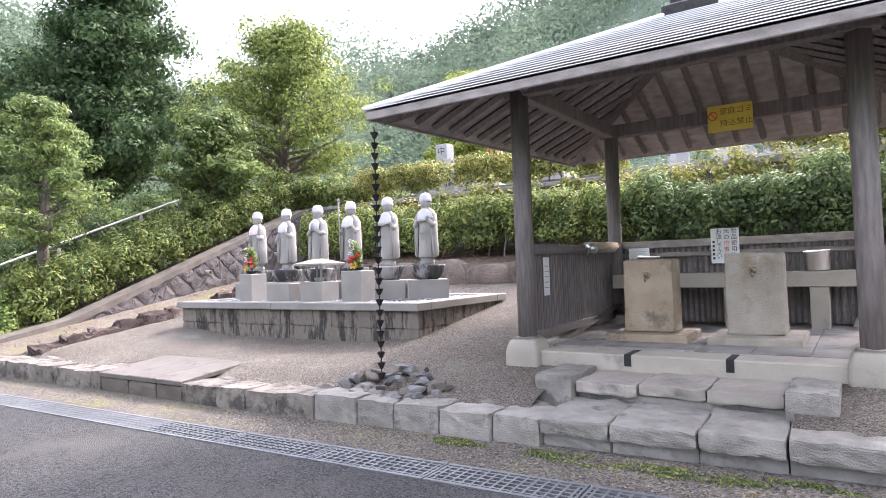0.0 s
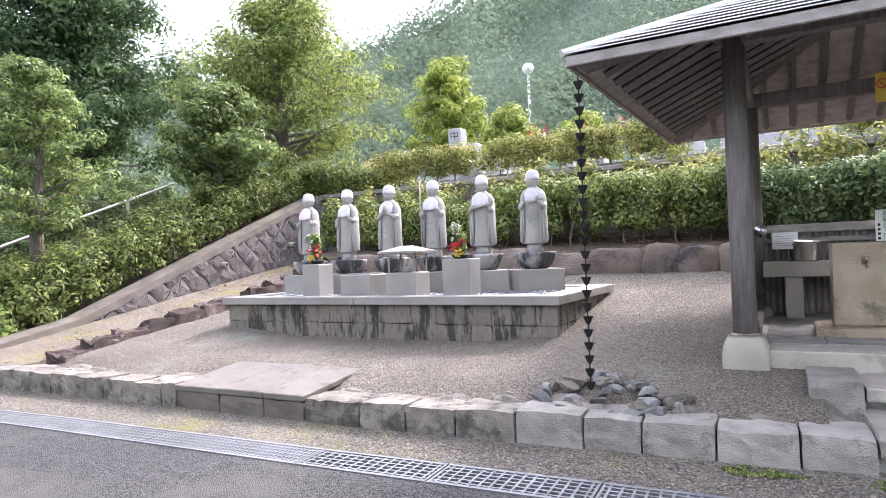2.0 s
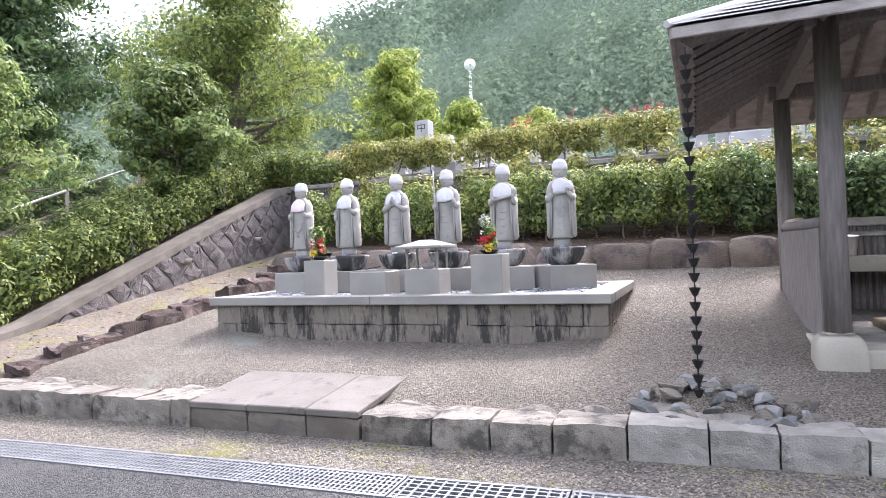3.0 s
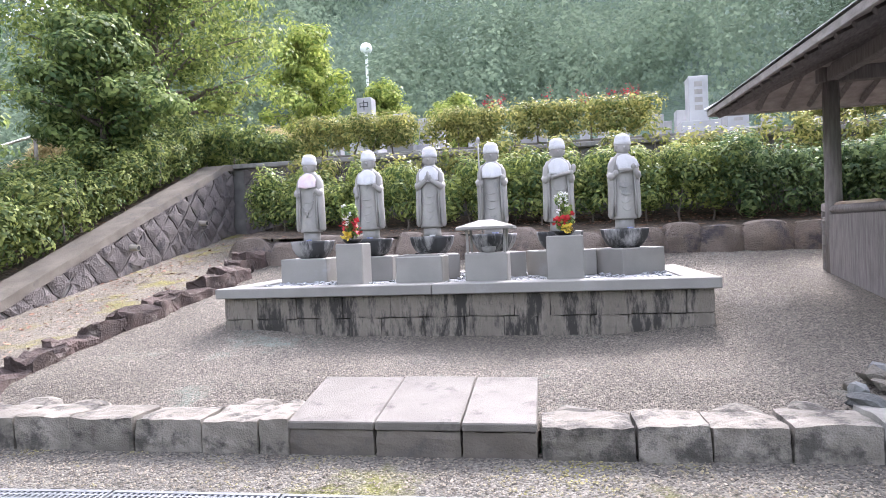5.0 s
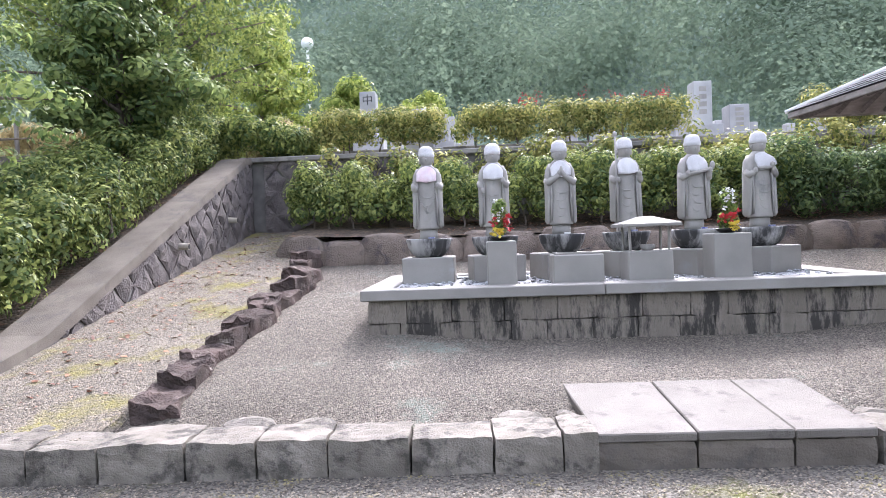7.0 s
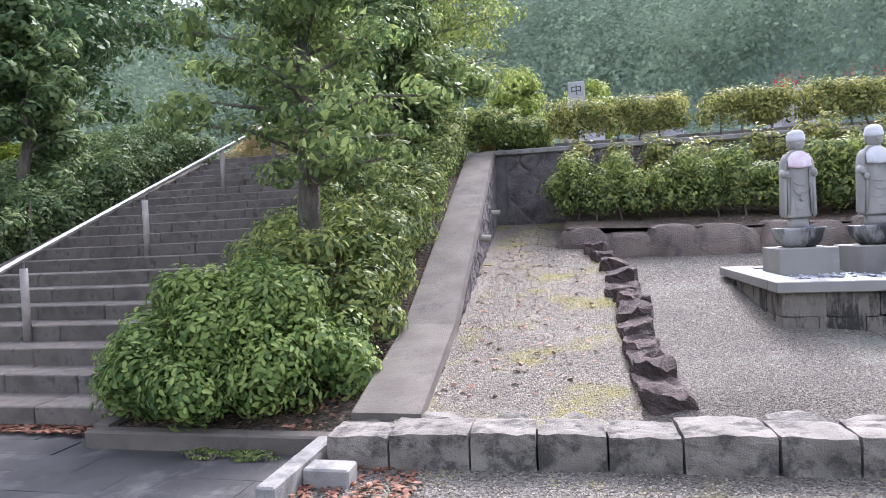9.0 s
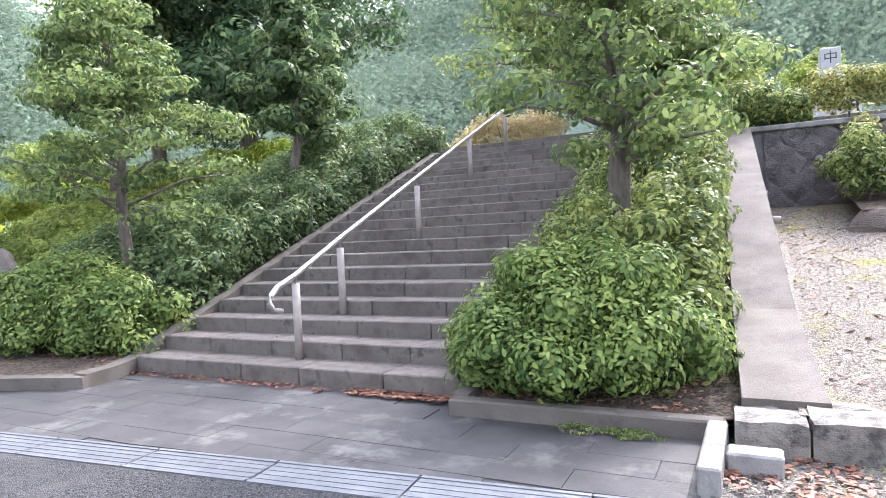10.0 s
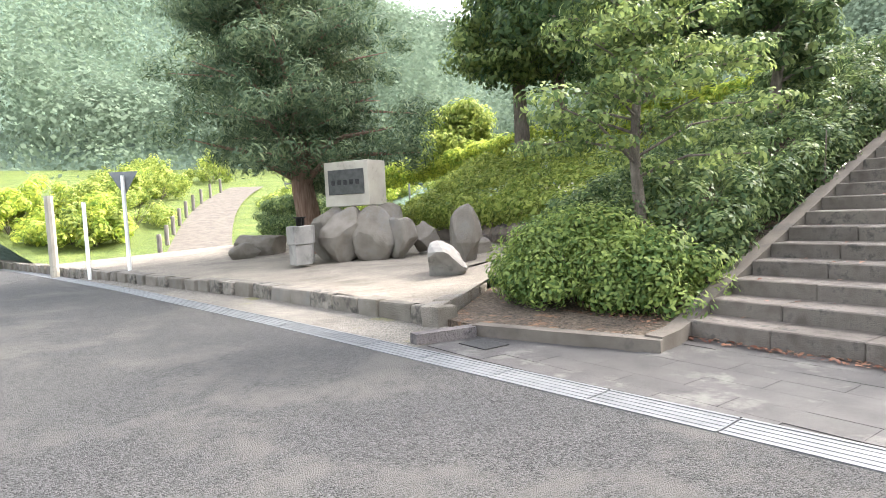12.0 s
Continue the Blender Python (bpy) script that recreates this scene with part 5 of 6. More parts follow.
def fountain(x0, w, y, h, pale):
    t = thing("water_stand", (x0 + w / 2, y, PAVZ), "upright stone water stand with a brass tap on a slab", "water tap", "water stands")
    part("base_slab", B(-w * 0.8, w * 0.8, -0.2, 0.5, 0.0, 0.09, 0.02, 2, 0.008, x0), M_TAN if not pale else M_PALETAN, t)
    part("block", B(-w / 2, w / 2, 0, 0.34, 0.09, h, 0.02, 2, 0.008, x0 + 1), M_TAN if not pale else M_PALETAN, t)
    bm = bmesh.new()
    z = h - 0.17
    lathe(bm, [(0.03, 0), (0.03, 0.012)], 12)
    bm.transform(pose(0, 0, z, 90))
    tube(bm, [(0, 0, z), (0, -0.06, z), (0, -0.085, z - 0.02), (0, -0.09, z - 0.055)], [0.014, 0.014, 0.013, 0.013], 10)
    tube(bm, [(0, -0.045, z), (0, -0.045, z + 0.04)], [0.01, 0.01], 8)
    tap = part("tap", bm, M_BRASS, t, "dull brass tap", True)
    bm = bmesh.new()
    tube(bm, [(-0.03, -0.045, z + 0.045), (0.03, -0.045, z + 0.045)], 0.008, 8)
    ob = part("tap_handle", bm, M_BRASS, tap)
    return t


fountain(-2.66, 0.5, 6.95, 0.83, False)
fountain(-1.68, 0.5, 6.95, 0.86, True)

def pail(x, y, tilt):
    t = thing("metal_pail", (x, y, 1.172), "dented aluminium pail standing on the concrete shelf", "pail", "metal pails")
    bm = bmesh.new()
    lathe(bm, [(0.115, 0), (0.118, 0.01), (0.13, 0.21), (0.136, 0.218), (0.128, 0.212), (0.112, 0.02), (0.01, 0.015)], 24)
    for v in bm.verts:
        v.co.x *= 1 + 0.06 * noise.noise(v.co * 9 + Vector((x, 0, 0)))
    bm.transform(pose(0, 0, 0.006, 2, tilt))
    part("body", bm, M_ALU, t, "", True)
    bm = bmesh.new()
    tube(bm, [(0.13 * math.cos(a), -0.02 - 0.12 * math.sin(a) * 0.3, 0.21 - 0.1 * math.sin(a)) for a in [math.pi * k / 12 for k in range(13)]], 0.005, 6)
    part("bail_handle", bm, M_STEEL, t)


pail(-0.98, 8.5, -3)
pail(-2.82, 8.48, 3)


def lettering(text, size, m, material, parent, name="lettering", label=""):
    cu = bpy.data.curves.new(name, "FONT")
    cu.body, cu.size, cu.extrude, cu.align_x, cu.align_y = text, size, 0.0006, "CENTER", "CENTER"
    cu.materials.append(material)
    ob = new(name, cu)
    ob.parent = parent
    ob.matrix_basis = m
    return tagged(ob, label)


sg = thing("notice_sign", (-1.97, 8.79, 1.28), "white notice board with black and red upright writing", "sign")
part("board", B(-0.16, 0.16, -0.006, 0.006, 0, 0.43, 0.002), M_WHITE, sg)
for col, (txt, x, ink) in enumerate((("物品使用後", 0.105, M_INK), ("元の位置に", 0.02, M_INK), ("お返し下さい", -0.065, M_INK))):
    for k, ch in enumerate(txt):
        step = 0.37 / len(txt)
        lettering(ch, 0.068, pose(x, -0.0085, 0.39 - k * step, 90), M_REDINK if ch in "位置" else ink, sg)
for k in range(5):
    part("small_mark", B(-0.14, -0.115, -0.009, -0.006, 0.25 - k * 0.05, 0.28 - k * 0.05), M_INK, sg)
ys_ = thing("warning_sign", (-1.83, 8.68, 2.88), "yellow warning board with brown writing and prohibition ring", "sign")
part("board", B(-0.25, 0.25, -0.008, 0.008, 0, 0.32, 0.003), M_YELLOW, ys_)
lettering("家庭ゴミ", 0.092, pose(0.07, -0.0105, 0.235, 90), M_BROWNINK, ys_)
lettering("持込禁止", 0.092, pose(0.07, -0.0105, 0.095, 90), M_BROWNINK, ys_)
bm = bmesh.new()
ring = [(-0.19 + 0.05 * math.cos(a), -0.0095, 0.2 + 0.05 * math.sin(a)) for a in [math.pi * k / 10 for k in range(21)]]
tube(bm, ring, 0.006, 6)
tube(bm, [(-0.225, -0.0095, 0.235), (-0.155, -0.0095, 0.165)], 0.006, 6)
part("prohibition_ring", bm, M_REDINK, ys_)
for (nm, x, y, z, rz, w, h) in (("paper_notice", -3.02, 8.78, 1.31, 0, 0.27, 0.2), ("paper_notice", -3.345, 6.55, 1.02, 90, 0.14, 0.4)):
    t = thing(nm, (x, y, z), "faded white notice sheet fixed to the screen", "notice", "notices", rz=rz)
    part("sheet", B(-w / 2, w / 2, -0.005, 0.003, 0, h, 0.001), M_WHITE, t)
    for k in range(5):
        part("text_bar", B(-w * 0.38, w * 0.34, -0.007, -0.005, h * (0.2 + 0.14 * k), h * (0.22 + 0.14 * k)), M_STATUE, t)
ld = thing("water_ladle", (-3.28, 7.55, 1.5), "metal ladle cup hung on the screen's rail", "ladle")
bm = bmesh.new()
tube(bm, [(0.05, 0, 0.02), (0.05, 0.13, 0.0)], [0.06, 0.05], 16)
part("cup", bm, M_ALU, ld, "", True)
bm = bmesh.new()
tube(bm, [(0.05, 0.0, 0.02), (0.08, -0.2, -0.08)], 0.008, 8)
part("handle", bm, M_STEEL, ld)

# stone steps up to it
wpart("side_wall", B(-0.5, -0.24, 6.3, 9.02, 0.2, 0.72, 0.01), M_CONCRETE, pav)
wpart("side_wall", B(-3.42, -0.24, 9.002, 9.06, 0.2, 0.62, 0.01), M_CONCRETE, pav)
wpart("step_bedding", prism([(-2.73, 5.3), (-0.96, 5.3), (-0.96, 6.03), (-2.73, 6.03)], 0.0, 0.235), M_OLDCON, pav)
stp = thing("stone_steps", (-1.8, 5.4, 0.2), "rough stepping stones up to the pavilion floor", "steps")
for xa, xb, ya, yb, z in ((-2.92, -2.6, 5.3, 5.93, 0.40), (-2.59, -2.09, 5.36, 5.945, 0.39), (-2.08, -1.585, 5.4, 5.945, 0.395), (-1.575, -1.07, 5.38, 5.945, 0.39), (-1.055, -0.74, 5.26, 5.9, 0.41)):
    mid = -2.6 < xa < -1.1
    bm = bmesh.new()
    hewn(bm, xa, xb, ya, yb, z - (0.1 if mid else 0.3), z + (0 if mid else 0.03), xa * 7, 0.016, 6)
    wpart("step_stone", bm, M_SLAB if mid else M_KERBPALE, stp)
wpart("riser", B(-2.6, -1.06, 5.43, 5.94, 0.15, 0.292, 0.01), M_OLDCON, stp)

# ---- rain chain and its heap of stones ----
CHX, CHY = -4.33, 4.99
chain = thing("rain_chain", (CHX, CHY, 2.7), "black metal rain chain of small hanging cups", "rain chain")
bm = bmesh.new()
tube(bm, [(CHX, CHY, 2.7), (CHX, CHY, 0.36)], 0.006, 6)
wpart("rod", bm, M_IRON, chain)
bm0 = bmesh.new()
lathe(bm0, [(0.012, 0), (0.018, 0.008), (0.036, 0.05), (0.04, 0.06), (0.033, 0.058), (0.012, 0.03)], 10)
cup0 = wpart("cup", bm0, M_IRON, chain)
cup0.matrix_basis = pose(CHX, CHY, 2.58)
for k in range(1, 24):
    c = cup0.copy()
    scene.collection.objects.link(c)
    c.matrix_basis = pose(CHX, CHY, 2.58 - k * 0.0975, 0, 0, 20 * k)
rnd = random.Random(2)
for k in range(46):
    a, r = rnd.uniform(0, 6.28), 0.47 * math.sqrt(rnd.random())
    s = rnd.uniform(0.042, 0.085) * (1.35 if r > 0.3 else 1)
    x, y = CHX + 0.12 + r * 1.15 * math.cos(a), CHY + 0.06 + r * 0.75 * math.sin(a)
    bm = bmesh.new()
    rock(bm, (0, 0, 0), (s * 1.3, s, s * 0.85), rnd.randint(0, 9999), 2, 0.25, 0.0, 0.3)
    pale = rnd.random() < 0.35
    single("heap_stone", bm, M_PALEROCK if pale else M_HEAP, "pale angular stone in the soakaway heap" if pale else "dark angular stone in the soakaway heap", "stone", "soakaway heap", at=(x, y, court_z(x, y) + s * 0.45 + 0.1 * max(0, 1 - r / 0.4)), rz=rnd.uniform(0, 360))


# ---- plants ----
def hedge(name, x0, x1, y0, y1, zlo, zhi, label, material, seed, per=380, size=0.085, step=0.34, stems=True, base=None, wob=0.1):
    t = thing(name, ((x0 + x1) / 2, (y0 + y1) / 2, base if base is not None else zlo - 0.3), label, "hedge")
    rnd = random.Random(seed)
    cl = []
    x = x0
    while x < x1:
        top = zhi + rnd.uniform(-wob, wob)
        y = y0 + 0.2
        while y < y1:
            z = zlo + 0.2
            while z < top:
                edge = y < y0 + 0.5 or z > top - 0.45
                if edge:
                    cl.append((x + rnd.uniform(-0.15, 0.15), y + rnd.uniform(-0.1, 0.1), z, rnd.uniform(0.2, 0.32), rnd.uniform(0.18, 0.28), rnd.uniform(0.2, 0.3)))
                z += 0.3
            y += 0.38
        x += step
    wleaves("leaves", cl, per, size, material, t, seed, "", 0.3)
    if stems:
        for k in range(int((x1 - x0) / 0.45)):
            x = x0 + (k + rnd.uniform(0.2, 0.8)) * 0.45
            yb = rnd.uniform(y0 + 0.15, y0 + 0.5)
            bm = bmesh.new()
            b = t.location.z
            tube(bm, [(x, yb, b - 0.05), (x + rnd.uniform(-0.05, 0.05), yb, (b + zlo) / 2), (x + rnd.uniform(-0.15, 0.15), yb + 0.1, zhi - 0.3)], [0.022, 0.018, 0.01], 6)
            wpart("stem", bm, M_BARK, t)
    return t


hedge("clipped_hedge", -12.0, -3.7, 11.15, 12.4, 1.72, 2.56, "clipped evergreen hedge with bare stems below", L_HEDGE, 1, 340, 0.07, base=1.48)
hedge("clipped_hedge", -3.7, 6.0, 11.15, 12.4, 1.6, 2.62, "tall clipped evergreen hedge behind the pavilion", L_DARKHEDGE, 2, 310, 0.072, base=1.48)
for (xa, xb, s) in ((-12.0, -9.5, 3), (-9.05, -4.65, 4), (-1.9, 5.0, 5)):
    h = hedge("low_clipped_hedge", xa, xb, 13.5, 14.4, 3.38, 4.02, "box-clipped hedge with reddish tips on thin trunks", L_TOPHEDGE, s, 210, 0.075, step=0.24, base=3.12, wob=0.07)
    rnd = random.Random(s)
    if s > 3:
        wleaves("red_tips", [(rnd.uniform(xa + 0.6, xb), rnd.uniform(13.5, 14.1), 4.08 + rnd.uniform(0, 0.12), 0.12, 0.1, 0.14) for _ in range(12 if s == 4 else 4)], 16, 0.05, L_RED, h, s, "crimson new leaves")
# loose pale shoots behind the first hedge
t = thing("weedy_shrubs", (-8, 12.7, 2.0), "loose pale green shoots growing behind the hedge", "shrub")
rnd = random.Random(61)
wleaves("leaves", [(rnd.uniform(-11.9, 5.5), 12.62 + rnd.uniform(-0.2, 0.25), rnd.uniform(2.3, 2.95) + 0.35 * rnd.random() ** 3, 0.24, 0.2, 0.28) for _ in range(230)], 70, 0.095, L_TOPHEDGE, t, 61, "", 0.1)

for k in range(40):
    x, y = rnd.uniform(-11.8, 5.4), 12.6 + rnd.uniform(-0.15, 0.2)
    bm = bmesh.new()
    tube(bm, [(x, y, 1.6), (x + rnd.uniform(-0.1, 0.1), y, 2.3), (x + rnd.uniform(-0.25, 0.25), y, 2.95)], [0.016, 0.012, 0.005], 5)
    wpart("stem", bm, M_BARK, t)


def bush(name, cx, cy, cz, rx, ry, rz, label, material, seed, n=34, per=300, size=0.075, cat="bush", group="", slim=0.5):
    """A rounded bush: leafy clumps over a dome, on short stems."""
    t = thing(name, (cx, cy, cz), label, cat, group)
    rnd = random.Random(seed)
    cl = []
    for k in range(n):
        a, v = rnd.uniform(0, 6.283), rnd.uniform(0.0, 1.0)
        r = math.sqrt(1 - v * v)
        q = rnd.uniform(0.62, 1.04)
        cl.append((cx + rx * q * r * math.cos(a), cy + ry * q * r * math.sin(a), cz + rz * (0.12 + 0.78 * v * q + 0.05), rx * 0.27, ry * 0.27, rz * 0.2))
    wleaves("leaves", cl, per, size, material, t, seed, "", 0.3, slim)
    for k in range(9):
        bm = bmesh.new()
        a = rnd.uniform(0, 6.283)
        tube(bm, [(cx + 0.1 * math.cos(a), cy + 0.1 * math.sin(a), cz - 0.05), (cx + rx * 0.6 * math.cos(a), cy + ry * 0.6 * math.sin(a), cz + rz * 0.6)], [0.018, 0.008], 5)
        wpart("stem", bm, M_BARK, t)
    return t


def slope_hedge(name, x0, x1, y0, y1, h, label, material, seed, per=300, size=0.075, zf=None, shear=False):
    """Mounded shrubs that climb a bank."""
    zf = zf or (lambda x, y: bank_z(y))
    t = thing(name, ((x0 + x1) / 2, (y0 + y1) / 2, zf(x0, (y0 + y1) / 2)), label, "hedge")
    rnd = random.Random(seed)
    cl = []
    y = y0
    while y < y1:
        x = x0
        while x < x1:
            e = 1.0 if x0 + 0.3 < x and x + 0.42 < x1 else 0.78
            dx = skew(y) if shear else 0
            z = zf(x, y)
            top = h * e * rnd.uniform(0.85, 1.12)
            cl.append((x + dx + rnd.uniform(-0.12, 0.12), y + rnd.uniform(-0.12, 0.12), z + top - 0.2, rnd.uniform(0.24, 0.34), rnd.uniform(0.24, 0.34), rnd.uniform(0.18, 0.27)))
            if e < 1 or y < y0 + 0.4:
                cl.append((x + dx + rnd.uniform(-0.1, 0.1), y, z + top * 0.48, 0.28, 0.3, 0.3))
                cl.append((x + dx + rnd.uniform(-0.08, 0.12), y + 0.2, z + top * 0.22, 0.24, 0.26, 0.2))
            x += 0.42
        y += 0.42
    wleaves("leaves", cl, per, size, material, t, seed, "", 0.3)
    for k in range(14):
        x, y = rnd.uniform(x0, x1), rnd.uniform(y0, y1)
        bm = bmesh.new()
        tube(bm, [(x, y, zf(x, y) - 0.05), (x + rnd.uniform(-0.15, 0.15), y, zf(x, y) + h * 0.75)], [0.02, 0.009], 5)
        wpart("stem", bm, M_BARK, t)
    return t


bush("round_bush", -14.55, 5.3, 0.12, 0.98, 0.75, 1.15, "large rounded light green bush beside the steps", L_BUSH, 71, 130, 330, 0.064)
slope_hedge("sloping_hedge", -15.1, -13.55, 6.0, 13.2, 1.0, "evergreen shrubs climbing the bank beside the sloping wall", L_HEDGE, 72, 330, 0.072, shear=True)
slope_hedge("sloping_hedge", -15.0, -12.2, 13.3, 16.5, 0.75, "evergreen shrubs along the head of the bank", L_HEDGE, 73, 180, 0.085, lambda x, y: 3.2)
bush("low_bush", -21.3, 5.35, 0.1, 1.6, 0.75, 1.2, "spreading light green bush at the foot of the bank", L_BUSH, 74, 120, 290, 0.066)
slope_hedge("sloping_hedge", -22.6, -19.66, 5.9, 13.5, 1.0, "broad evergreen hedge climbing beside the stairs", L_DARKHEDGE, 75, 300, 0.076)


def tree(name, x, y, z, height, crown, label, material, seed, trunk_r=0.13, n=26, per=330, size=0.12, lean=(0, 0), crown_base=0.3, bark=None, flat=0.45, cat="tree", puff=(0.15, 0.27), slim=0.5):
    """A tree: tapered trunk, limbs that reach the clumps, and a loose crown."""
    t = thing(name, (x, y, z), label, cat)
    rnd = random.Random(seed)
    top = Vector((x + lean[0], y + lean[1], z + height * 0.86))
    base = Vector((x, y, z - 0.1))
    spine = [base.lerp(top, k / 5) + Vector((rnd.uniform(-1, 1), rnd.uniform(-1, 1), 0)) * 0.05 * height * (0.3 if k in (0,) else 0.5) for k in range(6)]
    bm = bmesh.new()
    tube(bm, spine, [trunk_r * 1.25, trunk_r, trunk_r * 0.8, trunk_r * 0.6, trunk_r * 0.4, trunk_r * 0.15], 10)
    tr = wpart("trunk", bm, bark or M_BARK, t, "", True)
    cl = []
    for k in range(n):
        bm = bmesh.new()
        f = crown_base + (1 - crown_base) * (k + rnd.random()) / n
        i = min(int(f * 5), 4)
        s = spine[i].lerp(spine[i + 1], f * 5 - i)
        a = k * 2.4 + rnd.uniform(-0.4, 0.4)
        reach = crown * (1.0 - 0.75 * max(f - 0.45, 0) / 0.55) * rnd.uniform(0.5, 1.0)
        e = s + Vector((math.cos(a) * reach, math.sin(a) * reach, reach * rnd.uniform(0.05, 0.4)))
        tube(bm, [s, s.lerp(e, 0.5) + Vector((0, 0, 0.08 * reach)), e], [trunk_r * 0.4 * (1.1 - f), trunk_r * 0.25 * (1.1 - f), 0.008], 5, False)
        wpart("limb", bm, bark or M_BARK, t)
        for g in (1.0, 0.78, 0.56, 0.36):
            q = crown * rnd.uniform(*puff)
            m = s.lerp(e, g) + Vector((rnd.uniform(-1, 1), rnd.uniform(-1, 1), rnd.uniform(-0.2, 0.7) * flat)) * crown * 0.16
            cl.append((m.x, m.y, m.z, q, q * rnd.uniform(0.8, 1.2), q * flat))
    wleaves("crown", cl, per, size, material, t, seed, "", 0.25, slim)
    return t


# trees on the bank beside the sloping wall
tree("clipped_tree", -14.45, 6.6, 0.8, 4.9, 1.75, "cloud-pruned tree with layered dark leaf pads", L_TREE, 81, 0.12, 36, 75, 0.085, crown_base=0.3, flat=0.45, puff=(0.11, 0.2))
tree("broadleaf_tree", -14.7, 10.9, 2.4, 3.6, 1.4, "dense rounded evergreen tree on the bank", L_TREE, 82, 0.12, 30, 150, 0.11, crown_base=0.2, flat=0.75)
tree("broadleaf_tree", -16.0, 14.6, 3.2, 6.9, 3.5, "tall spreading broadleaf tree with light leaves", L_SPREAD, 83, 0.2, 64, 130, 0.125, crown_base=0.2, flat=0.6, puff=(0.1, 0.2))
tree("broadleaf_tree", -26.6, 14.7, 3.0, 12.8, 4.7, "tall dark evergreen tree above the stairs", L_DARKTREE, 84, 0.3, 80, 190, 0.2, crown_base=0.15, flat=0.6, puff=(0.13, 0.24))
tree("broadleaf_tree", -18.4, 29.3, 5.0, 7.5, 2.6, "small light-leaved tree beyond the hedges", L_BRIGHT, 85, 0.15, 30, 90, 0.24, crown_base=0.25, flat=0.7)
tree("broadleaf_tree", -14.0, 27.0, 4.4, 4.0, 2.0, "low light green tree in the cemetery", L_BRIGHT, 86, 0.1, 24, 90, 0.18, crown_base=0.2, flat=0.7)
tree("broadleaf_tree", -11.0, 29.0, 4.6, 3.4, 1.9, "low round tree in the cemetery", L_BRIGHT, 87, 0.1, 22, 90, 0.18, crown_base=0.2, flat=0.7)
# trees left of the stairs
tree("clipped_tree", -20.95, 5.8, 0.4, 4.9, 1.85, "low spreading tree with layered dark leaf pads", L_TREE, 88, 0.085, 38, 85, 0.08, crown_base=0.33, flat=0.35, puff=(0.11, 0.2))
tree("broadleaf_tree", -30.6, 12.9, 2.2, 8.5, 3.1, "twin-stemmed dark tree on the upper bank", L_TREE, 89, 0.24, 40, 140, 0.2, crown_base=0.42, flat=0.55)
tree("broadleaf_tree", -29.4, 13.4, 2.2, 8.5, 2.9, "dark trunked tree on the upper bank", L_TREE, 90, 0.22, 40, 140, 0.2, crown_base=0.42, flat=0.55)
tree("broadleaf_tree", -21.2, 9.8, 2.0, 4.8, 1.2, "slender tree at the head of the stairs", L_DARKHEDGE, 91, 0.1, 26, 110, 0.13, crown_base=0.3, flat=0.7)
tree("cypress_tree", -31.9, 6.3, 0.45, 10.5, 3.7, "large blue-green cypress with twin reddish trunks", L_CONIFER, 92, 0.3, 90, 260, 0.2, lean=(-0.6, -1.4), crown_base=0.2, bark=M_REDBARK, flat=0.6, puff=(0.11, 0.22), slim=0.2)
tree("broadleaf_tree", -36.0, 15.0, 1.5, 4.5, 2.4, "light green spreading tree behind the monument", L_BRIGHT, 93, 0.14, 30, 110, 0.2, crown_base=0.2, flat=0.6)
bush("dry_shrub", -18.5, 14.4, 3.2, 1.5, 0.8, 1.15, "yellowing wispy shrub at the stair head", L_DRY, 94, 34, 260, 0.16, slim=0.16)
bush("dry_shrub", -13.2, 15.2, 3.1, 0.8, 0.6, 1.2, "pale brown dry shrub behind the wall", L_DRY, 95, 24, 240, 0.12, slim=0.16)
bush("round_bush", -12.9, 14.2, 3.1, 0.5, 0.5, 0.7, "small dark rounded bush on the wall corner", L_DARKHEDGE, 96, 20, 220, 0.07)

# sunlit hedge lines and shrubs on the western bank; hedge's sun is in its leaf colour
slope_hedge("sunlit_hedge", -40, -22.5, 13.2, 14.3, 0.9, "sunlit yellow-green hedge along the upper path", L_SUNLIT, 97, 150, 0.14, lambda x, y: 3.3 - 0.05 * (-22.5 - x))
slope_hedge("bank_shrubs", -33, -22.6, 9.6, 12.6, 0.8, "bright green shrubs on the bank behind the monument", L_BRIGHT, 98, 130, 0.12, lambda x, y: 0.8 + 0.5 * (y - 9.5))
slope_hedge("dark_clipped_hedge", -38.4, -34.2, 7.2, 8.6, 1.6, "dark clipped hedge beside the cypress", L_DARKHEDGE, 99, 260, 0.09, lambda x, y: 0.5)

# ---- cemetery ----
def grave(x, y, z, w, h, label, seed, bars=True):
    t = thing("gravestone", (x, y, z), label, "gravestone", "gravestones")
    part("base", B(-w * 1.6, w * 1.6, -w * 1.4, w * 1.4, 0, h * 0.16, 0.01), M_GRAVE, t)
    part("plinth", B(-w * 0.95, w * 0.95, -w * 0.85, w * 0.85, h * 0.16, h * 0.36, 0.01), M_GRAVE, t)
    part("shaft", B(-w * 0.5, w * 0.5, -w * 0.5, w * 0.5, h * 0.36, h, 0.015), M_GRAVE, t)
    if bars:
        for k in range(4):
            part("carved_mark", B(-w * 0.2, w * 0.2, -w * 0.5 - 0.008, -w * 0.5 + 0.002, h * (0.85 - 0.11 * k), h * (0.92 - 0.11 * k)), M_STATUE, t)
    return t


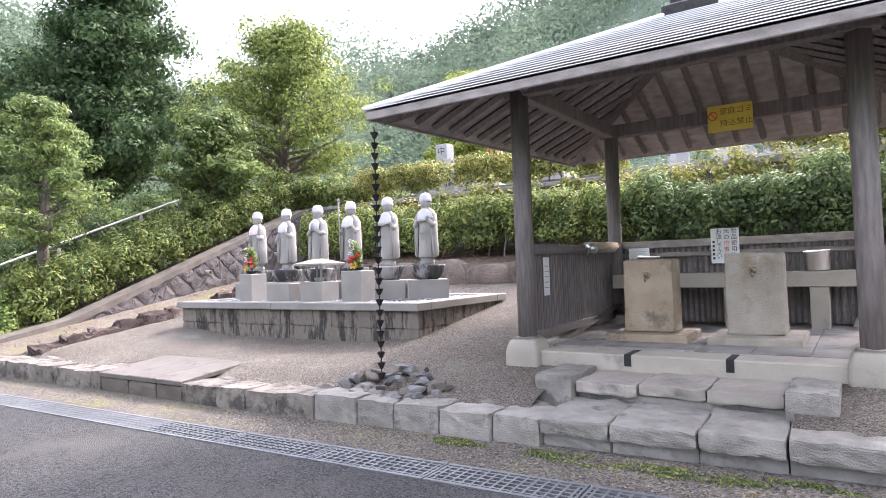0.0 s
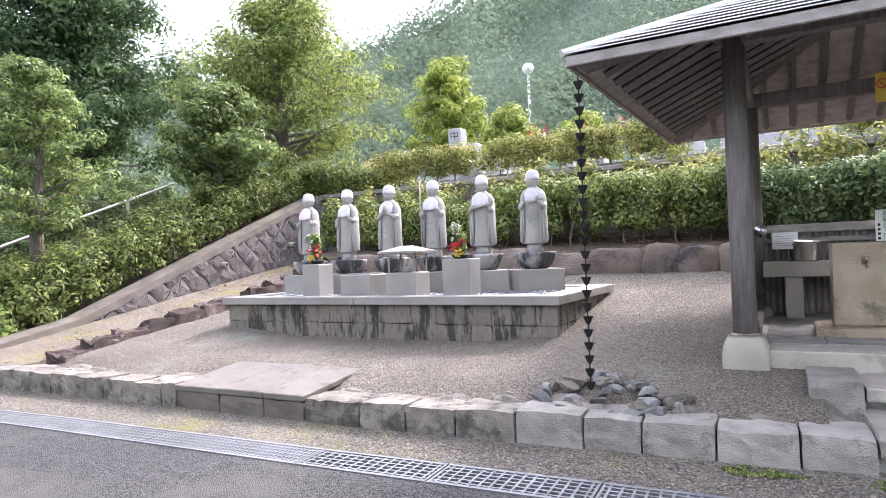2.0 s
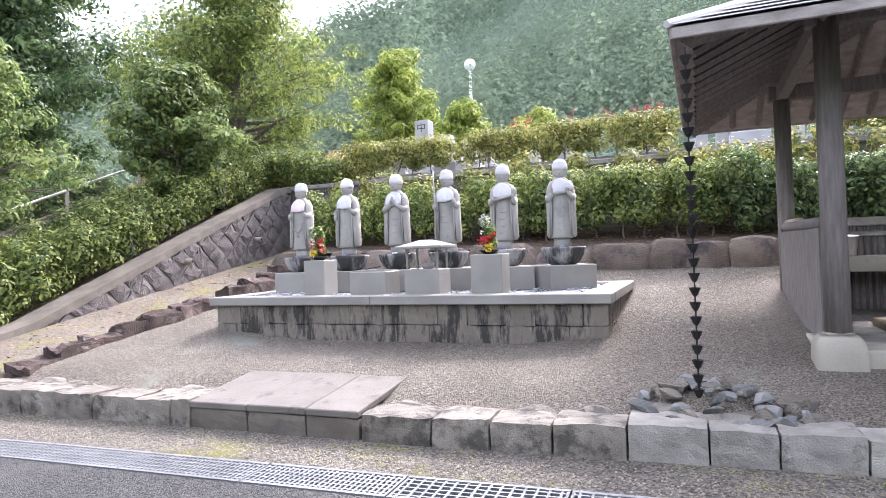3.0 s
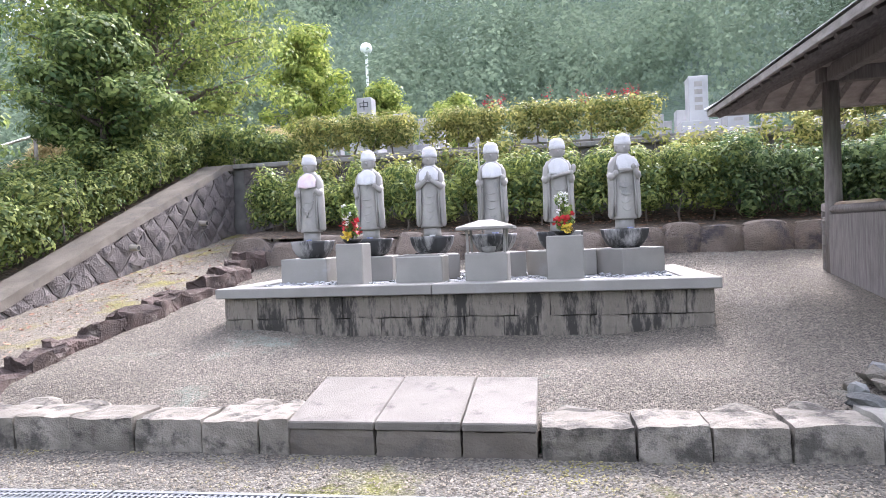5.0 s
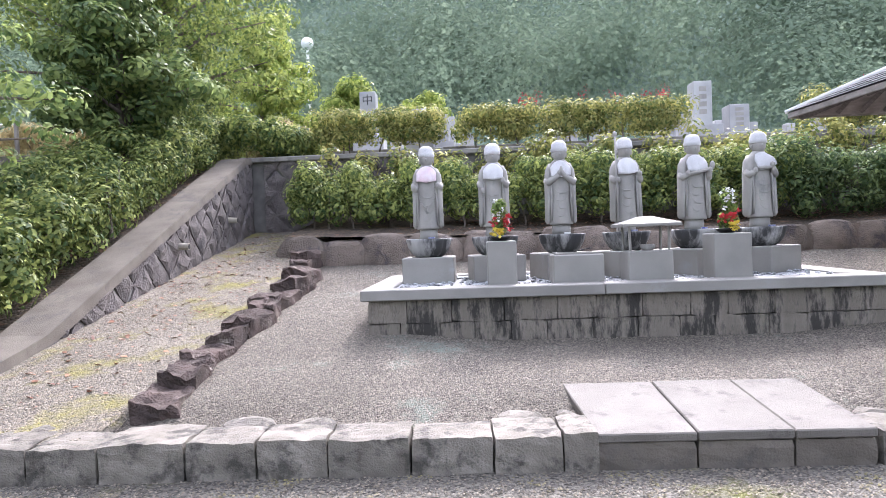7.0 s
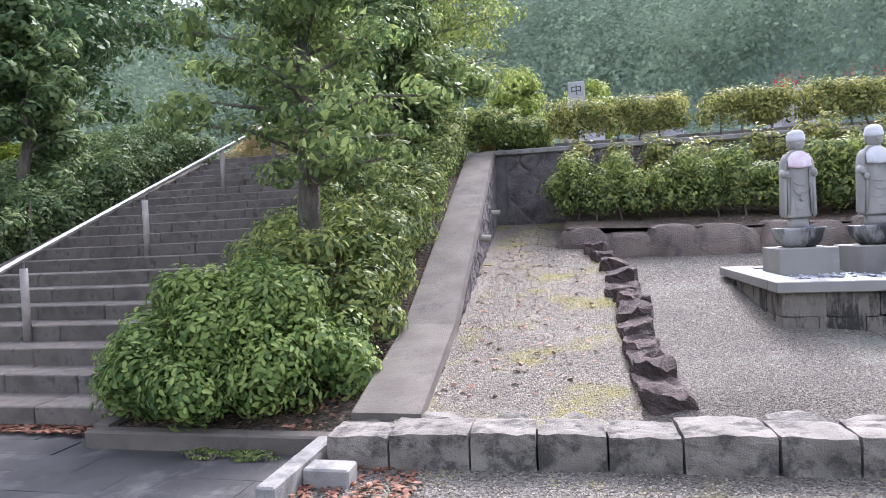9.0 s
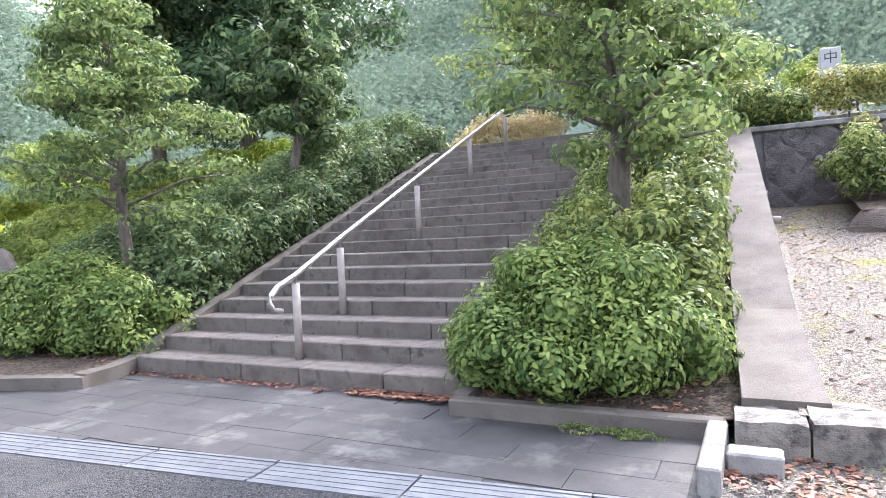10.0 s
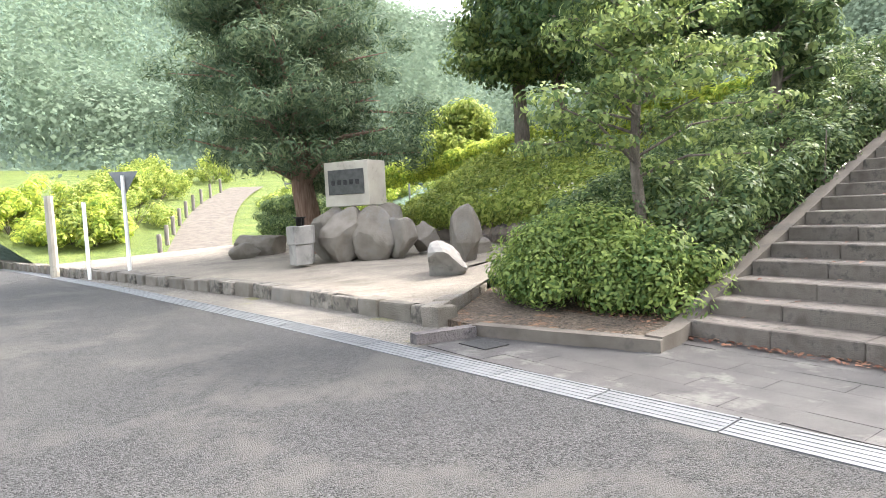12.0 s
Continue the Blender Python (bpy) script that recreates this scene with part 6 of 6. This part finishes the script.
grave(-3.05, 17.3, 3.35, 0.46, 1.75, "tall square granite gravestone with carved column", 1)
grave(-2.16, 17.3, 3.35, 0.5, 1.12, "broad pale granite gravestone", 2)
stone = grave(-11.6, 17.3, 3.35, 0.42, 1.9, "granite gravestone with a carved character behind a hedge", 3, False)
lettering("中", 0.3, pose(0, -0.214, 1.66, 90), M_INK, stone, "carved_character")
grave(-9.6, 15.6, 3.25, 0.3, 1.0, "dark weathered gravestone pagoda", 4)
rnd = random.Random(15)
for k in range(34):
    x, y = rnd.uniform(-13, 12), rnd.choice((15.4, 16.6, 18.6, 20.2, 22.0, 24.5)) + rnd.uniform(-0.2, 0.2)
    if any(abs(x - q) < 0.8 for q in (-3.05, -2.16, -11.6)) and y < 17:
        continue
    grave(x, y, 3.08 + 0.06 * (y - 13) + 0.9 * sm(18, 34, y), rnd.uniform(0.26, 0.36), rnd.uniform(0.75, 1.15), "pale granite gravestone on a stepped base", k, False)
for y, z in ((14.9, 3.2), (18.0, 3.4), (21.2, 3.75)):
    single("grave_kerb", B(-13, 14, y, y + 0.25, z - 0.1, z + 0.22, 0.01), M_OLDCON, "long pale concrete kerb between grave rows", "kerb", "grave kerbs")
lamp = thing("lamp_post", (-22.6, 53.5, 8.0), "white lamp post with a round globe on the hillside", "lamp post")
bm = bmesh.new()
tube(bm, [(0, 0, 0), (0, 0, 9.6)], [0.16, 0.12], 10)
part("pole", bm, M_WHITEPOST, lamp)
bm = bmesh.new()
ball(bm, (0, 0, 10.1), (0.52, 0.52, 0.52), 3)
part("globe", bm, M_LAMP, lamp, "white glass globe", True)

# ---- monument terrace ----
terr = thing("monument_terrace", (-27, 5, 0.1), "raised terrace edged with rough stone blocks", "terrace", kind="structure")
TK = [(-52, -2.2), (-46, -0.9), (-36, 1.05), (-34.2, 1.46), (-26.5, 3.0), (-22.05, 3.5)]
tk_y = lambda x: lerp_table(TK, x)
bm = bmesh.new()
cols = []
for i in range(41):
    x = -40 + i * 0.446
    y0 = tk_y(x) + 0.12
    cols.append([bm.verts.new((x - 0.72 * d * sm(-26, -22.2, x), y0 + d, 0.25 + 0.035 * d + 0.02 * noise.noise(Vector((x, d, 4))))) for d in (0, 0.5, 1.2, 2.2, 3.6, 6, 9)])
for a, b in zip(cols, cols[1:]):
    for k in range(6):
        bm.faces.new((a[k], b[k], b[k + 1], a[k + 1]))
wpart("dirt_top", bm, M_DIRT, terr, "pale beaten dirt", True)
rnd = random.Random(19)
u = -50.0
while u < -22.1:
    w = min(rnd.uniform(0.4, 0.8), -22.05 - u)
    y = tk_y(u + w / 2)
    bm = B(0.01, w - 0.01, 0, 0.35, -0.05, 0.26 + rnd.uniform(-0.02, 0.02), 0.03, 2, 0.02, rnd.random())
    bm.transform(pose(u, y - 0.04, 0, 0, 0, 7))
    wpart("kerb_stone", bm, M_PALEROCK if rnd.random() < 0.6 else M_KERB, terr)
    u += max(w, 0.1)
for k in range(5):
    bm = B(0, 0.46, 0, 0.26, -0.05, 0.27 + 0.015 * (k % 2), 0.025, 2, 0.015, k)
    bm.transform(pose(-22.08 - 0.277 * k, 3.52 + 0.379 * k, 0, 0, 0, 126))
    wpart("end_stone", bm, M_PALEROCK, terr)
wpart("drain_lip", prism([(-21.66, 2.8), (-21.5, 2.78), (-21.36, 3.5), (-21.52, 3.56)], -0.05, 0.12), M_RETAIN, terr, "dark low kerb by the gutter grid")
bm = bmesh.new()
cols = []
for i in range(31):
    x = -36 + i * 0.485
    cols.append([bm.verts.new((x, grate_y(x) + 0.17, 0.004)), bm.verts.new((x, tk_y(x) + 0.1, 0.02))])
for a, b in zip(cols, cols[1:]):
    bm.faces.new((a[0], b[0], b[1], a[1]))
wpart("dirt_strip", bm, M_STRIP, terr, "dusty strip of dirt beside the drain")
wpart("gutter_grid", B(-21.2, -20.75, 3.12, 3.45, 0.0, 0.02, 0.004), M_IRON, terr, "small dark gutter grid")

mon = thing("monument_stone", (-29.15, 5.95, 0.5), "grey stone monument with a dark bronze plaque on rocks", "monument", rz=28)
part("block", B(-0.62, 0.62, -0.02, 0.74, 1.12, 2.17, 0.012), M_CONCRETE, mon)
part("plaque", B(-0.5, 0.5, -0.045, -0.018, 1.4, 1.98, 0.008), M_PLAQUE, mon, "dark bronze plaque with raised characters")
for k in range(5):
    part("raised_mark", B(-0.4 + k * 0.17, -0.3 + k * 0.17, -0.055, -0.043, 1.62, 1.74, 0.004), M_IRON, mon)
rnd = random.Random(33)
for k, (x, y, s) in enumerate(((-0.55, 0.0, 0.55), (0.1, -0.25, 0.58), (0.72, 0.0, 0.55), (1.25, 0.3, 0.45), (-0.2, 0.5, 0.6), (0.5, 0.6, 0.6), (1.6, 0.9, 0.36))):
    bm = bmesh.new()
    rock(bm, (0, 0, 0), (s * 1.15, s * 0.95, s * 1.3), k + 50, 3, 0.22, 0.0, 0.5)
    single("monument_rock", bm, M_PALEROCK, "large rough boulder under the monument", "boulder", "monument boulders", at=tuple((pose(-29.15, 5.95, 0.5, 0, 0, 28) @ Vector((x, y, s * 0.75)))[:]), rz=k * 50)
for (x, y, sx, sy, sz, nm) in ((-24.7, 5.45, 0.6, 0.45, 0.36, "low pale boulder on the terrace"), (-25.9, 6.9, 0.42, 0.38, 0.75, "upright grey boulder near the bank"), (-33.6, 5.4, 0.85, 0.5, 0.5, "long pale boulder beside the cypress"), (-33.0, 4.7, 0.45, 0.3, 0.28, "small round boulder beside the cypress"), (-27.0, 8.0, 0.5, 0.4, 0.4, "pale boulder beside the monument")):
    bm = bmesh.new()
    rock(bm, (0, 0, 0), (sx, sy, sz), int(x * 10) % 997, 3, 0.28, 0.0, 0.5)
    single("boulder", bm, M_OLDCON if "low pale" in nm else M_PALEROCK, nm.replace("low pale", "low grey"), "boulder", at=(x, y, 0.35 + sz * 0.55), rz=x * 30)
for (x, y) in ((-28.9, 4.6), (-29.35, 4.85)):
    t = thing("stone_lantern_post", (x, y, 0.38), "square two-tier granite post for flowers and incense", "stone post", "granite posts")
    part("lower_block", B(-0.19, 0.19, -0.19, 0.19, 0, 0.45, 0.01), M_OLDCON, t)
    part("upper_block", B(-0.22, 0.22, -0.22, 0.22, 0.45, 0.85, 0.012), M_OLDCON, t)
    bm = bmesh.new()
    lathe(bm, [(0.06, 0.85), (0.07, 1.02), (0.11, 1.03), (0.12, 1.05), (0.02, 1.05)], 12)
    part("vase", bm, M_IRON, t, "dark metal vase", True)
bankwall = thing("wall_bank", (-27, 9.2, 0.5), "low stone wall at the foot of the bank", "wall", kind="structure")
rnd = random.Random(17)
u = -34.0
while u < -21.8:
    w = rnd.uniform(0.5, 0.9)
    bm = bmesh.new()
    rock(bm, (u + w / 2, 9.0 + 0.22 * (-u - 21.8) * 0.5, 0.72), (w * 0.6, 0.25, 0.42), rnd.randint(0, 999), 2, 0.25, 0.7)
    wpart("stone", bm, M_WALLSTONE, bankwall)
    u += w

# ---- path, posts and sign at the road's bend ----
path_z = lambda f: 0.12 + 3.6 * f ** 1.1

bm = bmesh.new()
cols = []
for k in range(16):
    f = k / 15
    x, y, z = -40 - 22 * f, 5.2 + 6.8 * f + 2.5 * f ** 3, path_z(f)
    cols.append([bm.verts.new((x - 0.35, y - 1.15, z)), bm.verts.new((x + 0.35, y + 1.15, z))])
for a, b in zip(cols, cols[1:]):
    bm.faces.new((a[0], b[0], b[1], a[1]))
single("side_path", bm, M_COPING, "pale concrete path climbing round the bend", "path", kind="structure", smooth=True)
bm = bmesh.new()
gx, gy = np.linspace(-78, -31, 26), np.linspace(-2.0, 40, 24)
vs = [[bm.verts.new((x, max(y, tk_y(x) + 0.2 + (y + 2.0) * 0.01), -0.06 + path_z(min(max((-40 - x) / 22, 0), 1.6)))) for x in gx] for y in gy]
for j in range(23):
    for i in range(25):
        bm.faces.new((vs[j][i], vs[j][i + 1], vs[j + 1][i + 1], vs[j + 1][i]))
single("grass_bank", bm, M_GRASS, "sunlit grassy bank beyond the bend", "grass", kind="structure", smooth=True)
for k in range(9):
    f = k / 9
    x, y, z = -41 - 21 * f, 4.1 + 6.8 * f + 2.5 * f ** 3, path_z(f)
    t = thing("bollard", (x, y, z), "short dark brown roadside post", "bollard", "path bollards")
    bm = bmesh.new()
    tube(bm, [(0, 0, -0.2), (0, 0, 0.85), (0, 0, 0.9)], [0.09, 0.09, 0.06], 10)
    part("post", bm, M_WOOD, t)
sign = thing("road_sign", (-33.6, 1.9, 0.1), "back of a triangular road sign on a white pole", "road sign")
bm = bmesh.new()
tube(bm, [(0, 0, -0.2), (0, 0, 2.6)], [0.05, 0.05], 10)
part("pole", bm, M_WHITEPOST, sign)
bm = bmesh.new()
a, b = [], []
for q in ((-0.36, 0, 2.7), (0.36, 0, 2.7), (0.0, 0, 2.08)):
    a.append(bm.verts.new(q))
    b.append(bm.verts.new((q[0], q[1] + 0.02, q[2])))
bm.faces.new(a)
bm.faces.new(b[::-1])
for k in range(3):
    bm.faces.new((a[k], a[(k + 1) % 3], b[(k + 1) % 3], b[k]))
bm.transform(pose(0, 0, 0, 0, 0, 60) @ pose(0, 0.06, 0))
part("plate", bm, M_STEEL, sign, "grey back of the plate")
for (x, y, h, r, lab, m) in ((-35.2, 1.15, 2.0, 0.05, "thin white marker pole", M_WHITEPOST), (-37.5, 0.5, 2.3, 0.12, "pale concrete marker post", M_CONCRETE)):
    bm = bmesh.new()
    tube(bm, [(0, 0, -0.2), (0, 0, h)], [r, r], 10)
    single("marker_pole", bm, m, lab, "pole", at=(x, y, 0.1))
rnd = random.Random(44)
for k in range(34):
    x = -43.5 - rnd.uniform(0, 22)
    f = (-40 - x) / 22
    py = 5.2 + 6.8 * f + 2.5 * f ** 3
    y = py - 3.4 - rnd.uniform(0, 7) if k % 3 else py + 3.2 + rnd.uniform(0, 13)
    bush("roadside_shrub", x, y, path_z((-40 - x) / 22) - 0.1, rnd.uniform(1.3, 2.4), rnd.uniform(1.2, 2.0), rnd.uniform(1.2, 2.4), "bright overgrown shrub on the far bank", L_BRIGHT if k % 4 else L_SUNLIT, 200 + k, 24, 110, 0.2, "shrub", "far shrubs")
# guard rail along the upper path
gr_ = thing("guard_rail", (-50, 15, 3), "pale metal guard rail along the upper path", "guard rail")
for dz in (0.4, 0.65):
    bm = bmesh.new()
    tube(bm, [(-52, 13.5, 2.7 + dz), (-46, 15.2, 2.75 + dz), (-40, 15.8, 2.8 + dz), (-33, 15.4, 2.75 + dz)], 0.05, 6)
    wpart("rail", bm, M_STEEL, gr_)
for k in range(8):
    x = -52 + k * 2.6
    yy = lerp_table([(-52, 13.5), (-46, 15.2), (-40, 15.8), (-33, 15.4)], x)
    bm = bmesh.new()
    tube(bm, [(x, yy, 1.6), (x, yy, 3.45)], 0.05, 6)
    wpart("post", bm, M_STEEL, gr_)

# ---- fallen leaves ----
def litter(x0, x1, y0, y1, zf, n, seed, label):
    g = np.random.default_rng(seed)
    p = np.stack([g.uniform(x0, x1, n), g.uniform(y0, y1, n), np.zeros(n)], 1)
    p[:, 2] = [zf(a, b) + 0.01 for a, b in p[:, :2]]
    up = np.tile(np.array([[0, 0, 3.0]]), (n, 1))
    ob = new("fallen_leaves", leaf_mesh("fallen_leaves", p, up, 0.055, L_FALLEN, seed, 0.6, 0.7))
    tagged(ob, label, "leaf litter", kind="stuff")


litter(-15.3, -13.55, 4.7, 6.5, lambda x, y: bank_z(y) + 0.03, 900, 301, "brown dead leaves under the round bush")
litter(-13.5, -12.7, 3.7, 4.3, lambda x, y: 0.025, 260, 302, "brown dead leaves by the kerb's end")
litter(-16.6, -15.45, 4.74, 4.95, lambda x, y: 0.025, 320, 308, "heap of brown dead leaves in the corner by the steps")
litter(-19.6, -15.5, 4.75, 4.95, lambda x, y: 0.02, 260, 303, "brown dead leaves against the lowest step")
litter(-13.05, -11.6, 5, 13, lambda x, y: lawn_z(x, y), 500, 304, "scattered dead leaves on the mossy strip")
litter(-12, 5, 10.8, 12.2, lambda x, y: 1.42 + 0.15 * (y - 10.5), 1500, 305, "brown dead leaves under the hedge")
litter(-21.4, -19.9, 4.75, 6.0, lambda x, y: bank_z(y) + 0.03, 350, 306, "brown dead leaves under the low bush")
litter(-19.6, -15.5, 5.3, 13, lambda x, y: (math.floor((y - STEP_Y) / STEP_RUN) + 1) * STEP_H + 0.02, 140, 307, "a few dead leaves on the steps")


# small weeds along the kerbs
for k, (x, y, w) in enumerate(((-14.35, 4.44, 0.22), (-13.95, 4.42, 0.14), (-2.3, 4.5, 0.3), (-1.6, 4.52, 0.35), (-1.0, 4.6, 0.3), (-3.2, 4.5, 0.2), (-21.35, 4.4, 0.15))):
    bush("weed", x, y, 0.015, w * 1.2, 0.1, 0.03, "low green weeds rooted against the kerb", L_HEDGE, 400 + k, 16, 34, 0.022, "weeds", "kerb weeds")


# ---- loose gravel ----
def scatter(name, x0, x1, y0, y1, n, size, zf, keep, material, seed, label):
    """Single stones strewn over a stretch of ground."""
    g = np.random.default_rng(seed)
    p = np.stack([g.uniform(x0, x1, n), y0 + (y1 - y0) * g.random(n) ** 1.5, np.zeros(n)], 1)
    p = p[[keep(a, b) for a, b in p[:, :2]]]
    p[:, 2] = [zf(a, b) for a, b in p[:, :2]]
    tagged(new(name, pebble_mesh(name, p, size * (1 + 0.12 * (p[:, 1] - y0)), material, seed)), label, "gravel", kind="stuff")


def bare_court(x, y):
    """True on open gravel, away from platform, pavilion, steps and slabs."""
    if y < kerb_y(x) + 0.36 or (-9.9 < x < -5.15 and 6.72 < y < 8.85):
        return False
    return not (-8.3 < x < -6.62 and y < 5.36) and not (-3.78 < x < -0.22 and 5.95 < y < 9.05) and not (-2.95 < x < -0.72 and y < 6.0)


scatter("loose_gravel", -11.1, 2.6, 4.75, 10.4, 80000, 0.0098, court_z, bare_court, M_PEBBLE, 501, "pale angular gravel strewn over the court")
scatter("loose_gravel", -12.85, -11.35, 4.7, 12.6, 16000, 0.0098, lawn_z, lambda x, y: x > -13.0 + skew(y), M_PEBBLE_MOSS, 502, "gravel with dry moss beside the sloping wall")
scatter("loose_gravel", -13.3, 2.5, 3.4, 4.75, 36000, 0.008, lambda x, y: 0.014 + 0.014 * (y - grate_y(x)), lambda x, y: grate_y(x) + 0.19 < y < kerb_y(x) - 0.02, M_PEBBLE_MOSS, 503, "fine dirty gravel along the drain")
